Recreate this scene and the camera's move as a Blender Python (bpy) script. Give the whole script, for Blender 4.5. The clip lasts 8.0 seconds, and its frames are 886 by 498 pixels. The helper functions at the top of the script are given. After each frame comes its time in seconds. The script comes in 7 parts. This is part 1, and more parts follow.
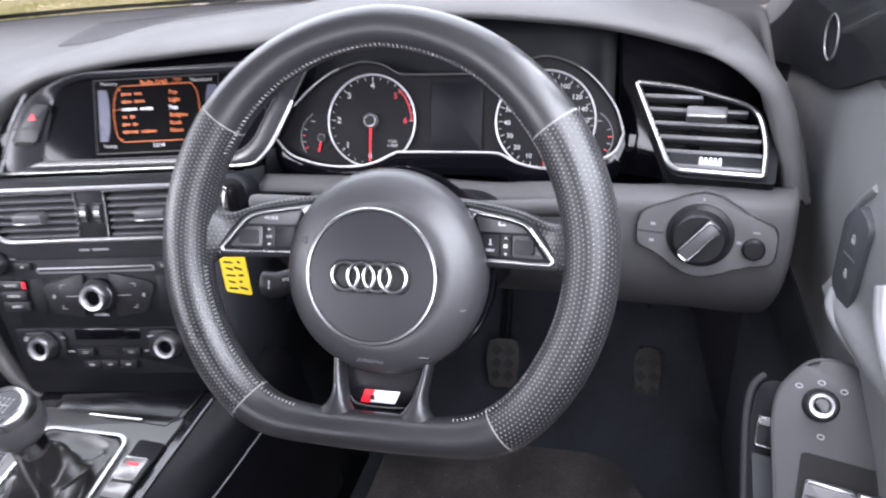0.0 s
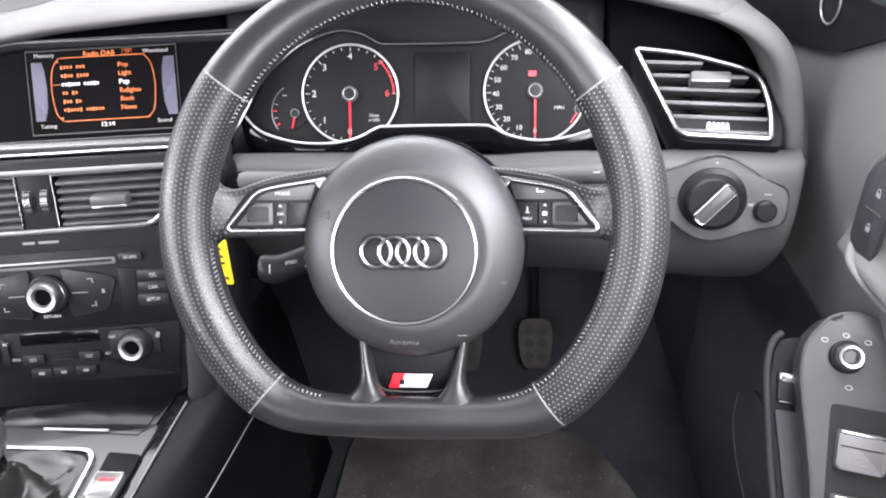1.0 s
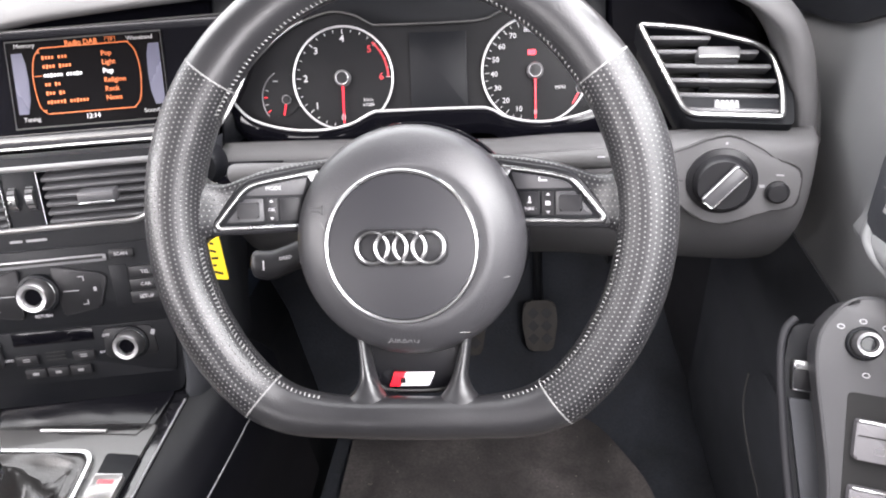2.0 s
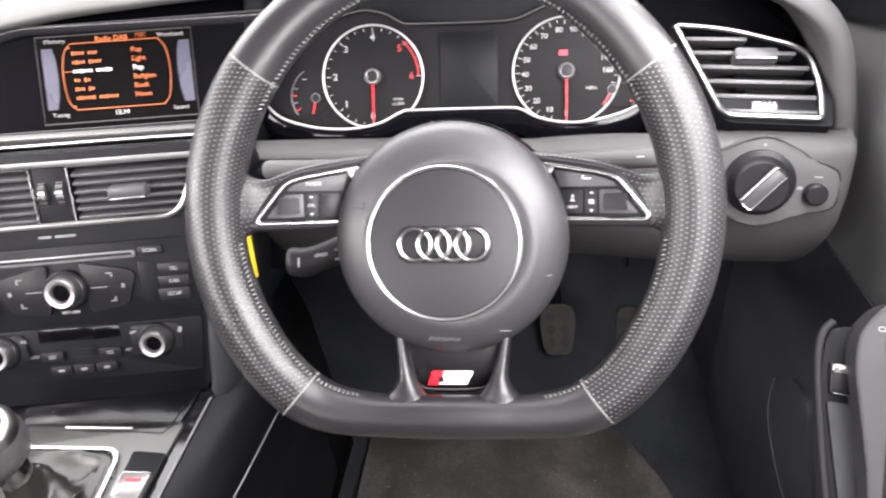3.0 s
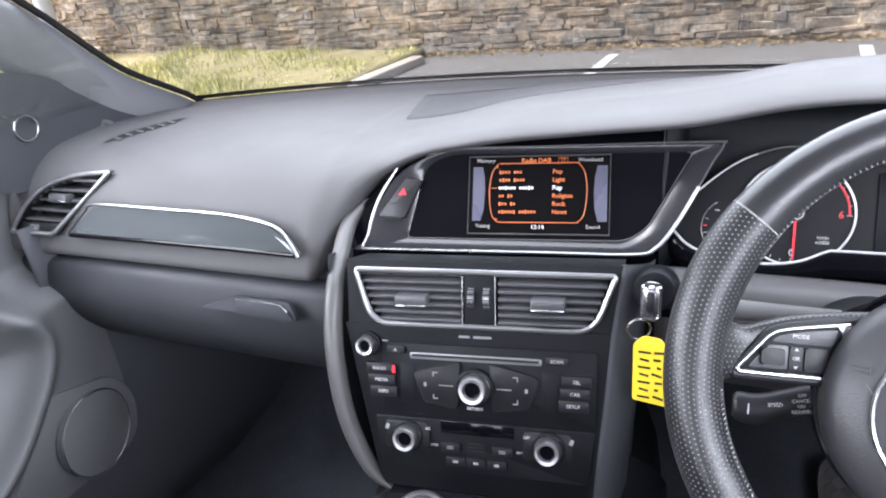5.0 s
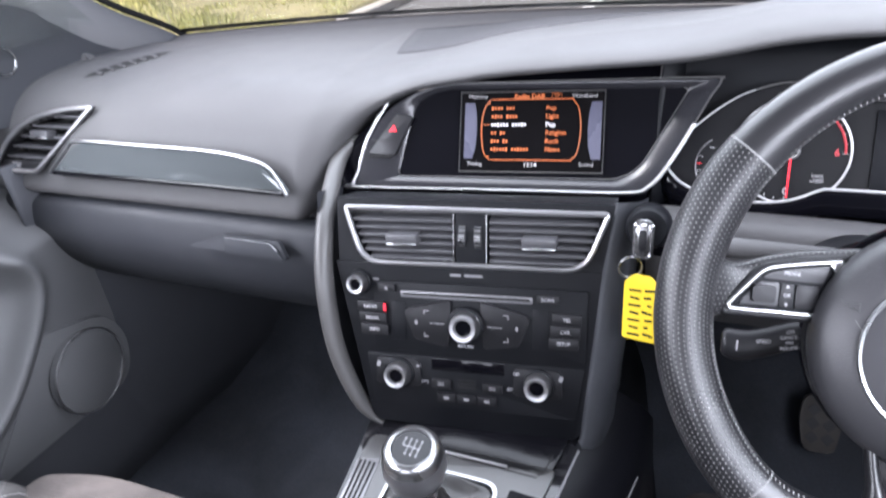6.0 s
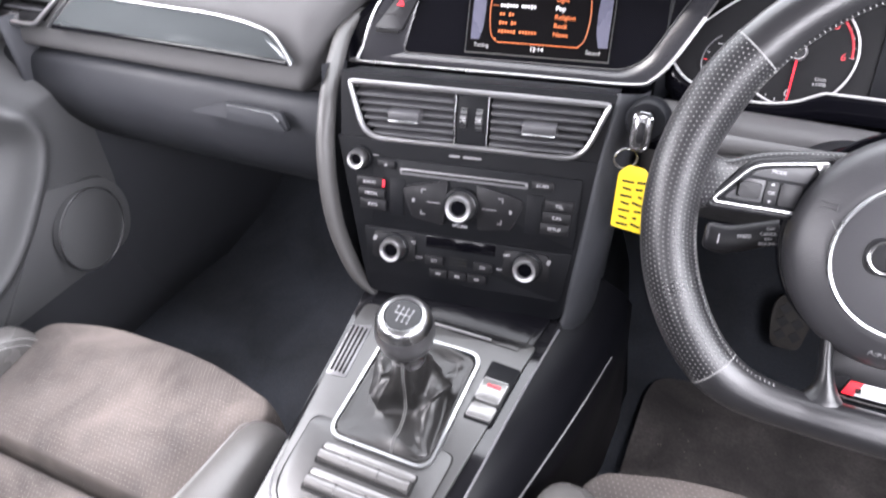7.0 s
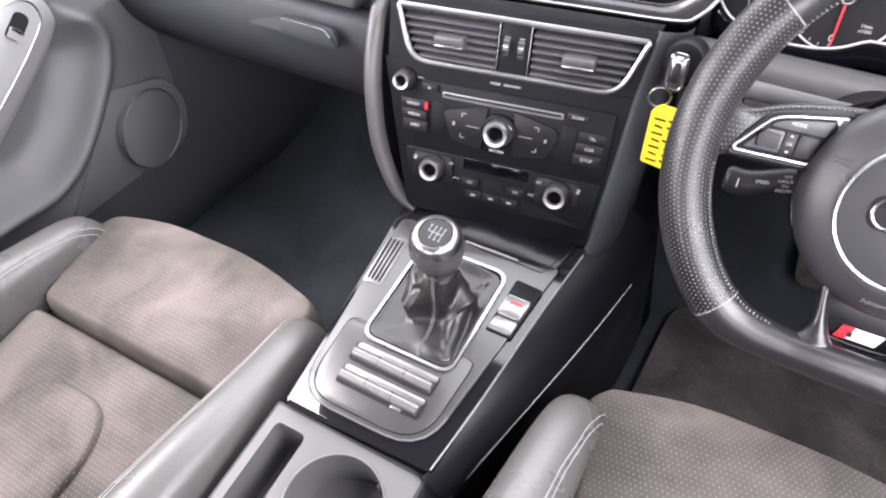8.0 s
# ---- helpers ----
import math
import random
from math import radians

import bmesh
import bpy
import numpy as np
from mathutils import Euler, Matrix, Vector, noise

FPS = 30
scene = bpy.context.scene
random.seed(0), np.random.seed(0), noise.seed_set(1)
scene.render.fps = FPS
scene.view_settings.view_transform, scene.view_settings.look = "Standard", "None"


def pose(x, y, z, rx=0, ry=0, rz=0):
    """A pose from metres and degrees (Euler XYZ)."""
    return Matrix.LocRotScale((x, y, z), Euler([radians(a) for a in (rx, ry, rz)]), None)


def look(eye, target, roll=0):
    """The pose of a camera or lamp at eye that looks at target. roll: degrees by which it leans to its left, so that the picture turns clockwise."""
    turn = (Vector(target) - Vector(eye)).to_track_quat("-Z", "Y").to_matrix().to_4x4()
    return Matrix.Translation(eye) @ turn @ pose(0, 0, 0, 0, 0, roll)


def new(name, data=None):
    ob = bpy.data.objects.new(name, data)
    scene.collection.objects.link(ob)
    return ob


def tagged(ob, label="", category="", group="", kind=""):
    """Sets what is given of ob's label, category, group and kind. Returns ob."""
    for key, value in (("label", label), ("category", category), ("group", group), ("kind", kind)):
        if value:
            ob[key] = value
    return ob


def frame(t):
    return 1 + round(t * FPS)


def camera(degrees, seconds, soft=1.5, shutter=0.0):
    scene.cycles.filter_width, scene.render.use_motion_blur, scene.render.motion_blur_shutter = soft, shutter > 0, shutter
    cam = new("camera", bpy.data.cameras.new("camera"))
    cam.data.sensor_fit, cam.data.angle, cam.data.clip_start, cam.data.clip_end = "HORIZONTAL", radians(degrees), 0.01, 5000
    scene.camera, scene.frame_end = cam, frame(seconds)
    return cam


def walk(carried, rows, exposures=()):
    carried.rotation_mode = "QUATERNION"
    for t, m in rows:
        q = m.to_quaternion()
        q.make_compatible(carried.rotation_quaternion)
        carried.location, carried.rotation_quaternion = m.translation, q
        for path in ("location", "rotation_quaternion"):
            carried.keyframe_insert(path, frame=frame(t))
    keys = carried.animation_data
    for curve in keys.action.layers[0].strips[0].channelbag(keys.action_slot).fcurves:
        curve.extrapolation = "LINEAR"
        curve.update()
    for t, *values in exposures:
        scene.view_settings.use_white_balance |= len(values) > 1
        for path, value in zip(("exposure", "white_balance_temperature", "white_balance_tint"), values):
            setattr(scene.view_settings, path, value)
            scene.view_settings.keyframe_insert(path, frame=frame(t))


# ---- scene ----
cam = camera(65.4, 8.0, soft=2.0, shutter=0.4)
PATH = [
    (0, (0.574, -0.375, 1.211), (0.111, 1.281, 0.189), -5.7),
    (0.5, (0.482, -0.36, 1.182), (0.289, 1.329, 0.129), -2.7),
    (1, (0.462, -0.372, 1.187), (0.301, 1.317, 0.128), -2.8),
    (1.5, (0.469, -0.362, 1.197), (0.295, 1.298, 0.095), -4.2),
    (1.7, (0.466, -0.349, 1.193), (0.295, 1.298, 0.072), -4.4),
    (2.8, (0.448, -0.344, 1.181), (0.287, 1.315, 0.075), -4.1),
    (3, (0.433, -0.348, 1.181), (0.262, 1.31, 0.077), -3.8),
    (3.5, (0.355, -0.377, 1.218), (0.009, 1.318, 0.214), -5.3),
    (4, (0.29, -0.388, 1.206), (-0.27, 1.321, 0.332), -5.6),
    (4.5, (0.258, -0.377, 1.224), (-0.509, 1.291, 0.431), -6.6),
    (4.7, (0.257, -0.382, 1.229), (-0.549, 1.263, 0.426), -7.0),
    (5.8, (0.264, -0.368, 1.234), (-0.541, 1.215, 0.314), -7.6),
    (6, (0.256, -0.375, 1.225), (-0.518, 1.189, 0.247), -6.9),
    (6.5, (0.251, -0.378, 1.215), (-0.475, 1.121, 0.109), -5.2),
    (7, (0.262, -0.396, 1.23), (-0.442, 0.999, -0.018), -3.5),
    (7.5, (0.283, -0.404, 1.262), (-0.429, 0.834, -0.137), -3.0),
    (8, (0.287, -0.415, 1.271), (-0.458, 0.762, -0.164), -3.5),
]
walk(cam, [(t, look(eye, target, roll)) for t, eye, target, roll in PATH], exposures=[(0.0, 0.47, 6050, 20), (0.5, 0.86, 6350, 18), (1.0, 0.92, 6400, 17), (3.0, 1.03, 6750, 18), (3.5, 0.86, 6650, 16), (4.5, 0.65, 6050, 17), (6.0, 0.64, 5900, 18), (7.0, 0.81, 6300, 20), (8.0, 0.86, 6450, 20)])

# ---------------------------------------------------------------- world and lights
world = bpy.data.worlds.new("overcast_sky")
scene.world = world
world.use_nodes = True
wn = world.node_tree.nodes
sky = wn.new("ShaderNodeTexSky")
sky.sky_type, sky.sun_disc = "NISHITA", False
sky.sun_elevation, sky.sun_rotation = radians(52), radians(-122)
sky.air_density, sky.dust_density, sky.ozone_density = 1.0, 6.0, 1.0
wn["Background"].inputs["Strength"].default_value = 0.15
world.node_tree.links.new(sky.outputs["Color"], wn["Background"].inputs["Color"])
sun = new("sun", bpy.data.lights.new("sun", "SUN"))
sun.data.energy, sun.data.angle, sun.data.color = 3.6, radians(25), (1.0, 0.97, 0.93)
sun.matrix_world = look((-4, -2.5, 6), (0, 0, 0))


def window_light(name, eye, target, sx, sy, watts):
    """The sky's light in a window opening."""
    lamp = bpy.data.lights.new(name, "AREA")
    lamp.spread = radians(170)
    lamp.shape, lamp.size, lamp.size_y, lamp.energy, lamp.color = "RECTANGLE", sx, sy, watts, (0.97, 0.98, 0.985)
    ob = new(name, lamp)
    ob.matrix_world = look(eye, target)
    return ob


window_light("window_light_passenger", (-0.70, -0.10, 1.22), (0.10, -0.02, 0.82), 0.9, 0.34, 13.5)
window_light("window_light_driver", (0.70, -0.06, 1.22), (0.15, 0.0, 0.80), 0.9, 0.34, 14.5)
window_light("window_light_windscreen", (0.0, 0.39, 1.30), (0.0, 0.155, 0.86), 1.15, 0.52, 12.5)
window_light("window_light_rear", (0.0, -1.75, 1.26), (0.0, -0.6, 1.05), 1.15, 0.42, 10.5)
window_light("window_light_rear_left", (-0.78, -1.10, 1.23), (0.2, -0.5, 1.00), 0.8, 0.36, 12.0)
window_light("window_light_rear_right", (0.80, -1.10, 1.23), (-0.2, -0.5, 1.00), 0.8, 0.36, 12.5)

# ---------------------------------------------------------------- materials


def material(name, color, rough=0.5, metal=0.0, grain=900.0, bump=0.15, vary=0.12, stain=9.0, rvary=0.1, coat=0.0, emit=None, glow=1.0, spec=0.5):
    """A surface with fine grain relief and two scales of variation in colour and gloss."""
    m = bpy.data.materials.new(name)
    m.use_nodes = True
    nt = m.node_tree
    b = nt.nodes["Principled BSDF"]
    tc = nt.nodes.new("ShaderNodeTexCoord")
    big, fine = nt.nodes.new("ShaderNodeTexNoise"), nt.nodes.new("ShaderNodeTexNoise")
    big.inputs["Scale"].default_value, big.inputs["Detail"].default_value = stain, 5
    fine.inputs["Scale"].default_value, fine.inputs["Detail"].default_value = grain, 3
    for n in (big, fine):
        nt.links.new(tc.outputs["Object"], n.inputs["Vector"])
    mix = nt.nodes.new("ShaderNodeMix")
    mix.data_type = "RGBA"
    mix.inputs["A"].default_value = (*[c * (1 - vary) for c in color], 1)
    mix.inputs["B"].default_value = (*[min(1, c * (1 + vary)) for c in color], 1)
    add = nt.nodes.new("ShaderNodeMath")
    add.operation = "ADD"
    half = nt.nodes.new("ShaderNodeMath")
    half.operation, half.inputs[1].default_value = "MULTIPLY", 0.5
    nt.links.new(big.outputs["Fac"], add.inputs[0])
    nt.links.new(fine.outputs["Fac"], add.inputs[1])
    nt.links.new(add.outputs[0], half.inputs[0])
    nt.links.new(half.outputs[0], mix.inputs["Factor"])
    nt.links.new(mix.outputs["Result"], b.inputs["Base Color"])
    rr = nt.nodes.new("ShaderNodeMapRange")
    rr.inputs["From Min"].default_value, rr.inputs["From Max"].default_value = 0.3, 0.7
    rr.inputs["To Min"].default_value, rr.inputs["To Max"].default_value = max(0.0, rough - rvary), min(1.0, rough + rvary)
    nt.links.new(big.outputs["Fac"], rr.inputs["Value"])
    nt.links.new(rr.outputs["Result"], b.inputs["Roughness"])
    b.inputs["Metallic"].default_value = metal
    b.inputs["Specular IOR Level"].default_value = spec
    b.inputs["Coat Weight"].default_value = coat
    if bump:
        bp = nt.nodes.new("ShaderNodeBump")
        bp.inputs["Strength"].default_value, bp.inputs["Distance"].default_value = bump, 0.0006
        nt.links.new(fine.outputs["Fac"], bp.inputs["Height"])
        nt.links.new(bp.outputs["Normal"], b.inputs["Normal"])
    if emit:
        b.inputs["Emission Color"].default_value = (*emit, 1)
        b.inputs["Emission Strength"].default_value = glow
    return m


def dotted(m, pitch, radius, color, depth=0.6, mixin=0.8):
    """Adds rows of small round perforations, staggered, along the surface's own map (in metres)."""
    nt = m.node_tree
    b = nt.nodes["Principled BSDF"]
    uv = nt.nodes.new("ShaderNodeUVMap")
    uv.uv_map = "UVMap"

    def math_node(op, a, c=None):
        n = nt.nodes.new("ShaderNodeMath")
        n.operation = op
        for i, v in enumerate((a, c)):
            if v is None:
                continue
            if isinstance(v, (int, float)):
                n.inputs[i].default_value = v
            else:
                nt.links.new(v, n.inputs[i])
        return n.outputs[0]

    sep = nt.nodes.new("ShaderNodeSeparateXYZ")
    nt.links.new(uv.outputs["UV"], sep.inputs[0])
    u, v = math_node("DIVIDE", sep.outputs[0], pitch), math_node("DIVIDE", sep.outputs[1], pitch)
    row = math_node("FLOOR", v)
    shift = math_node("MULTIPLY", math_node("PINGPONG", row, 1.0), 0.5)
    fu = math_node("SUBTRACT", math_node("FRACT", math_node("ADD", u, shift)), 0.5)
    fv = math_node("SUBTRACT", math_node("FRACT", v), 0.5)
    d = math_node("SQRT", math_node("ADD", math_node("MULTIPLY", fu, fu), math_node("MULTIPLY", fv, fv)))
    rng = nt.nodes.new("ShaderNodeMapRange")
    rng.inputs["From Min"].default_value, rng.inputs["From Max"].default_value = radius * 0.7, radius * 1.25
    rng.inputs["To Min"].default_value, rng.inputs["To Max"].default_value = 1.0, 0.0
    nt.links.new(d, rng.inputs["Value"])
    mix = nt.nodes.new("ShaderNodeMix")
    mix.data_type = "RGBA"
    mix.inputs["B"].default_value = (*color, 1)
    old = b.inputs["Base Color"].links[0].from_socket
    nt.links.new(old, mix.inputs["A"])
    nt.links.new(math_node("MULTIPLY", rng.outputs["Result"], mixin), mix.inputs["Factor"])
    nt.links.new(mix.outputs["Result"], b.inputs["Base Color"])
    bp = nt.nodes.new("ShaderNodeBump")
    bp.invert = True
    bp.inputs["Strength"].default_value, bp.inputs["Distance"].default_value = depth, 0.0008
    nt.links.new(rng.outputs["Result"], bp.inputs["Height"])
    if b.inputs["Normal"].links:
        nt.links.new(b.inputs["Normal"].links[0].from_socket, bp.inputs["Normal"])
    nt.links.new(bp.outputs["Normal"], b.inputs["Normal"])
    return m


def napped(m, low=0.55, high=1.5):
    """Brushed nap: cloudy strokes of lighter and darker pile."""
    nt = m.node_tree
    b = nt.nodes["Principled BSDF"]
    tc, no, rng, mul = nt.nodes.new("ShaderNodeTexCoord"), nt.nodes.new("ShaderNodeTexNoise"), nt.nodes.new("ShaderNodeMapRange"), nt.nodes.new("ShaderNodeVectorMath")
    no.inputs["Scale"].default_value, no.inputs["Detail"].default_value, no.inputs["Distortion"].default_value = 9.0, 4, 0.5
    nt.links.new(tc.outputs["Object"], no.inputs["Vector"])
    rng.inputs["From Min"].default_value, rng.inputs["From Max"].default_value = 0.3, 0.7
    rng.inputs["To Min"].default_value, rng.inputs["To Max"].default_value = low, high
    nt.links.new(no.outputs["Fac"], rng.inputs["Value"])
    mul.operation = "SCALE"
    nt.links.new(b.inputs["Base Color"].links[0].from_socket, mul.inputs[0])
    nt.links.new(rng.outputs["Result"], mul.inputs["Scale"])
    nt.links.new(mul.outputs[0], b.inputs["Base Color"])
    return m


M_KNEE = material("soft_lower_plastic", (0.052, 0.0515, 0.053), 0.62, grain=1400, bump=0.35, vary=0.18, spec=0.36)
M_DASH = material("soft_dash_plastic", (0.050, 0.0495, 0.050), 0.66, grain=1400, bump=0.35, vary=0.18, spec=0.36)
# Dash plastic toned darker; on glovebox and stack flank it carries shade.
M_DASH_LOW = material("shaded_dark_plastic", (0.019, 0.0205, 0.024), 0.6, grain=1200, bump=0.35, spec=0.35)
# Kick plastic with footwell shade put into its near-black colour.
M_KICK = material("shaded_kick_plastic", (0.012, 0.012, 0.014), 0.6, grain=900, bump=0.3, spec=0.25)
M_DOOR = material("grey_door_plastic", (0.080, 0.082, 0.084), 0.50, grain=1400, bump=0.35, vary=0.15)
M_ARM = material("satin_armrest_plastic", (0.032, 0.032, 0.034), 0.46, grain=1400, bump=0.25, vary=0.15, spec=0.3)
M_WINSWITCH = material("grey_switch_plastic", (0.085, 0.082, 0.087), 0.5, 0.2, grain=900, bump=0.1)
M_GRILLE = material("dark_speaker_mesh", (0.040, 0.040, 0.042), 0.85, grain=1600, bump=0.6, spec=0.15)
M_GLOSS = material("gloss_black_panel", (0.002, 0.002, 0.003), 0.08, bump=0.0, rvary=0.03, spec=0.22)
M_MATT = material("matt_black_plastic", (0.0027, 0.0031, 0.0042), 0.5, grain=1000, bump=0.25, spec=0.16)
M_BUTTON = material("button_black_plastic", (0.007, 0.007, 0.008), 0.42, grain=1500, bump=0.15, spec=0.22)
M_CHROME = material("satin_chrome", (0.31, 0.313, 0.316), 0.28, 1.0, bump=0.0, vary=0.03, rvary=0.06)
M_BRIGHT = material("bright_satin_silver", (0.40, 0.40, 0.405), 0.36, 1.0, bump=0.0, vary=0.03, rvary=0.05)
M_RAIL = material("silver_grey_paint", (0.050, 0.049, 0.048), 0.42, 0.1, bump=0.05)
M_LEATHER = material("smooth_black_leather", (0.011, 0.011, 0.012), 0.34, grain=700, bump=0.25, vary=0.2, rvary=0.08)
M_GRIP = dotted(material("perforated_leather", (0.007, 0.007, 0.008), 0.36, grain=700, bump=0.3, vary=0.2, spec=0.42), 0.0036, 0.155, (0.16, 0.16, 0.155), 0.8, 0.95)
M_KNOB = dotted(material("dark_silver_knob", (0.13, 0.13, 0.134), 0.34, 0.75, grain=700, bump=0.1, vary=0.15), 0.0026, 0.22, (0.03, 0.03, 0.03), 0.6, 0.7)
M_AIRBAG = material("airbag_cover_plastic", (0.022, 0.022, 0.024), 0.42, grain=900, bump=0.5, vary=0.1)
M_DISC = material("satin_disc_plastic", (0.010, 0.010, 0.012), 0.36, grain=1500, bump=0.08, rvary=0.04, spec=0.4)
M_EMBOSS = material("moulded_grey_plastic", (0.040, 0.040, 0.042), 0.5, grain=900, bump=0.2)
M_INSERT = material("black_spoke_insert", (0.004, 0.004, 0.005), 0.35, bump=0.05, spec=0.25)
M_BADGE = material("silver_badge_enamel", (0.62, 0.62, 0.63), 0.30, 0.2, bump=0.0, vary=0.03)
M_SEAM = material("dark_stitch", (0.14, 0.14, 0.138), 0.7, bump=0.0)
M_THREAD = material("pale_grey_thread", (0.23, 0.23, 0.225), 0.7, bump=0.0)
M_SUEDE = dotted(napped(material("grey_suede", (0.060, 0.0515, 0.0465), 0.9, grain=700, bump=0.4, vary=0.35, stain=40), 0.45, 1.6), 0.0055, 0.09, (0.34, 0.31, 0.29), 0.25, 0.55)
M_SEATLEATHER = material("seat_leather", (0.078, 0.076, 0.073), 0.29, grain=420, bump=0.5, vary=0.2, rvary=0.08)
M_CARPET = napped(material("dark_carpet", (0.015, 0.0175, 0.0225), 0.95, grain=240, bump=1.0, vary=0.9, stain=90), 0.6, 1.5)
M_MAT = napped(material("worn_floor_mat", (0.046, 0.041, 0.039), 0.95, grain=240, bump=1.0, vary=0.95, stain=90), 0.5, 1.7)
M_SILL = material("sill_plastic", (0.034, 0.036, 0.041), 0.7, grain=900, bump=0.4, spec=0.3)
M_RED = material("red_mark", (0.65, 0.01, 0.02), 0.4, bump=0.0)
M_GREYMARK = material("grey_mark", (0.17, 0.17, 0.175), 0.5, bump=0.0)
M_DIMRED = material("dull_red_print", (0.30, 0.015, 0.022), 0.5, bump=0.0)
M_REDLIT = material("lit_red", (0.6, 0.01, 0.02), 0.4, bump=0.0, emit=(1.0, 0.03, 0.06), glow=0.30)
M_ORANGE = material("lit_orange", (0.3, 0.08, 0.02), 0.4, bump=0.0, emit=(1.0, 0.14, 0.02), glow=0.068)
M_SCREENWHITE = material("lit_white", (0.4, 0.4, 0.4), 0.4, bump=0.0, emit=(0.9, 0.9, 0.95), glow=0.20)
M_SCREENTEXT = material("lit_pale_grey", (0.2, 0.2, 0.2), 0.4, bump=0.0, emit=(0.6, 0.55, 0.55), glow=0.10)
M_LAMP = material("bright_red_lamp", (0.6, 0.01, 0.02), 0.4, bump=0.0, emit=(1.0, 0.02, 0.06), glow=1.2)
M_LABEL = material("white_button_print", (0.32, 0.32, 0.33), 0.6, bump=0.0)
M_BEZEL = material("satin_display_bezel", (0.013, 0.013, 0.015), 0.22, bump=0.0, rvary=0.05)
M_SCREENGREY = material("lit_blue_grey", (0.05, 0.05, 0.07), 0.3, bump=0.0, emit=(0.33, 0.36, 0.52), glow=0.03)
M_SCREEN = material("dark_screen", (0.0016, 0.0016, 0.002), 0.12, bump=0.0, emit=(0.05, 0.03, 0.02), glow=0.03, spec=0.2)
M_DIAL = material("dial_face", (0.0050, 0.0050, 0.0056), 0.5, bump=0.1, spec=0.12)
M_DIALMARK = material("dial_print", (0.26, 0.26, 0.265), 0.6, bump=0.0)
M_YELLOW = material("yellow_card", (0.66, 0.47, 0.01), 0.6, grain=300, bump=0.1, vary=0.08)
M_INK = material("black_ink", (0.012, 0.012, 0.012), 0.7, bump=0.0, spec=0.15)
M_ALU = material("dark_brushed_trim", (0.15, 0.15, 0.155), 0.36, 0.5, grain=600, bump=0.15, rvary=0.06)
M_TRIM = material("satin_metal_trim", (0.076, 0.076, 0.0755), 0.36, 0.7, grain=500, bump=0.1, rvary=0.08)
M_TRAY = material("cup_panel_plastic", (0.095, 0.095, 0.094), 0.36, grain=700, bump=0.2, rvary=0.08, spec=0.35)
M_SILVER = material("silver_ring_paint", (0.33, 0.33, 0.334), 0.38, 0.5, bump=0.0)
M_SWITCH = material("satin_switch_caps", (0.17, 0.168, 0.165), 0.32, 0.6, bump=0.05)
M_FRAME = material("console_gloss_black", (0.005, 0.005, 0.006), 0.07, bump=0.0, rvary=0.03, spec=0.45)
# Grey-green base imitates daylight mirrored in a gloss black strip.
M_STRIP = material("strip_with_reflection_tone", (0.075, 0.084, 0.086), 0.07, 0.35, bump=0.0, rvary=0.04)
M_LID = material("dark_lid_lacquer", (0.003, 0.003, 0.004), 0.20, grain=900, bump=0.04, rvary=0.05, spec=0.22)
M_SIDE = material("black_side_plastic", (0.004, 0.0042, 0.0055), 0.34, grain=900, bump=0.05, rvary=0.04, spec=0.15)
M_STEEL = material("dark_polished_steel", (0.24, 0.24, 0.245), 0.22, 1.0, bump=0.0, vary=0.05)
M_GAITER = material("creased_gaiter_leather", (0.011, 0.0108, 0.0105), 0.33, grain=500, bump=0.5, vary=0.25, rvary=0.03)
M_SLAT = material("vent_slat_plastic", (0.046, 0.046, 0.049), 0.40, grain=1200, bump=0.15)
M_PALE = material("pale_satin_grey", (0.27, 0.272, 0.275), 0.42, 0.2, bump=0.05)
M_RUBBER = material("worn_rubber", (0.027, 0.024, 0.021), 0.75, grain=300, bump=0.5, vary=0.4, stain=40)
M_PILLAR = material("grey_pillar_fabric", (0.095, 0.095, 0.098), 0.85, grain=900, bump=0.6)
M_ROOF = material("grey_headliner", (0.14, 0.14, 0.14), 0.95, grain=800, bump=0.5)
M_PAINT = material("white_car_paint", (0.70, 0.70, 0.70), 0.25, bump=0.0, coat=1.0)
M_ASPHALT = material("asphalt", (0.19, 0.182, 0.172), 0.9, grain=60, bump=1.0, vary=0.6, stain=0.8)
M_LINE = material("road_paint", (0.62, 0.61, 0.58), 0.8, grain=40, bump=0.5, vary=0.2, stain=6)
M_STONE = material("weathered_wall_stone", (0.315, 0.265, 0.215), 0.9, grain=22, bump=0.7, vary=0.45, stain=6)
M_MORTAR = material("dark_wall_joint", (0.30, 0.252, 0.205), 0.95, grain=30, bump=1.0, vary=0.4)
M_KERB = material("pale_kerb_stone", (0.55, 0.50, 0.43), 0.85, grain=30, bump=0.6, vary=0.25)
M_GRASS = material("dry_grass", (0.38, 0.33, 0.17), 0.9, grain=14, bump=0.8, vary=0.85, stain=2.5)
M_BLADE = material("grass_blade", (0.66, 0.65, 0.29), 0.8, grain=3, bump=0.0, vary=0.35, stain=2.5)
M_POST = material("white_post_paint", (0.80, 0.80, 0.79), 0.4, grain=200, bump=0.1, vary=0.06)
M_GLASS = bpy.data.materials.new("window_glass")
M_GLASS.use_nodes = True
_g = M_GLASS.node_tree
_mix, _t, _gl = _g.nodes.new("ShaderNodeMixShader"), _g.nodes.new("ShaderNodeBsdfTransparent"), _g.nodes.new("ShaderNodeBsdfGlossy")
_t.inputs["Color"].default_value = (0.93, 0.95, 0.94, 1)
_gl.inputs["Roughness"].default_value = 0.02
_mix.inputs["Fac"].default_value = 0.09
_g.links.new(_t.outputs[0], _mix.inputs[1])
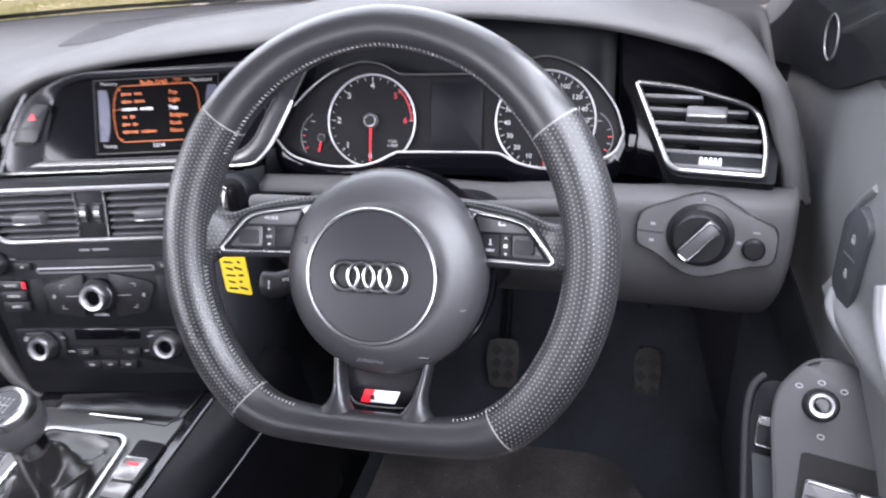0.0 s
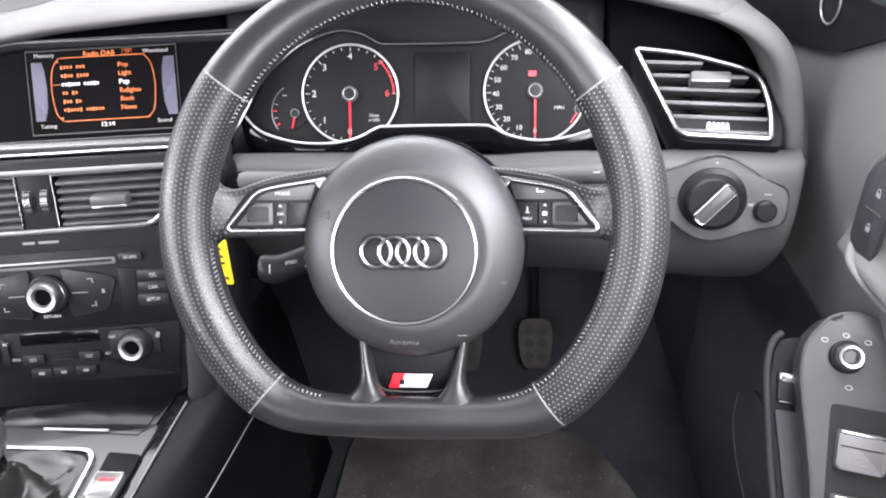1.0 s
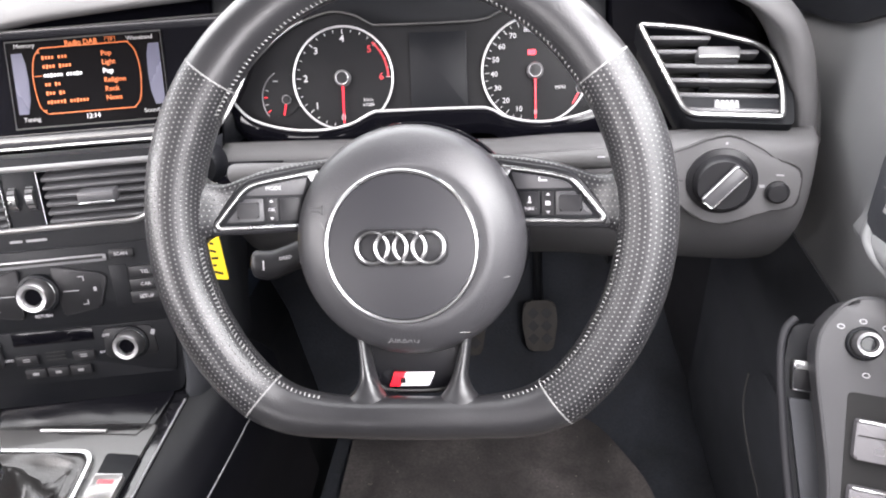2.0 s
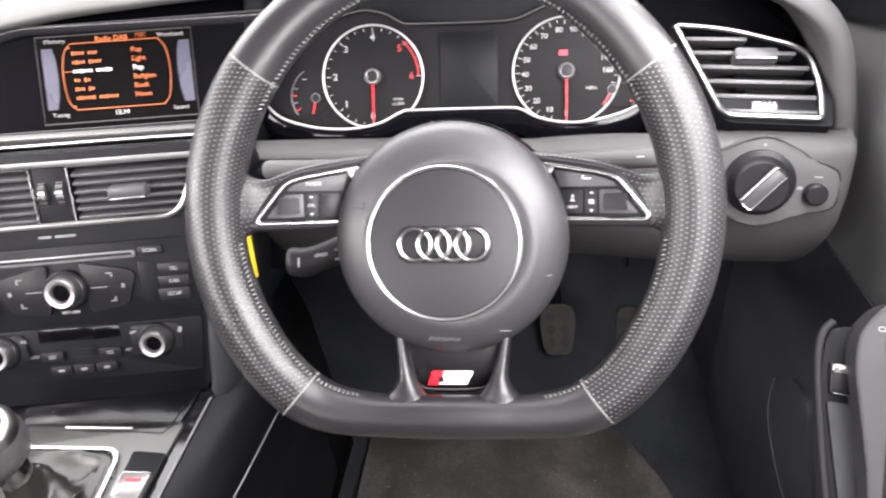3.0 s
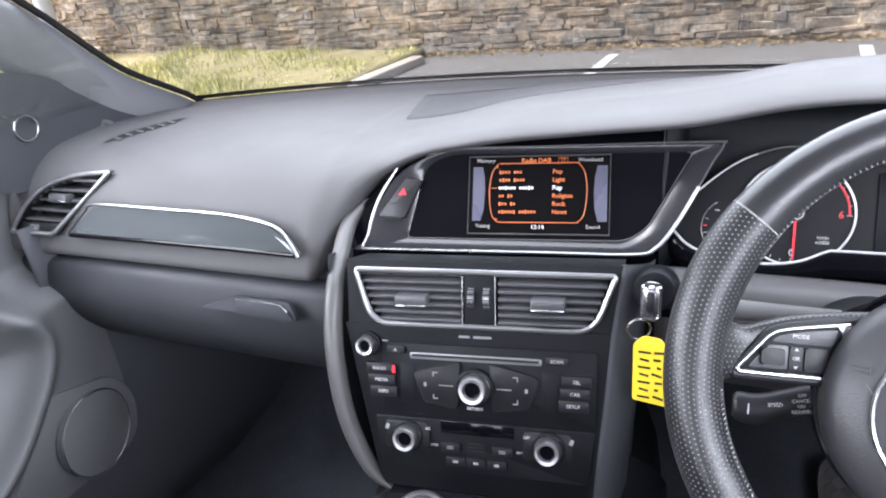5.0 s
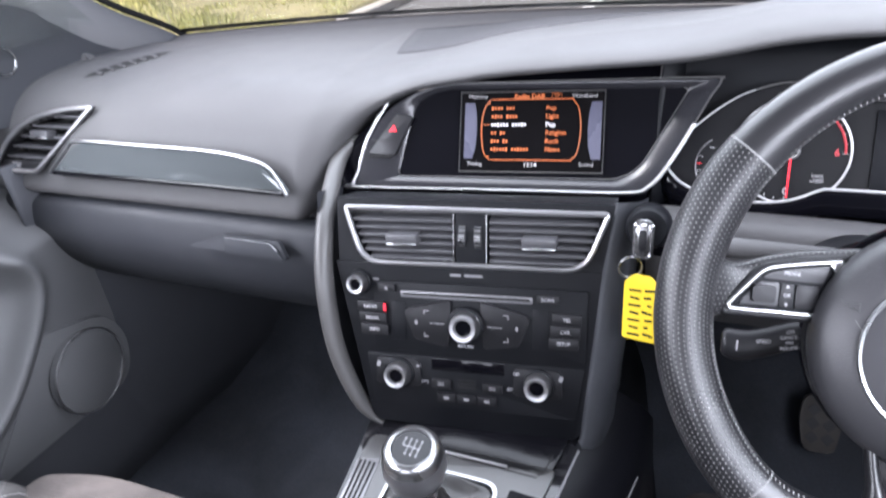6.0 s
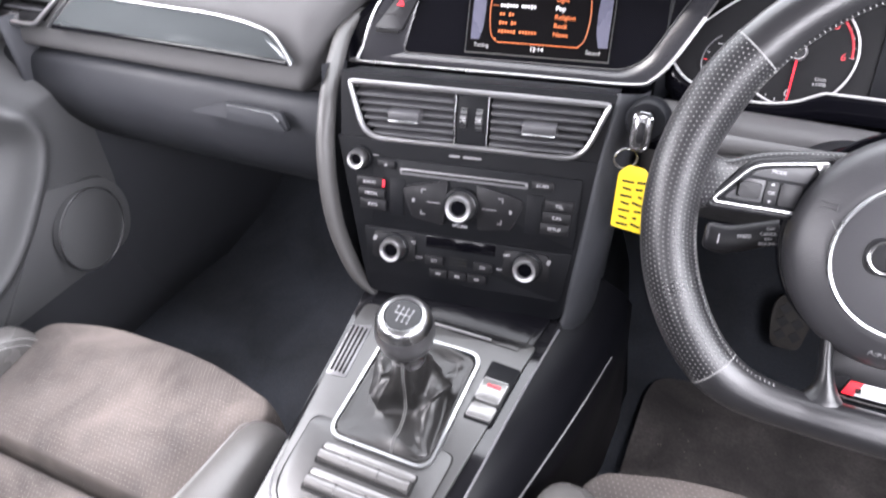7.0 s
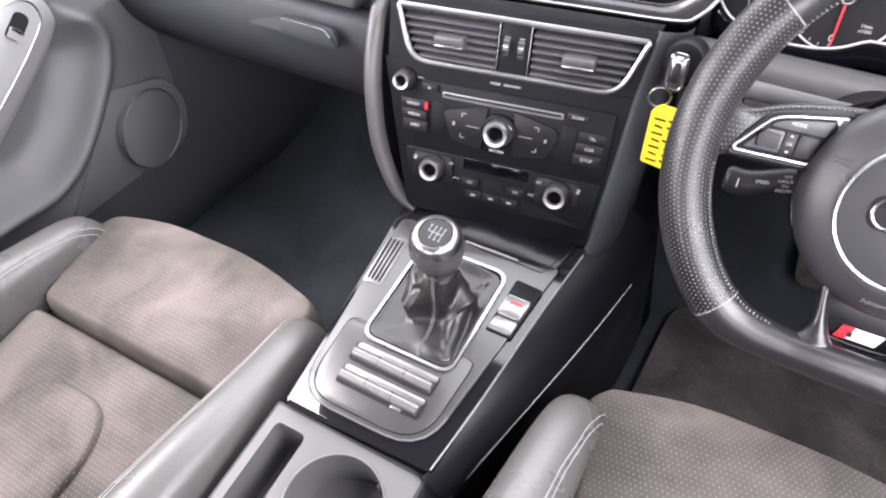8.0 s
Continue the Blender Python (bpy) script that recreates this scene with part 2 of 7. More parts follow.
_g.links.new(_gl.outputs[0], _mix.inputs[2])
_g.links.new(_mix.outputs[0], _g.nodes["Material Output"].inputs["Surface"])


def random_tint(m, low=0.6, high=1.4):
    """Lets each piece of a wall take its own shade."""
    nt = m.node_tree
    b = nt.nodes["Principled BSDF"]
    info, rng, mul = nt.nodes.new("ShaderNodeObjectInfo"), nt.nodes.new("ShaderNodeMapRange"), nt.nodes.new("ShaderNodeVectorMath")
    rng.inputs["To Min"].default_value, rng.inputs["To Max"].default_value = low, high
    nt.links.new(info.outputs["Random"], rng.inputs["Value"])
    mul.operation = "SCALE"
    nt.links.new(b.inputs["Base Color"].links[0].from_socket, mul.inputs[0])
    nt.links.new(rng.outputs["Result"], mul.inputs["Scale"])
    nt.links.new(mul.outputs[0], b.inputs["Base Color"])


random_tint(M_STONE, 0.78, 1.16)


def island_tint(m, low=0.5, high=1.4):
    """Lets each loose piece of one mesh take its own shade."""
    nt = m.node_tree
    b = nt.nodes["Principled BSDF"]
    info, rng, mul = nt.nodes.new("ShaderNodeNewGeometry"), nt.nodes.new("ShaderNodeMapRange"), nt.nodes.new("ShaderNodeVectorMath")
    rng.inputs["To Min"].default_value, rng.inputs["To Max"].default_value = low, high
    nt.links.new(info.outputs["Random Per Island"], rng.inputs["Value"])
    mul.operation = "SCALE"
    nt.links.new(b.inputs["Base Color"].links[0].from_socket, mul.inputs[0])
    nt.links.new(rng.outputs["Result"], mul.inputs["Scale"])
    nt.links.new(mul.outputs[0], b.inputs["Base Color"])
    return m


island_tint(M_BLADE, 0.35, 1.35)
M_RUBBLE = island_tint(material("wall_rubble_stone", (0.315, 0.265, 0.215), 0.9, grain=22, bump=0.7, vary=0.45, stain=6), 0.76, 1.18)



def wall_weather(m):
    """Rain streaks, damp and pale lichen over a whole wall."""
    nt = m.node_tree
    b = nt.nodes["Principled BSDF"]
    geo = nt.nodes.new("ShaderNodeNewGeometry")
    for stretch, scale, low, high in (((1.0, 1.0, 0.35), 2.2, 0.55, 1.35), ((1.0, 1.0, 2.2), 9.0, 0.6, 1.4), ((1.6, 1.0, 1.0), 34.0, 0.72, 1.28)):
        sc, no, rng, mul = nt.nodes.new("ShaderNodeVectorMath"), nt.nodes.new("ShaderNodeTexNoise"), nt.nodes.new("ShaderNodeMapRange"), nt.nodes.new("ShaderNodeVectorMath")
        sc.operation = "MULTIPLY"
        sc.inputs[1].default_value = stretch
        nt.links.new(geo.outputs["Position"], sc.inputs[0])
        no.inputs["Scale"].default_value, no.inputs["Detail"].default_value = scale, 4
        nt.links.new(sc.outputs[0], no.inputs["Vector"])
        rng.inputs["From Min"].default_value, rng.inputs["From Max"].default_value = 0.32, 0.68
        rng.inputs["To Min"].default_value, rng.inputs["To Max"].default_value = low, high
        nt.links.new(no.outputs["Fac"], rng.inputs["Value"])
        mul.operation = "SCALE"
        nt.links.new(b.inputs["Base Color"].links[0].from_socket, mul.inputs[0])
        nt.links.new(rng.outputs["Result"], mul.inputs["Scale"])
        nt.links.new(mul.outputs[0], b.inputs["Base Color"])
    no, ramp, mul = nt.nodes.new("ShaderNodeTexNoise"), nt.nodes.new("ShaderNodeValToRGB"), nt.nodes.new("ShaderNodeVectorMath")
    no.inputs["Scale"].default_value, no.inputs["Detail"].default_value = 4.5, 5
    nt.links.new(geo.outputs["Position"], no.inputs["Vector"])
    ramp.color_ramp.elements[0].position, ramp.color_ramp.elements[0].color = 0.38, (0.86, 0.91, 0.94, 1)
    ramp.color_ramp.elements[1].position, ramp.color_ramp.elements[1].color = 0.64, (1.10, 1.01, 0.86, 1)
    mul.operation = "MULTIPLY"
    nt.links.new(no.outputs["Fac"], ramp.inputs["Fac"])
    nt.links.new(b.inputs["Base Color"].links[0].from_socket, mul.inputs[0])
    nt.links.new(ramp.outputs["Color"], mul.inputs[1])
    nt.links.new(mul.outputs[0], b.inputs["Base Color"])
    return m


for m in (M_STONE, M_RUBBLE, M_MORTAR):
    wall_weather(m)
M_GRIT = island_tint(material("road_grit", (0.20, 0.18, 0.155), 0.9, grain=300, bump=0.0, vary=0.3), 0.5, 1.3)
M_LITTER = island_tint(material("leaf_litter", (0.34, 0.25, 0.14), 0.9, grain=30, bump=0.0, vary=0.4), 0.4, 1.6)

# ---------------------------------------------------------------- shape tools


def smooth(me, angle=40):
    me.polygons.foreach_set("use_smooth", [True] * len(me.polygons))
    me.set_sharp_from_angle(angle=radians(angle))


def mesh_of(bm, name, angle=40):
    bmesh.ops.recalc_face_normals(bm, faces=bm.faces)
    me = bpy.data.meshes.new(name)
    bm.to_mesh(me)
    bm.free()
    smooth(me, angle)
    return me


def part(name, bm, mat, parent=None, label="", m=None, angle=40):
    """One mesh object, under a thing or a part."""
    ob = new(name, bm if isinstance(bm, bpy.types.Mesh) else mesh_of(bm, name, angle))
    if not ob.data.materials:
        ob.data.materials.append(mat)
    if parent is not None:
        ob.parent = parent
    if m is not None:
        ob.matrix_basis = m
    if label:
        ob["label"] = label
    return ob


def thing(name, m, label, category, group="", kind=""):
    ob = new(name)
    ob.empty_display_size = 0.02
    ob.matrix_basis = m
    return tagged(ob, label, category, group, kind)


def face_pose(x, y, z, tilt, yaw=0):
    """A panel's pose: its X to the right, its Y up the panel, its Z out of it; it leans back by tilt."""
    return pose(x, y, z, 0, 0, yaw) @ pose(0, 0, 0, 90 - tilt)


def spline(pts, n=8, closed=False):
    """A smooth curve through the points."""
    p = [np.array(q, float) for q in pts]
    k, out = len(p), []
    for i in range(k if closed else k - 1):
        a, b, c, d = (p[(i + j) % k] if closed else p[min(max(i + j, 0), k - 1)] for j in (-1, 0, 1, 2))
        for s in range(n):
            t = s / n
            out.append(0.5 * (2 * b + (c - a) * t + (2 * a - 5 * b + 4 * c - d) * t * t + (3 * b - a - 3 * c + d) * t ** 3))
    if not closed:
        out.append(p[-1])
    return [tuple(float(v) for v in q) for q in out]


def fillet(pts, r, n=5):
    """The outline with its corners rounded by about r (one number, or one for each corner)."""
    out, k = [], len(pts)
    for i in range(k):
        a, b, c = (Vector(pts[(i + j) % k][:2]) for j in (-1, 0, 1))
        ri = r[i] if isinstance(r, (list, tuple)) else r
        d1, d2 = a - b, c - b
        s = min(ri, d1.length * 0.48, d2.length * 0.48)
        p, q = b + d1.normalized() * s, b + d2.normalized() * s
        for j in range(n + 1):
            t = j / n
            out.append(tuple(p * (1 - t) ** 2 + b * 2 * t * (1 - t) + q * t * t))
    return out


def rect(w, h, cx=0, cy=0):
    return [(cx - w / 2, cy - h / 2), (cx + w / 2, cy - h / 2), (cx + w / 2, cy + h / 2), (cx - w / 2, cy + h / 2)]


def plate(outline, z0, z1, edge=0.001, seg=2):
    """A flat piece of that outline from z0 to z1, with its upper edge rounded."""
    bm = bmesh.new()
    top = bm.faces.new([bm.verts.new((x, y, z1)) for x, y in outline])
    low = [bm.verts.new((x, y, z0)) for x, y in outline]
    bm.faces.new(low[::-1])
    k = len(low)
    tv = list(top.verts)
    for i in range(k):
        bm.faces.new((low[i], low[(i + 1) % k], tv[(i + 1) % k], tv[i]))
    if edge:
        bmesh.ops.bevel(bm, geom=list(top.edges), offset=edge, segments=seg, profile=0.5, affect="EDGES", clamp_overlap=True)
    return bm


def hollow(outer, inner, z0, z1):
    """A frame between two outlines with the same count of points."""
    bm = bmesh.new()
    k = len(outer)
    rings = [[bm.verts.new((x, y, z)) for x, y in o] for o, z in ((outer, z0), (outer, z1), (inner, z1), (inner, z0))]
    for a in range(4):
        for i in range(k):
            r, s = rings[a], rings[(a + 1) % 4]
            bm.faces.new((r[i], r[(i + 1) % k], s[(i + 1) % k], s[i]))
    return bm


def block(sx, sy, sz, edge=0.002, seg=2, at=(0, 0, 0)):
    bm = bmesh.new()
    bmesh.ops.create_cube(bm, size=1, matrix=Matrix.Translation(at) @ Matrix.Diagonal((sx, sy, sz, 1)))
    if edge:
        bmesh.ops.bevel(bm, geom=list(bm.edges), offset=edge, segments=seg, profile=0.5, affect="EDGES", clamp_overlap=True)
    return bm


def tube(path, r, closed=False, sides=8, flat=1.0):
    """A round bar along the path; flat squeezes it across the path's own plane."""
    bm, pts = bmesh.new(), [Vector((*p, 0.0)[:3]) for p in path]
    k, rings = len(pts), []
    up = Vector((0, 0, 1))
    for i, p in enumerate(pts):
        a, b = (pts[i - 1], pts[(i + 1) % k]) if closed else (pts[max(i - 1, 0)], pts[min(i + 1, k - 1)])
        t = (b - a).normalized()
        side = t.cross(up)
        if side.length < 1e-4:
            side = t.cross(Vector((0, 1, 0)))
        side.normalize()
        n = side.cross(t)
        ri = r(i / max(1, k - 1)) if callable(r) else r
        rings.append([bm.verts.new(p + side * ri * math.cos(q) + n * ri * flat * math.sin(q)) for q in (2 * math.pi * j / sides for j in range(sides))])
    for i in range(k if closed else k - 1):
        r0, r1 = rings[i], rings[(i + 1) % k]
        for j in range(sides):
            bm.faces.new((r0[j], r0[(j + 1) % sides], r1[(j + 1) % sides], r1[j]))
    if not closed:
        bm.faces.new(rings[0]), bm.faces.new(rings[-1])
    return bm


def lathe(profile, n=32, cx=0.0, cy=0.0):
    """A turned piece about Z; the profile is (radius, height), from the outside in."""
    bm, rings = bmesh.new(), []
    for r, z in profile:
        rings.append([bm.verts.new((cx + r * math.cos(a), cy + r * math.sin(a), z)) for a in (2 * math.pi * j / n for j in range(n))] if r > 1e-6 else [bm.verts.new((cx, cy, z))])
    for a, b in zip(rings, rings[1:]):
        for j in range(n):
            q = [a[j % len(a)], a[(j + 1) % len(a)], b[(j + 1) % len(b)], b[j % len(b)]]
            q = [v for i, v in enumerate(q) if v not in q[:i]]
            if len(q) > 2:
                bm.faces.new(q)
    return bm


def loft(sections, closed=False, cap=False, uv=False):
    """A skin over sections with the same count of points; uv: a map in metres along it."""
    bm = bmesh.new()
    rows = [[bm.verts.new(p) for p in s] for s in sections]
    k = len(rows[0])
    layer = bm.loops.layers.uv.new("UVMap") if uv else None
    if uv:
        us = [0.0]
        mid = [sum((v.co for v in r), Vector()) / k for r in rows]
        for a, b in zip(mid, mid[1:]):
            us.append(us[-1] + (b - a).length)
        vs = [0.0]
        for j in range(k):
            vs.append(vs[-1] + (rows[len(rows) // 2][(j + 1) % k].co - rows[len(rows) // 2][j].co).length)
    for i in range(len(rows) - 1):
        for j in range(k if closed else k - 1):
            f = bm.faces.new((rows[i][j], rows[i][(j + 1) % k], rows[i + 1][(j + 1) % k], rows[i + 1][j]))
            if uv:
                for lp, (a, b) in zip(f.loops, ((i, j), (i, j + 1), (i + 1, j + 1), (i + 1, j))):
                    lp[layer].uv = (us[a], vs[b])
    if cap:
        bm.faces.new(rows[0]), bm.faces.new(rows[-1])
    return bm


def thicken(ob, t, offset=-1):
    mod = ob.modifiers.new("thickness", "SOLIDIFY")
    mod.thickness, mod.offset = t, offset
    return ob


def writing(words, size, at, mat, parent, turn=0, bold=0.0, align="CENTER", name="lettering"):
    """Words in the built-in font as a thin mesh on a panel."""
    cu = bpy.data.curves.new("words", "FONT")
    cu.body, cu.size, cu.align_x, cu.align_y, cu.extrude, cu.offset = words, size, align, "CENTER", 0.0002, bold
    cu.resolution_u = 2
    tmp = bpy.data.objects.new("words", cu)
    scene.collection.objects.link(tmp)
    me = bpy.data.meshes.new_from_object(tmp.evaluated_get(bpy.context.evaluated_depsgraph_get()))
    bpy.data.objects.remove(tmp)
    me.materials.clear()
    return part(name, me, mat, parent, m=pose(*at, 0, 0, turn))


def bar(w, h, at, mat, parent, name="mark", turn=0):
    return part(name, block(w, h, 0.0006, 0), mat, parent, m=pose(*at, 0, 0, turn))


def knob(parent, at, r, name="knob", cap=True):
    """A ribbed satin knob with a dark face set into it."""
    k = part(name, lathe([(r * 1.28, 0.0), (r * 1.28, 0.003), (r * 1.15, 0.004), (r * 1.12, 0.002), (r * 1.02, 0.003), (r, 0.010), (r * 0.97, 0.014), (r * 0.88, 0.0165), (r * 0.66, 0.0160), (r * 0.55, 0.012), (0, 0.0115)], 36), M_BRIGHT, parent, "satin chrome rotary knob", m=pose(*at))
    part("knob_ring", lathe([(r * 1.3, 0.0), (r * 1.3, 0.0032), (r * 1.2, 0.0042), (r * 1.10, 0.0042), (r * 1.10, 0.0)], 36), M_MATT, k)
    part("knob_face", lathe([(r * 0.56, 0.0118), (r * 0.5, 0.0128), (0, 0.0130)], 28), M_GLOSS, k, "dark knob face")
    return k

# ---------------------------------------------------------------- outside
ground = part("ground", loft([[(x, y, 0.0) for x in (-400, -40, -10, 0, 10, 40, 400)] for y in (-400, -40, 0, 10, 40, 400)]), M_ASPHALT)
tagged(ground, "grey worn asphalt of a small car park", "ground", kind="structure")
for gx, gy, gl in ((-1.12, 6.2, 2.0), (0.955, 6.15, 2.0), (3.2, 6.1, 2.0)):
    ln = part("bay_line", block(0.1, gl, 0.006, 0), M_LINE, m=pose(gx, gy - 0.75, 0.003, 0, 0, -3))
    tagged(ln, "white painted parking bay line on asphalt", "bay line", group="parking bay lines", kind="structure")


def bank_rise(x):
    """The grass bank sinks to the level of the asphalt at its end."""
    return min(1.0, max(0.1, (-3.3 - x) / 3.2))


bank = part("grass_bank", loft([[(x, y, z * bank_rise(x) + 0.012 * noise.noise((x * 1.3, y * 2.0, 0)) * (k > 0)) for x in np.linspace(-14, -3.30 + 0.01 * k, 60)] for k, (y, z) in enumerate(((4.3, -0.05), (4.5, 0.0), (5.2, 0.02), (5.8, 0.04), (6.3, 0.05), (6.6, 0.09), (6.95, 0.14)))]), M_GRASS)
thicken(bank, 0.08, -1)
tagged(bank, "rough yellow-green grass at the foot of the wall", "grass", kind="stuff")
random.seed(11)
gv, gf = [], []
for i in range(34000):
    x, y = random.uniform(-9.5, -3.32), random.uniform(4.3, 6.85)
    tuft = 0.5 + noise.noise((x * 1.6, y * 1.6, 3.0))
    if random.random() > 0.35 + tuft:
        continue
    h, a, w = random.uniform(0.05, 0.14) * (0.7 + tuft) * (0.6 + 0.4 * bank_rise(x)), random.uniform(0, 6.28), random.uniform(0.007, 0.016)
    z = 0.02 + (0.02 + 0.14 * max(0, y - 6.3)) * bank_rise(x)
    lean, side = random.uniform(-0.07, 0.07), random.uniform(-0.05, 0.05)
    n = len(gv)
    gv += [(x - w * math.cos(a), y - w * math.sin(a), z), (x + w * math.cos(a), y + w * math.sin(a), z), (x + lean, y + side, z + h)]
    gf.append((n, n + 1, n + 2))
gm = bpy.data.meshes.new("grass_blades")
gm.from_pydata(gv, [], gf)
blades = part("grass_blades", gm, M_BLADE)
tagged(blades, "dry green and straw grass blades", "grass", kind="stuff")
lv, lf = [], []
for i in range(2600):
    x = random.uniform(-9.5, 4.5)
    y = 6.70 - 0.021 * (x + 2) - abs(random.gauss(0, 0.10))
    r, a, z = random.uniform(0.012, 0.04), random.uniform(0, 6.28), random.uniform(0.01, 0.06) + (0.10 * bank_rise(x) if x < -3.3 else 0.0)
    n = len(lv)
    lv += [(x + r * math.cos(a), y + r * 0.5 * math.sin(a), z), (x - r * 0.4 * math.sin(a), y, z + r * random.uniform(0.2, 1.0)), (x - r * math.cos(a), y - r * 0.5 * math.sin(a), z + 0.006)]
    lf.append((n, n + 1, n + 2))
lm = bpy.data.meshes.new("leaf_litter")
lm.from_pydata(lv, [], lf)
tagged(part("leaf_litter", lm, M_LITTER), "brown fallen leaves along the foot of the wall", "leaves", kind="stuff")
kb = part("kerb_stone", block(1.30, 0.17, 0.16, 0.025), M_KERB, m=pose(-3.19, 5.78, 0.0, 0, 0, 86))
tagged(kb, "pale worn kerb stone at the end of the grass", "kerb", kind="structure")
kb = part("paving_slab", block(0.80, 0.34, 0.10, 0.02), M_KERB, m=pose(-5.95, 5.45, 0.05, 0, 0, -35))
tagged(kb, "pale stone slab lying in the grass", "slab", kind="structure")
pole = part("white_post", lathe([(0.105, 0), (0.105, 2.6), (0.09, 2.63), (0, 2.64)], 20), M_POST, m=pose(-8.62, 6.45, 0, 0, -3))
tagged(pole, "white painted metal post beside the stone wall", "post")
wall = part("wall_stone", block(40, 0.5, 3.2, 0.0, at=(0, 0.266, 1.6)), M_MORTAR, m=pose(-2, 6.76, 0, 0, 0, -1.2))
tagged(wall, "old brown dry stone boundary wall of uneven blocks", "wall", kind="structure")
bonnet = part("bonnet", loft([[(x, y, z - 0.10 * (x / 0.8) ** 2) for x in np.linspace(-0.78, 0.78, 21)] for y, z in ((0.92, 0.865), (0.98, 0.878), (1.1, 0.880), (1.3, 0.862), (1.6, 0.818), (1.9, 0.75), (2.05, 0.66), (2.1, 0.3), (2.1, 0.02))]), M_PAINT)
thicken(bonnet, 0.01)
tagged(bonnet, "white painted car bonnet beyond the windscreen", "bonnet")

# ---------------------------------------------------------------- shell of the car
floor = part("floor", loft([[(x, y, z) for x in np.linspace(-0.80, 0.80, 17)] for y, z in ((-2.2, 0.32), (-0.6, 0.30), (0.30, 0.30), (0.45, 0.31), (0.56, 0.36), (0.78, 0.58), (0.80, 0.68), (0.80, 0.82))]), M_CARPET)
thicken(floor, 0.02)
tagged(floor, "dark grey carpet in the footwells", "carpet", kind="structure")
ceiling = part("ceiling", loft([[(x, y, z - 0.07 * (x / 0.62) ** 4) for x in np.linspace(-0.62, 0.62, 15)] for y, z in ((-2.0, 1.36), (-1.2, 1.42), (-0.6, 1.43), (-0.1, 1.41), (0.16, 1.37))]), M_ROOF)
thicken(ceiling, 0.03, 1)
tagged(ceiling, "grey fabric headliner under the car roof", "ceiling", kind="structure")
rear = part("wall_rear", loft([[(x, y, z) for x in np.linspace(-0.78, 0.78, 5)] for y, z in ((-2.2, 0.3), (-2.15, 0.7), (-2.1, 0.98))]), M_PILLAR)
thicken(rear, 0.03)
tagged(rear, "dark trim behind the rear seats", "wall", kind="structure")
for s in (-1, 1):
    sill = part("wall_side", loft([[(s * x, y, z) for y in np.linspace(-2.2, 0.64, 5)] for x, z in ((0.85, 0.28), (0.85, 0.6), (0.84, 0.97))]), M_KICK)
    thicken(sill, 0.03)
    tagged(sill, "inner skin of the car body side with shade in its colour", "wall", kind="structure")
    edge = [(0.815, 0.745, 0.945), (0.795, 0.672, 0.992), (0.785, 0.53, 1.069), (0.780, 0.442, 1.142), (0.775, 0.382, 1.193), (0.70, 0.14, 1.345), (0.66, 0.02, 1.40)]
    cross = [(0.025, -0.010), (0.0, 0.0), (-0.012, -0.004), (-0.030, -0.030), (-0.034, -0.065), (-0.020, -0.095), (0.010, -0.100), (0.03, -0.06)]
    ap = part("pillar_trim", loft([[(s * (x + a), y + 0.57 * b, z + 0.82 * b) for a, b in cross] for x, y, z in spline(edge, 5)], closed=True, cap=True), M_PILLAR, angle=70)
    part("screen_seal", tube([(s * (x - 0.004), y + 0.004, z + 0.006) for x, y, z in spline(edge, 5)], 0.006, False, 8), M_INK, ap, "black screen seal")
    tagged(ap, "grey woven windscreen pillar trim", "pillar trim", kind="structure")
    for y0, y1 in ((-0.62, -0.55), (-1.7, -1.5)):
        bp = part("pillar_trim", loft([[(s * (0.79 - 0.16 * k), y0, 0.95 + 0.42 * k), (s * (0.79 - 0.16 * k), y1, 0.95 + 0.42 * k), (s * (0.75 - 0.16 * k), y1, 0.95 + 0.42 * k), (s * (0.75 - 0.16 * k), y0, 0.95 + 0.42 * k)] for k in (0, 0.5, 1)], closed=True, cap=True), M_PILLAR)
        tagged(bp, "grey door pillar trim", "pillar trim", kind="structure")


def bow(x):
    """How far forward the foot of the windscreen lies at x."""
    return 0.83 - 0.155 * (abs(x) / 0.82) ** 2.2


screen = part("window_1", loft([[(x * (1 - 0.22 * k), bow(x) + 0.02 - (bow(x) - 0.13) * k, 0.985 + 0.385 * k + 0.05 * math.sin(math.pi * k)) for x in np.linspace(-0.80, 0.80, 17)] for k in np.linspace(0, 1, 7)]), M_GLASS)
screen.visible_shadow = False
thicken(screen, 0.005)
tagged(screen, "clear curved windscreen glass", "window", kind="structure")
part("frit_band", loft([[(x, bow(x) + 0.014 - d, 0.986 + d * 0.5) for x in np.linspace(-0.80, 0.80, 25)] for d in (-0.012, 0.012)]), M_MATT, screen, "black printed band at the foot of the glass")

# ---------------------------------------------------------------- dashboard
dashboard = thing("dashboard", pose(0, 0, 0), "grey soft-touch plastic dashboard with a hooded driver side", "dashboard")
SIDE = [(0.0, 0.965), (-0.11, 0.990), (-0.25, 1.002), (0.43, 1.003), (0.345, 0.998), (0.300, 0.980), (0.270, 0.950), (0.254, 0.918), (0.245, 0.886), (0.240, 0.862), (0.250, 0.853), (0.275, 0.852)]


def lip(x, y, z):
    """The dash's section where it ends in a hood with its lip at y, z."""
    return [(0.0, 0.965), (-0.11, 0.990), (-0.22, (1.0 + z) / 2 + 0.004), (y + 0.12, z + 0.012), (y + 0.07, z + 0.013), (y + 0.035, z + 0.011), (y + 0.012, z + 0.007), (y, z - 0.001), (y + 0.004, z - 0.008), (y + 0.02, z - 0.012), (y + 0.05, z - 0.016), (y + 0.09, z - 0.018)]


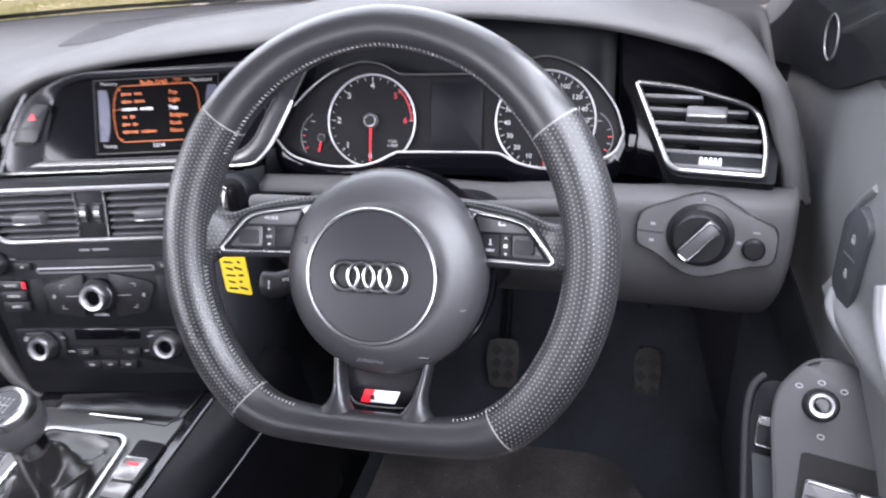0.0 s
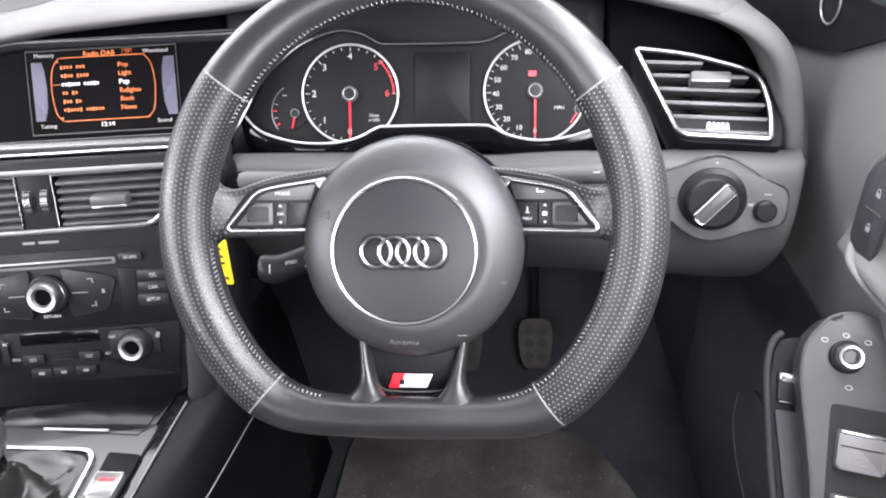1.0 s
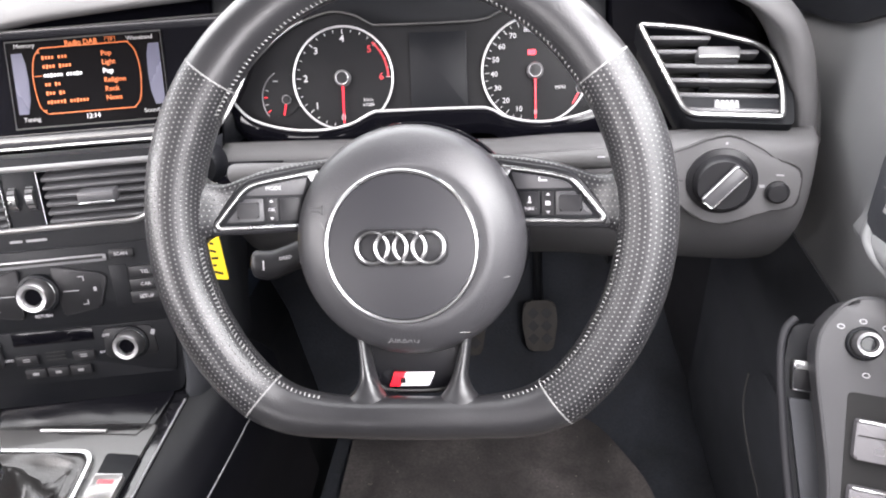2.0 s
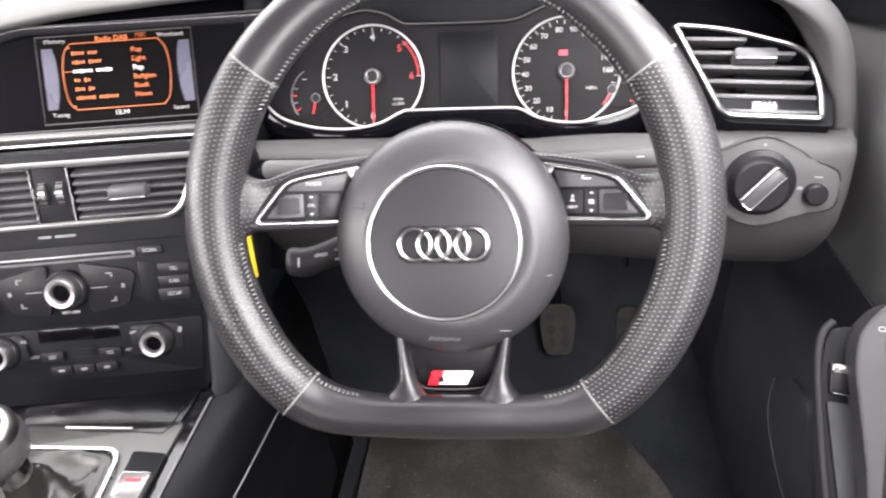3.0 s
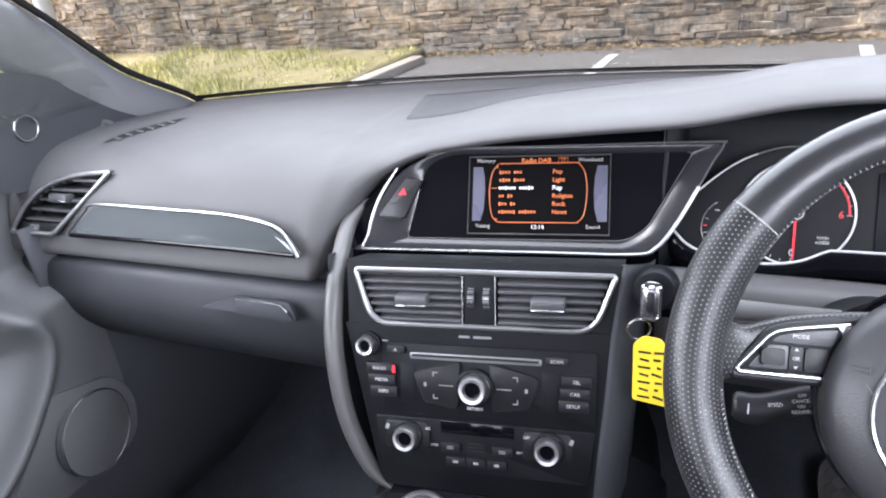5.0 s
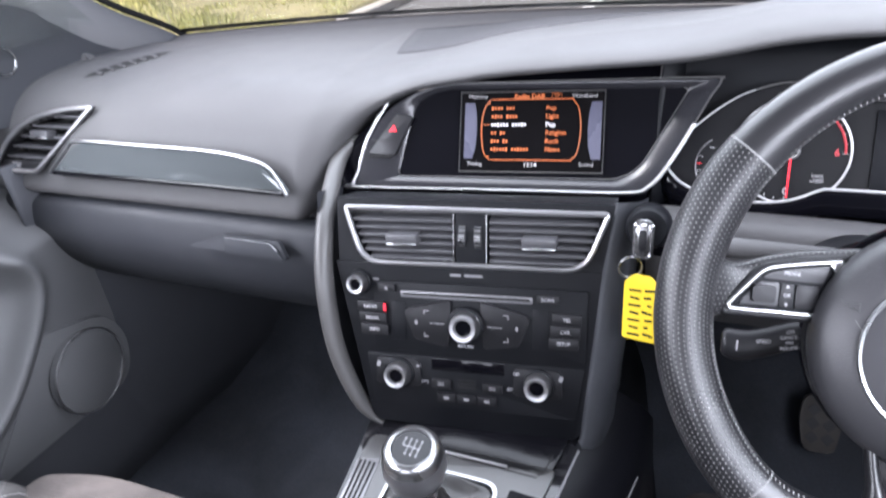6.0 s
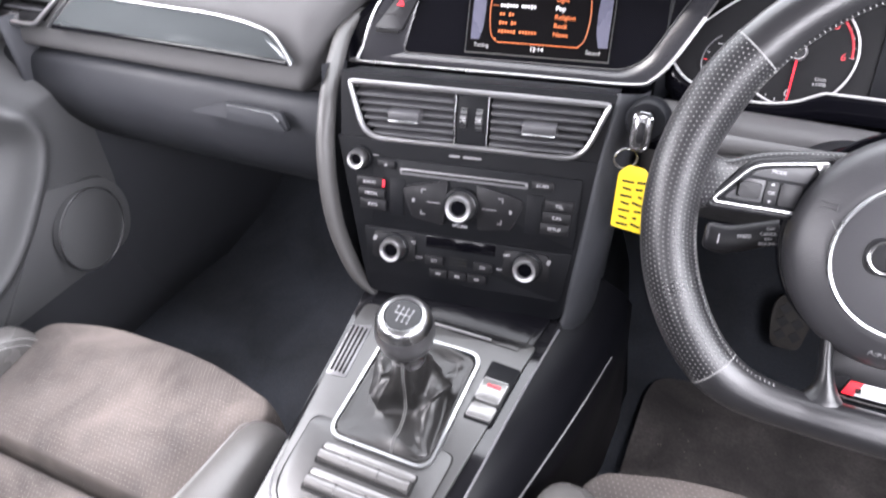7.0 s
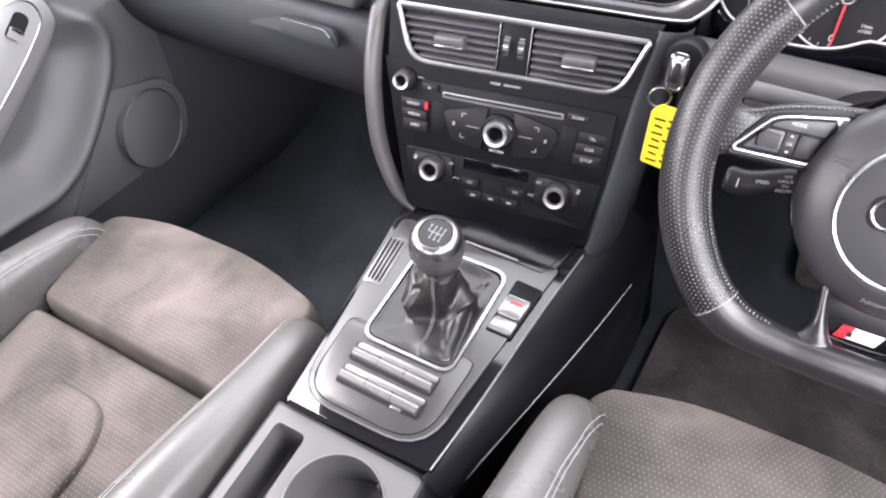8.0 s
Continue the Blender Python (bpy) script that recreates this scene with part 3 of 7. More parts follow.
TOP = [(0.0, 0.965), (-0.11, 0.990), (-0.25, 1.003), (0.43, 1.004)]
STATIONS = [(-0.80, SIDE), (-0.50, SIDE), (-0.30, SIDE), (-0.245, SIDE),
            (-0.225, TOP + [(0.345, 0.999), (0.303, 0.982), (0.276, 0.955), (0.262, 0.925), (0.256, 0.895), (0.262, 0.878), (0.285, 0.870), (0.33, 0.868)]),
            (-0.208, TOP + [(0.350, 1.000), (0.312, 0.986), (0.288, 0.964), (0.276, 0.942), (0.276, 0.922), (0.290, 0.910), (0.31, 0.905), (0.35, 0.902)]),
            (-0.183, TOP + [(0.365, 1.003), (0.330, 0.995), (0.308, 0.981), (0.300, 0.966), (0.305, 0.953), (0.318, 0.948), (0.34, 0.945), (0.38, 0.943)]),
            (-0.124, lip(0, 0.315, 0.998)), (-0.042, lip(0, 0.325, 1.015)), (0.089, lip(0, 0.33, 1.028)),
            (0.203, lip(0, 0.33, 1.038)), (0.287, lip(0, 0.33, 1.054)), (0.40, lip(0, 0.33, 1.060)), (0.52, lip(0, 0.33, 1.050)), (0.62, lip(0, 0.302, 1.036)), (0.68, lip(0, 0.264, 1.022)), (0.708, lip(0, 0.250, 1.003)), (0.728, lip(0, 0.246, 0.968)), (0.739, lip(0, 0.244, 0.930)), (0.746, lip(0, 0.243, 0.902)), (0.755, lip(0, 0.250, 0.896))]


def blend(xs, values, fine):
    """A smooth curve through unevenly spaced values."""
    xs, v = np.array(xs), np.array(values, float)
    m = np.gradient(v, xs, axis=0)
    d = np.diff(v, axis=0) / np.diff(xs)[:, None]
    for i in range(1, len(xs) - 1):
        m[i] = np.where(d[i - 1] * d[i] > 0, np.sign(m[i]) * np.minimum(abs(m[i]), 3 * np.minimum(abs(d[i - 1]), abs(d[i]))), 0)
    out = []
    for x in fine:
        i = min(max(int(np.searchsorted(xs, x)) - 1, 0), len(xs) - 2)
        h = xs[i + 1] - xs[i]
        t = (x - xs[i]) / h
        out.append((2 * t**3 - 3 * t**2 + 1) * v[i] + (t**3 - 2 * t**2 + t) * h * m[i] + (3 * t**2 - 2 * t**3) * v[i + 1] + (t**3 - t**2) * h * m[i + 1])
    return out


dash_x = [x for x, _ in STATIONS]
fine_x = sorted(set(np.round(np.concatenate([np.linspace(a, b, 6) for a, b in zip(dash_x, dash_x[1:])] + [np.linspace(-0.795, -0.565, 90)]), 5)))
flat = [[c for i, (a, b) in enumerate(s) for c in (bow(x) + a if i < 3 else a, b)] for x, s in STATIONS]
dash_rows = [spline([(x, *row[2 * i:2 * i + 2]) for i in range(12)], 10) for x, row in zip(fine_x, blend(dash_x, flat, fine_x))]
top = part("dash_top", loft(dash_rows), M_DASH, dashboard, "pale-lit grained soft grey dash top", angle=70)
LV = face_pose(-0.7, 0.262, 0.93, 28)
LV_OUT = fillet([(-0.082, -0.047), (0.014, -0.045), (0.113, 0.051), (0.053, 0.046), (-0.005, 0.031), (-0.046, 0.002), (-0.070, -0.033)], [0.005, 0.012, 0.003, 0.03, 0.03, 0.03, 0.02])


def inside(p, outline):
    """Whether a point lies within an outline."""
    hit = False
    for (x0, y0), (x1, y1) in zip(outline, outline[1:] + outline[:1]):
        if (y0 > p[1]) != (y1 > p[1]) and p[0] < x0 + (x1 - x0) * (p[1] - y0) / (y1 - y0):
            hit = not hit
    return hit


cut = bmesh.new()
cut.from_mesh(top.data)
lvi = LV.inverted()
gone = []
for f in cut.faces:
    q = lvi @ f.calc_center_median()
    if abs(q.z) < 0.03 and inside((q.x, q.y), LV_OUT):
        gone.append(f)
bmesh.ops.delete(cut, geom=gone, context="FACES")
cut.to_mesh(top.data)
cut.free()
thicken(top, 0.008)
# glovebox below the crease
low_profile = [(0.262, 0.848), (0.246, 0.842), (0.238, 0.83), (0.232, 0.80), (0.236, 0.77), (0.255, 0.73), (0.30, 0.68), (0.38, 0.62), (0.46, 0.58)]
# The lid's darker tone stands for shade below the dash.
glove = part("glovebox_lid", loft([[(x, y + dy, z) for y, z in spline(low_profile, 4)] for x, dy in ((-0.80, 0.0), (-0.6, 0.0), (-0.4, 0.0), (-0.26, 0.0), (-0.20, 0.01), (-0.185, 0.03))]), M_DASH_LOW, dashboard, "grey glovebox lid with shade in its colour")
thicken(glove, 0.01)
# gloss panel inside the arch


def arch_panel(x):
    if x < 0.165:
        top_z = float(np.interp(x, [-0.225, -0.208, -0.183, -0.124, -0.042, 0.2], [0.880, 0.900, 0.943, 0.988, 1.004, 1.02]))
        return (0.285 + 0.123 * x, 0.874), (0.285 + 0.123 * x + (top_z - 0.874) * 0.54, top_z)
    k = min(1, max(0, (x - 0.56) / 0.18))
    j = min(1, (x - 0.165) / 0.012)
    return (0.310 + 0.045 * j - 0.125 * k, 0.872 + 0.03 * k), (0.392 + 0.035 * j - 0.105 * k, min(1.045 - 0.02 * k, float(np.interp(x, [0.52, 0.62, 0.68, 0.710, 0.728, 0.738, 0.743], [1.045, 1.028, 1.012, 0.985, 0.955, 0.928, 0.910]))))


for x0, x1, mat, words in ((-0.225, 0.164, M_GLOSS, "gloss black panel around the display"), (0.165, 0.576, M_MATT, "black instrument surround"), (0.576, 0.742, M_GLOSS, "gloss black panel around the side vent")):
    panel_rows = []
    for x in np.linspace(x0, x1, 22):
        (y0, z0), (y1, z1) = arch_panel(x)
        panel_rows.append([(x, y0 + (y1 - y0) * k + 0.006, z0 + (z1 - z0) * k) for k in np.linspace(0, 1, 6)])
    gp = part("surround_panel", loft(panel_rows), mat, dashboard, words)
    thicken(gp, 0.004, -1)
ledge = part("ledge", loft([[(x, y, z) for y, z in ((0.40, 0.870), (0.285 + 0.10 * x, 0.874), (0.235 + 0.10 * x, 0.872), (0.232 + 0.10 * x, 0.866), (0.26, 0.85))] for x in np.linspace(-0.165, 0.24, 12)]), M_GLOSS, dashboard)
end_rows = []
for xi, zi, xo, zo, y in spline([(0.640, 1.026, 0.655, 1.036, 0.292), (0.665, 1.020, 0.690, 1.030, 0.262), (0.686, 1.008, 0.712, 1.013, 0.246), (0.7025, 0.9885, 0.727, 0.987, 0.240), (0.715, 0.953, 0.738, 0.950, 0.238), (0.7215, 0.930, 0.743, 0.926, 0.237), (0.727, 0.905, 0.748, 0.900, 0.237)], 5):
    end_rows.append([(xi + (xo - xi) * k, y + d, zi + (zo - zi) * k) for k, d in ((0.04, 0.06), (0.0, 0.020), (0.01, 0.010), (0.07, 0.003), (0.18, 0.0), (0.5, -0.002), (0.78, 0.0), (0.92, 0.004), (0.99, 0.012), (1.0, 0.025), (0.98, 0.06))])
part("hood_end", loft(end_rows, closed=True, cap=True), M_KNEE, dashboard, "soft grey end of the hood", angle=70)
# driver's lower panel
KNEE = [(0.17, 0.285), (0.25, 0.285), (0.40, 0.28), (0.52, 0.255), (0.60, 0.222), (0.68, 0.205), (0.722, 0.203), (0.734, 0.208), (0.739, 0.228)]
kn_rows = []
for x, y in spline(KNEE, 4):
    t = min(1, max(0, (x - 0.45) / 0.2))
    zt = 0.878 + 0.035 * t
    kn_rows.append(spline([(x, y + 0.03, zt + 0.003), (x, y + 0.004, zt), (x, y - 0.003, zt - 0.02), (x, y - 0.005, zt - 0.06), (x, y + 0.008, zt - 0.10), (x, y + 0.055, zt - 0.155), (x, y + 0.14, zt - 0.20), (x, y + 0.26, zt - 0.22)], 3))
knee = part("lower_panel", loft(kn_rows), M_KNEE, dashboard, "grey lower panel under the instruments")
thicken(knee, 0.008)

# ---------------------------------------------------------------- steering wheel
wheel = thing("steering_wheel", face_pose(0.395, 0.067, 0.931, 27), "black leather flat-bottomed steering wheel with three spokes", "steering wheel")
FLATV = 0.1455
# half the rim, from straight down to straight up: angle, middle radius, tube radius
RIM_SHAPE = [(-90, 0.1720, 0.0158), (-72, 0.1715, 0.0160), (-60, 0.1710, 0.0182), (-50, 0.1705, 0.0195), (-30, 0.1690, 0.0205), (0, 0.1685, 0.0205), (22, 0.1692, 0.0206), (40, 0.1712, 0.0196), (62, 0.1748, 0.0174), (90, 0.1780, 0.0158)]


def rim_at(a):
    """The rim's middle radius and tube radius at an angle in radians."""
    up = math.degrees(math.asin(max(-1.0, min(1.0, math.sin(a)))))
    r, t = (float(np.interp(up, [q[0] for q in RIM_SHAPE], [q[k] for q in RIM_SHAPE])) for k in (1, 2))
    s = -math.sin(a)
    return (r if s <= 0.05 else (r ** -18 + (FLATV / s) ** -18) ** (-1 / 18)), t


def rim_piece(a0, a1, fat):
    rows = []
    n = max(3, int(abs(a1 - a0) / 1.6))
    for i in range(n + 1):
        a = radians(a0 + (a1 - a0) * i / n)
        r, t = rim_at(a)
        c, d = Vector((r * math.cos(a), r * math.sin(a), 0)), Vector((math.cos(a), math.sin(a), 0))
        rows.append([tuple(c + d * t * fat * math.cos(q) + Vector((0, 0, 1)) * t * fat * 0.98 * math.sin(q)) for q in (2 * math.pi * j / 28 for j in range(28))])
    return loft(rows, closed=True, cap=True, uv=True)


part("rim_top", rim_piece(36.6, 141.6, 1.0), M_LEATHER, wheel, "smooth leather upper rim")
part("grip", rim_piece(142.0, 229.0, 1.012), M_GRIP, wheel, "perforated leather hand grip")
part("grip", rim_piece(-51.4, 36.2, 1.012), M_GRIP, wheel, "perforated leather hand grip")
part("rim_bottom", rim_piece(229.4, 308.2, 1.0), M_LEATHER, wheel, "smooth leather flat lower rim")
for a in (36.4, 141.8, 229.2, 308.4):
    part("seam", rim_piece(a - 0.2, a + 0.2, 1.020), M_SEAM, wheel)
st = bmesh.new()
for i in range(236):
    a = radians(-62 + 304 * i / 235)
    for lean in (0.5,):
        r, t = rim_at(a)
        q = radians(160)
        at = Vector((r * math.cos(a), r * math.sin(a), 0)) + Vector((math.cos(a), math.sin(a), 0)) * (t + 0.0004) * math.cos(q) + Vector((0, 0, (t + 0.0004) * math.sin(q)))
        if not (radians(150) < a % (2 * math.pi) < radians(186) or a % (2 * math.pi) > radians(354) or a % (2 * math.pi) < radians(30)):
            bmesh.ops.create_cube(st, size=1, matrix=Matrix.Translation(at) @ Matrix.Rotation(a + lean, 4, "Z") @ Matrix.Rotation(radians(-70), 4, "Y") @ Matrix.Diagonal((0.0030, 0.0006, 0.0007, 1)))
for s0, s1 in ((-0.084, -0.056), (0.056, 0.084)):
    for i in range(10):
        x = s0 + (s1 - s0) * i / 17
        y = -FLATV + 0.0158 * 0.95 + 0.006 * max(0, (abs(x) - 0.066) / 0.02) ** 2
        bmesh.ops.create_cube(st, size=1, matrix=Matrix.Translation((x, y, 0.0056)) @ Matrix.Rotation(radians(62), 4, "Z") @ Matrix.Diagonal((0.0030, 0.0006, 0.0008, 1)))
tagged(part("stitching", st, M_THREAD, wheel, "pale zigzag stitching along the inner rim"), kind="stuff")
# airbag cover
HUB, EYE = (0.001, -0.0170), (-0.0027, -0.0180)
part("back_ring", lathe([(0.080, -0.070), (0.0885, -0.062), (0.0895, -0.052), (0.0880, -0.047), (0.084, -0.047)], 64, *HUB), M_GLOSS, wheel, "gloss black ring behind the airbag cover")
cover = part("airbag_cover", lathe([(0.076, -0.050), (0.0835, -0.042), (0.0862, -0.030), (0.0858, -0.021), (0.0830, -0.0125), (0.0775, -0.0060), (0.0700, -0.0012), (0.0630, 0.0022), (0.0585, 0.0040), (0.0560, 0.0036), (0.050, 0.0010), (0.020, 0.0010), (0, 0.0010)], 72, *HUB), M_AIRBAG, wheel, "grained dark grey airbag cover")
part("centre_disc", lathe([(0.0525, 0.0030), (0.0520, 0.0052), (0.03, 0.0066), (0, 0.0074)], 60, *EYE), M_DISC, wheel, "smooth dark centre disc")
part("chrome_ring", lathe([(0.0548, 0.002), (0.0552, 0.0056), (0.0542, 0.0070), (0.0525, 0.0064), (0.0518, 0.003)], 80, *EYE), M_CHROME, wheel, "thin satin chrome ring")
emblem = part("emblem", plate([(x + EYE[0], y + EYE[1]) for x, y in fillet(rect(0.0675, 0.0270), 0.0133, 8)], 0.003, 0.0078, 0.0008), M_BUTTON, wheel, "four linked satin chrome rings")
for i in range(4):
    cx = EYE[0] - 0.0198 + 0.0132 * i
    part("ring", tube([(cx + 0.0111 * math.cos(q), EYE[1] + 0.0111 * math.sin(q), 0.0090 + 0.0004 * (i % 2)) for q in (2 * math.pi * j / 40 for j in range(40))], 0.00150, True, 8), M_CHROME, emblem)
word = writing("AIRBAG", 0.0066, (0, 0, 0), M_EMBOSS, cover)
word.matrix_basis = pose(-0.004, -0.0870, -0.0006, -30)
for sx, y in ((-0.0645, 0.009), (0.0575, 0.006)):
    horn = part("horn_mark", tube([(-0.006, 0.003, 0), (-0.003, 0.0015, 0), (0.003, 0.0015, 0), (0.006, 0.0032, 0), (0.006, -0.0032, 0), (0.003, -0.0015, 0), (-0.003, -0.0015, 0), (-0.006, -0.003, 0)], 0.00035, False, 5), M_EMBOSS, cover)
    horn.matrix_basis = pose(sx, y, 0.0004, 0, 22 if sx > 0 else -22)
for x, y, w, turn, dx in ((-0.0585, -0.003, 0.008, -58, -18), (0.040, -0.0823, 0.008, -4, 20), (0.071, -0.042, 0.005, 10, 26)):
    sc = part("scuff", block(w, 0.0004, 0.0003, 0), M_SEAM, cover)
    r = math.hypot(x - HUB[0], y - HUB[1])
    sc.matrix_basis = pose(x, y, float(np.interp(r, [0.0585, 0.063, 0.070, 0.0775, 0.083], [0.0043, 0.0025, -0.0009, -0.0057, -0.0122])), 0, dx, turn)


def spoke(sx):
    """A side spoke with its switch pod, which leans in towards the hub."""

    def mir(o):
        o = [(p[0] * sx, p[1]) for p in o]
        return o if sx > 0 else o[::-1]

    lean, hinge = radians(18), 0.142
    rows = []
    for u, lo, hi, w, up in spline([(0.050, -0.0095, 0.0465, 0.009, 0.0), (0.080, -0.0095, 0.0434, 0.010, 0.0), (0.105, -0.0096, 0.0388, 0.011, 0.0), (0.121, -0.0094, 0.0340, 0.012, 0.0), (0.133, -0.0088, 0.0296, 0.0125, 0.0006), (0.141, -0.0092, 0.0292, 0.0135, 0.0030), (0.148, -0.0115, 0.0325, 0.0150, 0.0075), (0.155, -0.0180, 0.0420, 0.0165, 0.0120), (0.162, -0.0280, 0.0560, 0.0165, 0.0130), (0.170, -0.0360, 0.0660, 0.0110, 0.0080)], 6):
        ring = []
        x, zc = hinge - (hinge - u) * math.cos(lean), -0.0052 - (hinge - u) * math.sin(lean) + up - w
        for j in range(36):
            q = 2 * math.pi * j / 36
            ca, sa = math.cos(q), math.sin(q)
            ring.append((sx * x, (lo + hi) / 2 + (hi - lo) / 2 * math.copysign(abs(ca) ** 0.5, ca), zc + w * math.copysign(abs(sa) ** 0.6, sa)))
        rows.append(ring)
    body = part("spoke", loft(rows, closed=True, cap=True, uv=True), M_GRIP, wheel, "perforated leather-covered spoke", angle=75)
    pod = fillet([(0.0655, 0.0364), (0.1045, 0.0302), (0.1180, 0.0268), (0.1402, -0.0002), (0.1388, -0.0032), (0.0792, -0.0034)], [0.002, 0.03, 0.012, 0.004, 0.004, 0.003])
    m = pose(sx * hinge, 0, -0.0056) @ Matrix.Rotation(-sx * lean, 4, "Y") @ pose(-sx * hinge, 0, 0)
    part("pod_edge", tube([(x, y, 0.0010) for x, y in mir([((x - 0.1) * 1.075 + 0.1, (y - 0.016) * 1.15 + 0.016) for x, y in pod])], 0.0026, True, 8), M_BUTTON, body, m=m)
    part("pod_panel", plate(mir(pod), -0.006, 0.0020, 0.0005), M_MATT, body, m=m)
    part("chrome_trim", tube([(x, y, 0.0026) for x, y in mir(pod)], 0.0018, True, 10, 0.9), M_CHROME, body, "chrome outline of the switch pod", m=m)
    part("chrome_corner", plate(mir(fillet([(0.0650, 0.0368), (0.0745, 0.0352), (0.0700, 0.0280)], 0.001)), 0.001, 0.0038, 0.0008), M_CHROME, body, m=m)
    part("button", plate(mir(fillet([(0.0735, 0.0322), (0.103, 0.0274), (0.1140, 0.0242), (0.1185, 0.0202), (0.0772, 0.0198)], [0.001, 0.012, 0.006, 0.002, 0.001])), 0.001, 0.0036, 0.0008), M_AIRBAG, body, m=m)
    part("button", plate(mir(fillet(rect(0.0150, 0.0165, 0.0870, 0.0092), 0.0012)), 0.001, 0.0034, 0.0008), M_BUTTON, body, m=m)
    part("button", plate(mir(fillet(rect(0.0090, 0.0165, 0.1005, 0.0092), 0.0010)), 0.001, 0.0030, 0.0006), M_BUTTON, body, m=m)
    part("roller_well", plate(mir(fillet([(0.1062, 0.0010), (0.1330, 0.0010), (0.1195, 0.0176), (0.1062, 0.0176)], 0.0015)), 0.001, 0.0030, 0.0005), M_AIRBAG, body, m=m)
    part("roller", plate(mir(fillet(rect(0.0160, 0.0118, 0.1172, 0.0094), 0.0018)), 0.001, 0.0066, 0.0024, 3), M_BUTTON, body, "ribbed thumb roller", m=m)
    for dy in (-0.0056, 0.0056):
        part("mark", plate([(sx * 0.1005 - 0.0014, 0.0092 + dy), (sx * 0.1005 + 0.0014, 0.0092 + dy), (sx * 0.1005, 0.0092 + dy * 1.35)][::1 if dy > 0 else -1], 0.0029, 0.0034, 0.0), M_LABEL, body, m=m)
    for at, word, size in (((-0.0985, 0.0250), "MODE", 0.0040), ((-0.1005, 0.0092), "OK", 0.0036)) if sx < 0 else (((0.0870, 0.0052), "NAV", 0.0036),):
        w = writing(word, size, (0, 0, 0), M_LABEL, body)
        w.matrix_basis = m @ pose(*at, 0.0037)
    if sx > 0:
        for x, y, bw, bh in ((0.0870, 0.0120, 0.0010, 0.0044), (0.0870, 0.0098, 0.0030, 0.0008), (0.1005, 0.0092, 0.0034, 0.0030), (0.097, 0.0256, 0.0060, 0.0010), (0.0945, 0.0268, 0.0012, 0.0026)):
            part("mark", block(bw, bh, 0.0006, 0), M_LABEL, body, m=m @ pose(x, y, 0.0036))
    return body


spoke(-1), spoke(1)
part("lower_spoke", plate(fillet([(-0.0215, -0.1345), (-0.0330, -0.1170), (-0.0370, -0.080), (0.039, -0.080), (0.0350, -0.1170), (0.0235, -0.1345)], 0.008), -0.040, -0.0235, 0.002), M_INSERT, wheel, "dark lower spoke insert")
for s in (-1, 1):
    part("spoke_arm", loft([[(0.001 + s * (x + w * math.cos(q)), y, z + 0.011 * math.copysign(abs(math.sin(q)) ** 0.8, math.sin(q))) for q in (2 * math.pi * j / 20 for j in range(20))] for x, y, z, w in spline([(0.0410, -0.074, -0.030, 0.0045), (0.0395, -0.086, -0.024, 0.0045), (0.0375, -0.101, -0.019, 0.0045), (0.0348, -0.116, -0.013, 0.0060), (0.0340, -0.1255, -0.007, 0.0100), (0.0350, -0.1325, -0.002, 0.0170), (0.038, -0.144, 0.002, 0.026)], 5)], closed=True, cap=True), M_LEATHER, wheel, "leather-covered lower spoke arm", angle=75)
part("insert_edge", tube([(x, y, -0.0205) for x, y in spline([(-0.0340, -0.098), (-0.0315, -0.116), (-0.0260, -0.1270), (-0.0190, -0.1305), (0.001, -0.1312), (0.0200, -0.1300), (0.0275, -0.1262), (0.0328, -0.116), (0.0355, -0.098)], 5)], 0.0008, False, 6), M_RAIL, wheel, "thin grey edge of the insert")
badge = part("badge", plate(fillet([(-0.0193, -0.1281), (0.0108, -0.1281), (0.0155, -0.1175), (-0.0156, -0.1175)], 0.0006), -0.0240, -0.0220, 0.0004), M_BADGE, wheel, "small silver and red badge")
part("badge_red", plate([(-0.0195, -0.1284), (-0.0112, -0.1284), (-0.0062, -0.1172), (-0.0154, -0.1172)], -0.023, -0.0214, 0.0), M_RED, badge, "red corner of the badge")
for x, w in ((-0.0090, 0.0040), (0.0010, 0.0028), (0.0055, 0.0034)):
    bar(w, 0.0042 if w > 0.0035 else 0.0012, (x, -0.1236, -0.0217), M_BUTTON if w > 0.0035 else M_SILVER, badge)

# steering column behind the wheel
column = thing("steering_column", face_pose(0.395, 0.067, 0.931, 27), "black plastic steering column shroud with stalks", "steering column")
part("shroud", lathe([(0.052, -0.05), (0.058, -0.06), (0.064, -0.14), (0.066, -0.21), (0.0, -0.21)], 32, 0.0, -0.012), M_MATT, column)
part("upper_cover", plate(fillet([(-0.075, -0.05), (0.075, -0.05), (0.085, 0.03), (0.05, 0.055), (-0.05, 0.055), (-0.085, 0.03)], 0.02), -0.23, -0.085, 0.015), M_MATT, column)


def stalk(sx, y0, y1, length, w, label, z=-0.075):
    rows = [[(sx * x, y + a * math.cos(q), zz + b * math.sin(q)) for q in (2 * math.pi * j / 16 for j in range(16))] for x, y, zz, a, b in spline([(0.06, y0, z, 0.008, 0.006), (0.085, y0 * 0.7 + y1 * 0.3, z, w * 0.9, 0.006), (length - 0.02, y1, z, w, 0.0075), (length - 0.004, y1, z, w * 0.95, 0.0075), (length, y1, z, w * 0.6, 0.004)], 4)]
    return part("stalk", loft(rows, closed=True, cap=True), M_BUTTON if z > -0.09 else M_DASH, column, label)


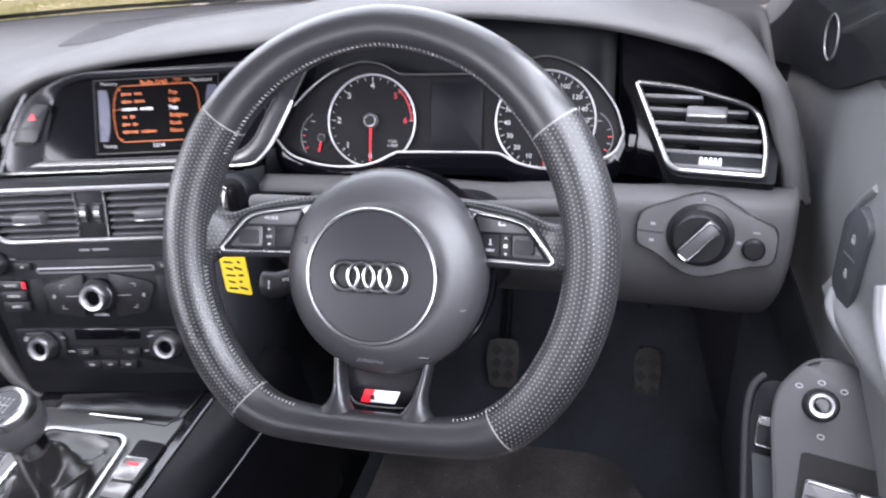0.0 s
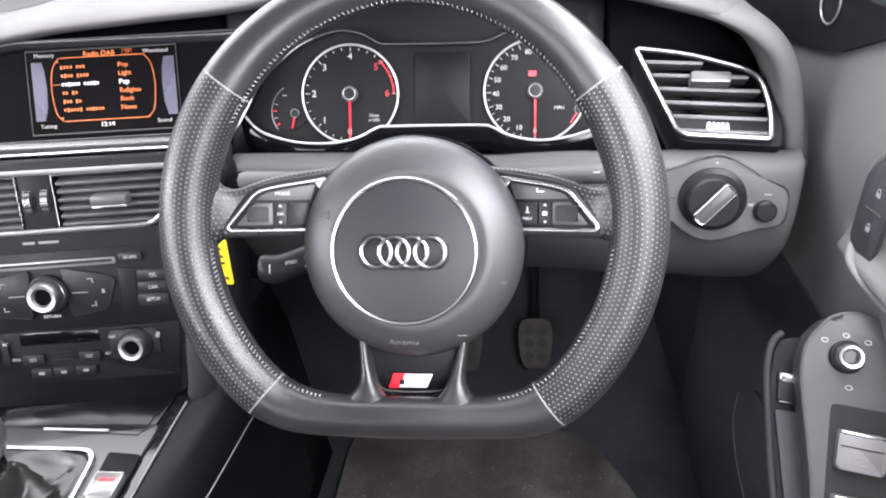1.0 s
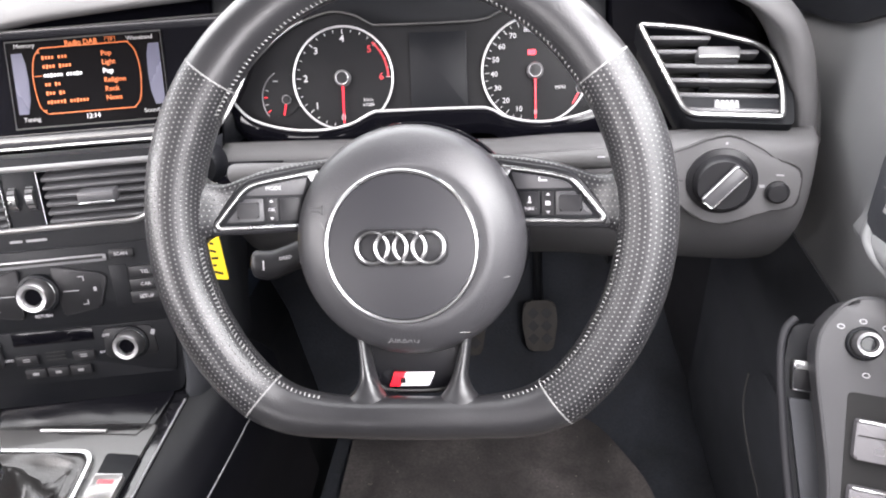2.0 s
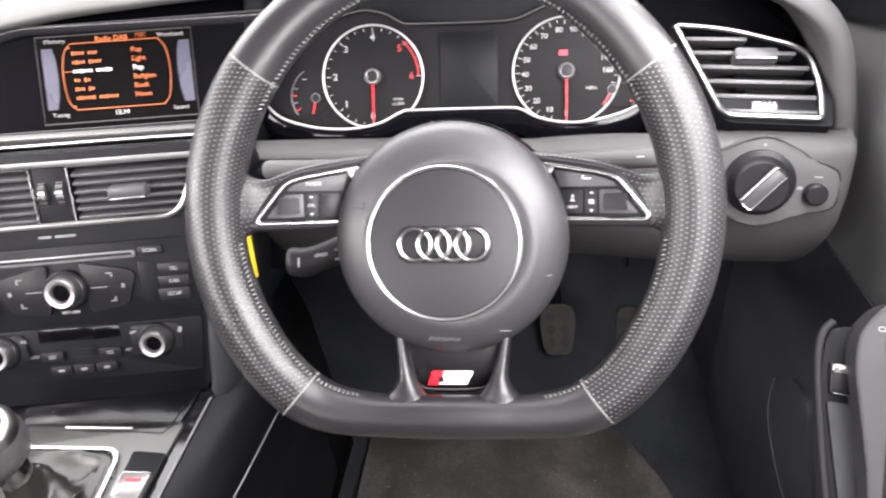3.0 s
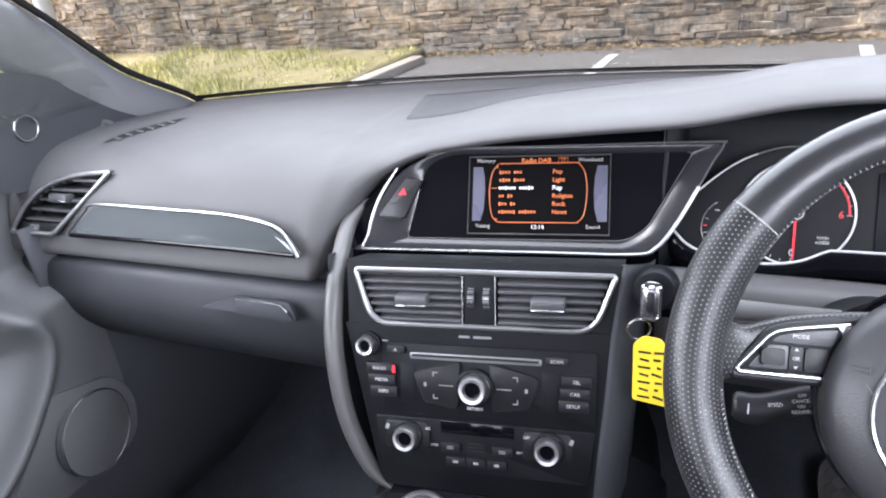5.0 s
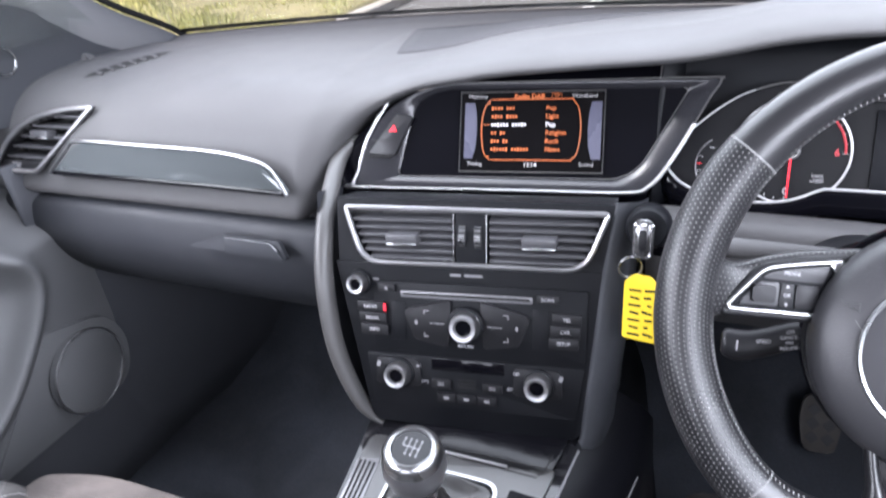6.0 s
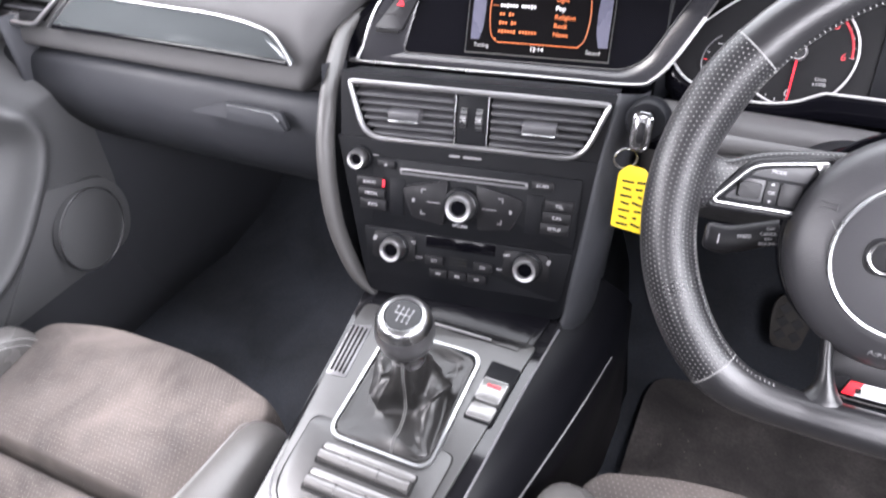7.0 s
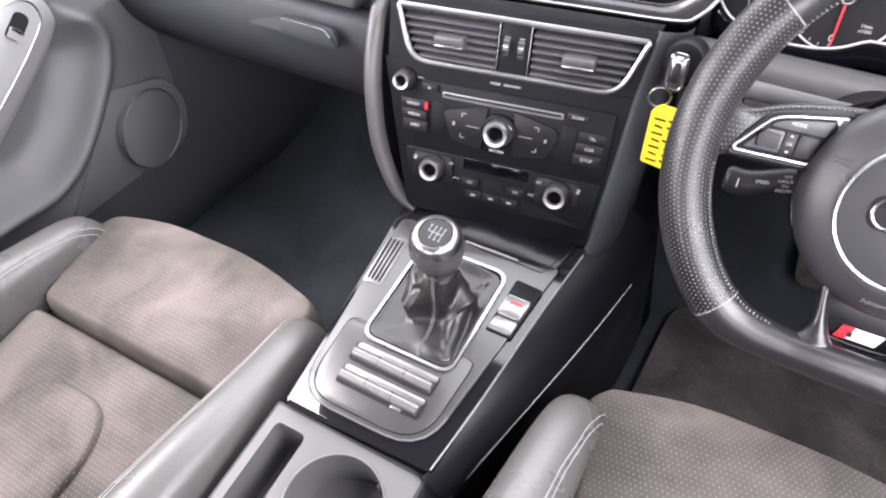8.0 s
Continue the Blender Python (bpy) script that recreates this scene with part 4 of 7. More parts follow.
cruise = stalk(-1, -0.020, -0.040, 0.141, 0.0125, "cruise control stalk with white markings")
for i, wd in enumerate(("OFF", "CANCEL", "ON", "RESUME")):
    writing(wd, 0.0036, (-0.092, -0.024 - 0.0042 * i, -0.0680), M_LABEL, cruise, 12)
writing("SPEED", 0.0040, (-0.110, -0.034, -0.0675), M_LABEL, cruise, 10)
bar(0.0010, 0.008, (-0.129, -0.040, -0.0675), M_LABEL, cruise)
lights_stalk = stalk(-1, 0.036, 0.036, 0.166, 0.0085, "pale-lit grey indicator stalk", -0.10)
wiper = stalk(1, 0.036, 0.040, 0.170, 0.0085, "wiper stalk with white markings", -0.10)
bar(0.006, 0.0012, (0.150, 0.041, -0.0915), M_LABEL, wiper)

# ignition key with its yellow card tag
key = thing("ignition_key", pose(0.178, 0.205, 0.900), "car key with chrome fob in the ignition", "key")
part("lock_barrel", lathe([(0.021, -0.02), (0.021, 0.0), (0.018, 0.004), (0, 0.004)], 28), M_MATT, key, m=pose(0, 0.02, 0, 75))
part("fob", plate(fillet(rect(0.015, 0.033), 0.006), -0.018, 0.010, 0.003, 3), M_STEEL, key, "polished steel key fob", m=pose(0, 0, 0, 75, 0, 0))
part("fob_insert", plate(fillet(rect(0.007, 0.020), 0.003), 0.009, 0.0112, 0.0006), M_BUTTON, key, m=pose(0, 0, 0, 75, 0, 0))
part("fob_rim", tube([(x, y, 0.007) for x, y in fillet(rect(0.0155, 0.034), 0.006)], 0.0022, True, 8), M_STEEL, key, "polished steel rim of the fob", m=pose(0, 0, 0, 75, 0, 0))
part("split_ring", tube([(0.011 * math.cos(q), 0, 0.011 * math.sin(q)) for q in (2 * math.pi * j / 30 for j in range(30))], 0.0011, True, 6), M_CHROME, key, "thin steel split ring", m=pose(-0.010, -0.012, -0.026, 0, 0, 20))
tag = part("yellow_tag", plate(fillet([(-0.015, -0.036), (0.019, -0.036), (0.019, 0.026), (0.010, 0.036), (-0.006, 0.036), (-0.015, 0.026)], 0.003), -0.0006, 0.0006, 0.0002), M_YELLOW, key, "yellow card key tag with scribbled notes", m=face_pose(0.000, -0.018, -0.067, 4, -8))
for i in range(7):
    bar(0.010 - 0.003 * (i % 3), 0.0024, (0.010 - 0.002 * (i % 2), 0.021 - 0.0082 * i, 0.0008), M_INK, tag, "scribble", 9 * (-1) ** (i // 2))
    bar(0.012 - 0.003 * (i % 2), 0.0022, (-0.004, 0.019 - 0.0082 * i, 0.0008), M_INK, tag, "scribble", 4 * (-1) ** i)

# ---------------------------------------------------------------- instrument cluster
cluster = thing("instrument_cluster", face_pose(0.40, 0.357, 0.932, 26.5), "black instrument cluster with two chrome-ringed dials", "instrument cluster")
LOWER = [(-0.2235, -0.0150), (-0.2170, -0.0275), (-0.1990, -0.0420), (-0.1640, -0.0520), (-0.1270, -0.0540), (-0.0960, -0.0490), (-0.0720, -0.0378), (-0.0600, -0.0362), (0.0, -0.0358), (0.0430, -0.0362), (0.0550, -0.0385), (0.0720, -0.0470), (0.0980, -0.0525), (0.1260, -0.0515), (0.1570, -0.0440), (0.1775, -0.0335), (0.1862, -0.0138)]
UPPER = [(0.1862, -0.0138), (0.1750, 0.0175), (0.1450, 0.0520), (0.1100, 0.0684), (0.0863, 0.0678), (0.0650, 0.0600), (0.0500, 0.0540), (0.0268, 0.0520), (-0.0560, 0.0524), (-0.0700, 0.0545), (-0.0880, 0.0640), (-0.1137, 0.0677), (-0.1480, 0.0573), (-0.1760, 0.0390), (-0.2060, 0.0110), (-0.2200, -0.0020), (-0.2235, -0.0150)]
low_edge, up_edge = spline(LOWER, 5), spline(UPPER, 5)
out = low_edge[:-1] + up_edge[:-1]
part("backing", plate(out, -0.03, -0.004, 0.0), M_DIAL, cluster)
part("binnacle_wall", loft([[(x, y, z) for x, y in up_edge] for z in (-0.012, 0.004)]), M_DIAL, cluster)
part("chrome_trim", tube([(x, y, 0.0052) for x, y in low_edge], 0.0015, False, 8), M_SILVER, cluster, "bright chrome lower edge")
part("left_trim", tube([(x, y, 0.0052) for x, y in up_edge[-22:]], lambda k: 0.0008 + 0.0007 * k, False, 8), M_SILVER, cluster, "bright chrome end")
part("right_trim", tube([(x, y, 0.0052) for x, y in up_edge[:12]], lambda k: 0.0015 - 0.0007 * k, False, 8), M_SILVER, cluster, "bright chrome end")
part("hood_trim", tube([(x, y, 0.0045) for x, y in up_edge[10:-20]], 0.0009, False, 8), M_RAIL, cluster, "grey upper edge")
part("lower_fascia", loft([[(x, y - 0.0012, 0.0046) for x, y in low_edge], [(x * 1.01, y - 0.012, 0.0046) for x, y in low_edge], [(x * 1.02, y - 0.026, -0.004) for x, y in low_edge]]), M_GLOSS, cluster, "gloss black panel under the dials")


def dial(cx, r, label, ticks, first, last, words, step, size, needle, hot=()):
    d = part("dial", lathe([(r, -0.004), (r, -0.0015), (0, -0.0015)], 56), M_DIAL, cluster, label, m=pose(cx, 0, 0))
    part("dial_ring", tube([(r * math.cos(q), r * math.sin(q), 0.001) for q in (2 * math.pi * j / 60 for j in range(60))], 0.0012, True, 8), M_SILVER, d, "thin silver dial ring")
    tk = bmesh.new()
    for i in range(ticks + 1):
        a = radians(first + (last - first) * i / ticks)
        long = i % step == 0
        bmesh.ops.create_cube(tk, size=1, matrix=Matrix.Translation(((r - 0.004 - (0.001 if long else 0)) * math.cos(a), (r - 0.004 - (0.001 if long else 0)) * math.sin(a), -0.001)) @ Matrix.Rotation(a, 4, "Z") @ Matrix.Diagonal((0.005 if long else 0.0028, 0.0008, 0.0004, 1)))
    part("tick_marks", tk, M_DIALMARK, d)
    for w, a, red in words:
        writing(w, size, ((r - 0.0125) * math.cos(radians(a)), (r - 0.0125) * math.sin(radians(a)), -0.001), M_DIMRED if red else M_DIALMARK, d, bold=0.0001)
    na = radians(needle)
    nd = part("needle", plate([(0.006, -0.0010), (r - 0.006, -0.0006), (r - 0.006, 0.0006), (0.006, 0.0010)], 0.003, 0.0042, 0.0), M_REDLIT, d, "thin red needle", m=pose(0, 0, 0, 0, 0, needle))
    part("needle_hub", lathe([(0.0085, -0.001), (0.0085, 0.005), (0.007, 0.007), (0.0060, 0.0066), (0.0060, 0.0060)], 24), M_ALU, nd, "silver needle hub ring")
    part("hub_cap", lathe([(0.0062, 0.004), (0.0060, 0.0064), (0, 0.0068)], 24), M_BUTTON, nd)
    return d


tach = dial(-0.102, 0.0535, "engine speed dial", 24, 268, 0, [(str(i), 268 - 44.6 * i, i > 4) for i in range(7)], 4, 0.0102, 270)
part("red_arc", tube([(0.0485 * math.cos(radians(q)), 0.0485 * math.sin(radians(q)), -0.001) for q in range(0, 50, 4)], 0.0012, False, 6), M_DIMRED, tach, "red warning arc")
writing("1/min\nx1000", 0.0050, (0.026, -0.026, -0.001), M_DIALMARK, tach)
speedo = dial(0.101, 0.0550, "road speed dial", 32, 270, -15, [(w, a, False) for w, a in (("0", 270), ("10", 246), ("20", 224), ("30", 203), ("40", 183), ("50", 163), ("60", 143), ("70", 122), ("80", 100), ("90", 80), ("100", 61), ("120", 37), ("140", 17), ("160", 0))], 2, 0.0076, 270)
writing("MPH", 0.0055, (0.026, -0.018, -0.001), M_DIALMARK, speedo)
bar(0.008, 0.005, (-0.003, 0.019, -0.001), M_LAMP, speedo, "warning_lamp")
part("info_screen", plate(fillet(rect(0.060, 0.078, 0.0, 0.005), 0.002), -0.004, -0.001, 0.0004), M_MATT, cluster, "dark unlit information screen")
for cx, fa in ((-0.173, 1), (0.156, -1)):
    sm = part("small_gauge", lathe([(0.024, -0.004), (0.024, -0.0026), (0, -0.0026)], 36), M_DIAL, cluster, "small gauge", m=pose(cx, -0.014, 0))
    part("gauge_arc", tube([(fa * (0.012 - 0.031 * math.cos(radians(q))), -0.004 + 0.031 * math.sin(radians(q)), -0.0016) for q in range(-38, 62, 6)], 0.0006, False, 5), M_ALU, sm, "thin grey gauge arc")
    part("needle", plate([(0, -0.0008), (0.017, -0.0005), (0.017, 0.0005), (0, 0.0008)], -0.001, 0.0, 0.0), M_REDLIT, sm, m=pose(0.008 * fa, -0.006, 0, 0, 0, 258 if fa > 0 else 240))
    part("needle_hub", lathe([(0.0046, -0.003), (0.0046, 0.001), (0.0036, 0.0022), (0, 0.0024)], 18), M_BUTTON, sm, m=pose(0.008 * fa, -0.006, 0))
    part("hub_ring", tube([(0.008 * fa + 0.0046 * math.cos(q), -0.006 + 0.0046 * math.sin(q), 0.001) for q in (2 * math.pi * j / 18 for j in range(18))], 0.0005, True, 5), M_ALU, sm)
    for i, q in enumerate((-30, -14, 2, 18)):
        bar(0.0040, 0.0009, (fa * (0.012 - 0.0275 * math.cos(radians(q))), -0.004 + 0.0275 * math.sin(radians(q)), -0.002), M_RED if i in (0, 2) else M_GREYMARK, sm, turn=-fa * q)
    bar(0.005, 0.0012, (-0.004 * fa, 0.014, -0.002), M_GREYMARK, sm)

# ---------------------------------------------------------------- display
display = thing("display_unit", face_pose(0.033, 0.332, 0.950, 28, 7), "gloss black dashboard display with orange radio list", "display")
BEZ = fillet([(-0.211, -0.065), (0.122, -0.065), (0.152, -0.032), (0.197, 0.054), (-0.110, 0.056), (-0.172, 0.030), (-0.201, -0.024)], [0.006, 0.02, 0.02, 0.008, 0.03, 0.03, 0.03])
part("housing", plate(BEZ, -0.03, -0.003, 0.0), M_GLOSS, display)
part("chrome_trim", tube([(x, y, 0.003) for x, y in spline([(-0.172, 0.034), (-0.195, -0.005), (-0.207, -0.045), (-0.213, -0.062), (-0.206, -0.066), (0.0, -0.066), (0.105, -0.066), (0.130, -0.058), (0.150, -0.032), (0.172, 0.008)], 5)], 0.0024, False, 8), M_CHROME, display, "satin chrome lower edge")
part("upper_trim", tube([(x, y, 0.003) for x, y in spline([(-0.172, 0.034), (-0.145, 0.047), (-0.110, 0.055), (0.0, 0.0555), (0.180, 0.056), (0.196, 0.053), (0.186, 0.035), (0.172, 0.008)], 5)], 0.0011, False, 6), M_RAIL, display, "thin grey upper edge")
INN = fillet([(-0.158, -0.051), (0.098, -0.051), (0.120, -0.037), (0.166, 0.046), (-0.104, 0.049), (-0.138, 0.036), (-0.150, -0.015)], [0.008, 0.015, 0.015, 0.006, 0.02, 0.02, 0.02])
part("bezel_slope", loft([[(x, y, 0.0035) for x, y in BEZ], [(x + (u - x) * 0.15, y + (v - y) * 0.15, 0.0035) for (x, y), (u, v) in zip(BEZ, INN)], [(x + (u - x) * 0.9, y + (v - y) * 0.9, -0.0005) for (x, y), (u, v) in zip(BEZ, INN)], [(u, v, -0.003) for u, v in INN]], closed=True), M_BEZEL, display, "sloped satin black bezel", angle=50)
part("inner_edge", tube([(u, v, -0.0008) for u, v in INN[:24]], 0.0006, False, 5), M_RAIL, display)
scr = part("screen", plate(rect(0.158, 0.086, -0.001, 0.0), -0.003, 0.0, 0.0), M_SCREEN, display, "lit screen with orange menu")
part("screen_frame", tube([(x, y, 0.0008) for x, y in rect(0.162, 0.090, -0.001, 0.0)], 0.0010, True, 4), M_RAIL, scr)
for s in (-1, 1):
    part("side_panel", plate([(s * 0.077, 0.033), (s * 0.066, 0.033), (s * 0.0635, 0.022), (s * 0.0625, 0.004), (s * 0.0635, -0.016), (s * 0.067, -0.030), (s * 0.077, -0.030)][::s], 0.0, 0.0008, 0.0), M_SCREENGREY, scr)
    part("menu_line", tube([(s * x - 0.001, y, 0.0012) for x, y in spline([(0.046, 0.036), (0.053, 0.026), (0.056, 0.004), (0.053, -0.022), (0.046, -0.031)], 4)], 0.0006, False, 5), M_ORANGE, scr)
    bar(0.092, 0.0010, (0, 0.0365 if s > 0 else -0.0315, 0.0012), M_ORANGE, scr, "menu_line")
writing("Radio DAB", 0.0075, (-0.003, 0.0395, 0.0012), M_ORANGE, scr, bold=0.0002)
for w, x, y in (("Memory", -0.062, 0.0400), ("Waveband", 0.058, 0.0395), ("Tuning", -0.064, -0.0360), ("Sound", 0.062, -0.0360), ("12:14", 0.000, -0.0368)):
    writing(w, 0.0064 if w != "12:14" else 0.0070, (x, y, 0.0012), M_SCREENWHITE if w == "12:14" else M_SCREENTEXT, scr)
for i, (gen, wd) in enumerate((("Pop", 0.030), ("Light", 0.032), ("Pop", 0.043), ("Religion", 0.017), ("Rock", 0.022), ("News", 0.047))):
    yy, mt = 0.0265 - 0.0092 * i, M_SCREENWHITE if i == 2 else M_ORANGE
    writing(gen, 0.0072, (0.016, yy, 0.0012), mt, scr, align="LEFT", bold=0.0001)
    for j in range(int(wd / 0.0034)):
        if j != int(wd / 0.0068):
            bar(0.0021, 0.0030 + 0.0012 * ((i * 5 + j * 3) % 4 == 0), (-0.0445 + 0.0034 * j, yy, 0.0011), mt, scr, "station_bar")
part("label_box", tube([(x, y, 0.0012) for x, y in rect(0.0105, 0.0062, 0.0275, 0.0395)], 0.0004, True, 4), M_ORANGE, scr)
writing("TP", 0.0056, (0.0275, 0.0395, 0.0012), M_ORANGE, scr)
for yy, d in ((0.0330, 1), (-0.0285, -1)):
    part("scroll_arrow", plate([(-0.051, yy - 0.0014 * d), (-0.047, yy - 0.0014 * d), (-0.049, yy + 0.0018 * d)][::d], 0.0006, 0.0012, 0.0), M_ORANGE, scr)
bar(0.008, 0.0006, (-0.0515, 0.0081, 0.0012), M_ORANGE, scr, "menu_line")
hz = part("hazard_switch", plate(fillet([(-0.194, -0.026), (-0.160, -0.028), (-0.139, 0.018), (-0.160, 0.020)], 0.003), 0.0, 0.0065, 0.001), M_BUTTON, display, "hazard switch with red triangle")
part("triangle", plate([(-0.168, 0.000), (-0.158, 0.000), (-0.162, 0.008)], 0.0065, 0.0071, 0.0), M_RED, hz)
bar(0.034, 0.0012, (-0.172, -0.010, 0.0066), M_INK, hz)
bar(0.030, 0.004, (-0.180, -0.029, 0.0030), M_INK, display)

# ---------------------------------------------------------------- air vents


def vent(owner, name, outline, slats, m, label, tabs=((0.0, 0.0),), slot=0.004, chrome=0.0021):
    """Angled slats behind a chrome outline; outline in metres, counter-clockwise."""
    v = part(name, plate(outline, -0.045, -0.028, 0.0), M_INK, owner, label, m=m)
    part("chrome_trim", tube([(x, y, 0.002) for x, y in outline], chrome, True, 8), M_CHROME, v, "satin chrome outline")
    k = len(outline)
    for i in range(slats):
        ys = [p[1] for p in outline]
        y = min(ys) + (max(ys) - min(ys)) * (i + 0.65) / (slats + 0.3)
        cut = []
        for a in range(k):
            (x0, y0), (x1, y1) = outline[a], outline[(a + 1) % k]
            if (y0 - y) * (y1 - y) < 0:
                cut.append(x0 + (x1 - x0) * (y - y0) / (y1 - y0))
        if len(cut) > 1 and max(cut) - min(cut) > 0.02:
            part("slat", block(max(cut) - min(cut) - 0.004, 0.0040, 0.022, 0.0014, 2), M_SLAT, v, m=pose((max(cut) + min(cut)) / 2, y, -0.010, 20))
    for x, y in tabs:
        tb = part("vent_slider", block(0.036, 0.0125, 0.018, 0.0025), M_SLAT, v, "vent direction slider", m=pose(x, y, 0.003, 12))
        part("slider_tip", block(0.034, 0.0024, 0.0032, 0.0008, 1), M_CHROME, tb, m=pose(0, -0.0045, 0.0088))
    return v


vents = thing("centre_vents", face_pose(0.003, 0.184, 0.795, 19, 8), "twin centre air vents framed in satin chrome", "air vent")
vo = fillet([(-0.122, 0.056), (0.120, 0.056), (0.142, 0.114), (-0.140, 0.116)], [0.022, 0.022, 0.004, 0.004])
part("vent_frame", plate([(x * 1.03, 0.086 + (y - 0.086) * 1.06) for x, y in vo], -0.06, -0.046, 0.0), M_MATT, vents)
part("chrome_trim", tube([(x, y, 0.003) for x, y in vo], 0.0030, True, 8), M_BRIGHT, vents, "satin chrome outline")
for s in (-1, 1):
    half = fillet([(0.018, 0.0585), (0.118, 0.0585), (0.138, 0.111), (0.018, 0.111)], [0.001, 0.018, 0.003, 0.001])
    vent(vents, "air_vent", [(s * x, y) for x, y in half][::s], 6, None, "slatted air vent", tabs=((s * 0.074, 0.084),), chrome=0.0004)
div = part("divider", plate(rect(0.033, 0.058, 0.0, 0.0855), -0.03, 0.0, 0.001), M_MATT, vents)
for s in (-1, 1):
    tw = part("thumbwheel", tube([(s * 0.0085 - 0.0035, 0.086, -0.010), (s * 0.0085 + 0.0035, 0.086, -0.010)], 0.0155, False, 28), M_CHROME, div, "ribbed chrome thumbwheel")
    for i in range(7):
        q = radians(-60 + 20 * i)
        part("rib", block(0.0074, 0.0012, 0.0012, 0), M_MATT, tw, m=pose(s * 0.0085, 0.086 + 0.0155 * math.sin(q), -0.010 + 0.0155 * math.cos(q)))
RV = Matrix(((0.99044, 0.11199, -0.08048, 0.650), (-0.13791, 0.80432, -0.57797, 0.270), (0.0, 0.58354, 0.81208, 0.958), (0, 0, 0, 1)))
rvent = thing("side_vent", RV, "side air vent framed in satin chrome", "air vent")
ro = fillet([(-0.060, 0.048), (-0.018, -0.047), (0.061, -0.048), (0.062, -0.019), (0.053, 0.023), (-0.015, 0.044)], [0.004, 0.01, 0.004, 0.02, 0.02, 0.03])
part("panel", hollow([(x * 1.12 + 0.003, y * 1.1) for x, y in ro], ro, -0.03, -0.003), M_MATT, rvent)
vent(rvent, "air_vent", ro, 6, None, "slatted air vent", tabs=((0.008, 0.012),), chrome=0.0026)
part("lower_plate", plate(fillet([(-0.016, -0.046), (0.059, -0.046), (0.060, -0.028), (-0.022, -0.028)], 0.003), -0.012, -0.001, 0.001), M_MATT, rvent)
rtw = part("thumbwheel", tube([(0.006, -0.036, -0.006), (0.026, -0.036, -0.006)], 0.0072, False, 24), M_ALU, rvent, "ribbed chrome thumbwheel")
for i in range(5):
    part("rib", block(0.0012, 0.007, 0.0010, 0), M_CHROME, rtw, m=pose(0.008 + 0.004 * i, -0.036, 0.0014))
part("slider_panel", block(0.01, 0.02, 0.01, 0.001), M_MATT, rvent, m=pose(0.0, 0.0, -0.02))

lvent = thing("side_vent", LV, "passenger side air vent framed in satin chrome", "air vent")


def proud(y):
    """How far the dash bulges over the vent's plane at height y."""
    return 0.0055 * (1 - (y / 0.052) ** 2) + 0.001


part("bezel", loft([[(x * k, y * k, proud(y) + dz) for x, y in LV_OUT + LV_OUT[:1]] for k, dz in ((1.07, -0.0015), (1.03, 0.0008), (0.985, 0.0), (0.975, -0.02))]), M_BUTTON, lvent)
vent(lvent, "air_vent", LV_OUT, 6, None, "slatted air vent", tabs=((0.020, 0.010),), chrome=0.0004)
part("chrome_trim", tube([(x, y, proud(y) + 0.002) for x, y in LV_OUT], 0.0036, True, 10), M_BRIGHT, lvent, "satin chrome outline")
part("lower_plate", plate(fillet([(-0.078, -0.045), (0.014, -0.043), (0.030, -0.028), (-0.068, -0.030)], 0.003), -0.012, 0.001, 0.001), M_BUTTON, lvent)
ltw = part("thumbwheel", tube([(-0.046, -0.038, -0.004), (-0.026, -0.038, -0.004)], 0.0072, False, 24), M_ALU, lvent, "ribbed chrome thumbwheel")
for i in range(5):
    part("rib", block(0.0012, 0.007, 0.0010, 0), M_CHROME, ltw, m=pose(-0.044 + 0.004 * i, -0.038, 0.0034))
strip = thing("trim_strip", face_pose(-0.405, 0.238, 0.9, 14), "gloss black trim strip edged in chrome", "trim strip")
so = fillet([(-0.243, -0.006), (0.160, -0.005), (0.132, 0.028), (0.060, 0.040), (-0.180, 0.042)], [0.004, 0.004, 0.03, 0.05, 0.02])
part("strip", plate(so, -0.006, 0.006, 0.002), M_STRIP, strip)
part("chrome_trim", tube([(x, y, 0.006) for x, y in spline([(-0.246, -0.006), (-0.205, 0.030), (-0.180, 0.0425), (-0.06, 0.0425), (0.060, 0.0405), (0.128, 0.030), (0.150, 0.012), (0.162, -0.006)], 5)], 0.0024, False, 8), M_CHROME, strip, "bright chrome edge")
part("lower_lip", tube([(x, y, 0.0045) for x, y in ((-0.238, -0.0045), (-0.10, -0.0035), (0.05, -0.0035), (0.156, -0.0045))], 0.0036, False, 10), M_GLOSS, strip, "gloss black lower edge")
gh = part("glovebox_handle", plate(fillet([(0.059, -0.090), (0.150, -0.090), (0.131, -0.071), (0.059, -0.070)], 0.004), -0.004, 0.008, 0.003), M_DASH_LOW, dashboard, "dark grey glovebox pull", m=face_pose(-0.405, 0.240, 0.9, 14))
part("chrome_edge", tube([(x, y, 0.0072) for x, y in ((0.060, -0.0705), (0.10, -0.070), (0.130, -0.0715), (0.140, -0.079))], 0.0009, False, 6), M_CHROME, gh)
part("handle_recess", plate(fillet([(-0.006, -0.089), (0.152, -0.092), (0.140, -0.068), (0.055, -0.068)], 0.006), -0.004, 0.003, 0.002), M_DASH_LOW, dashboard, m=face_pose(-0.405, 0.240, 0.9, 14))

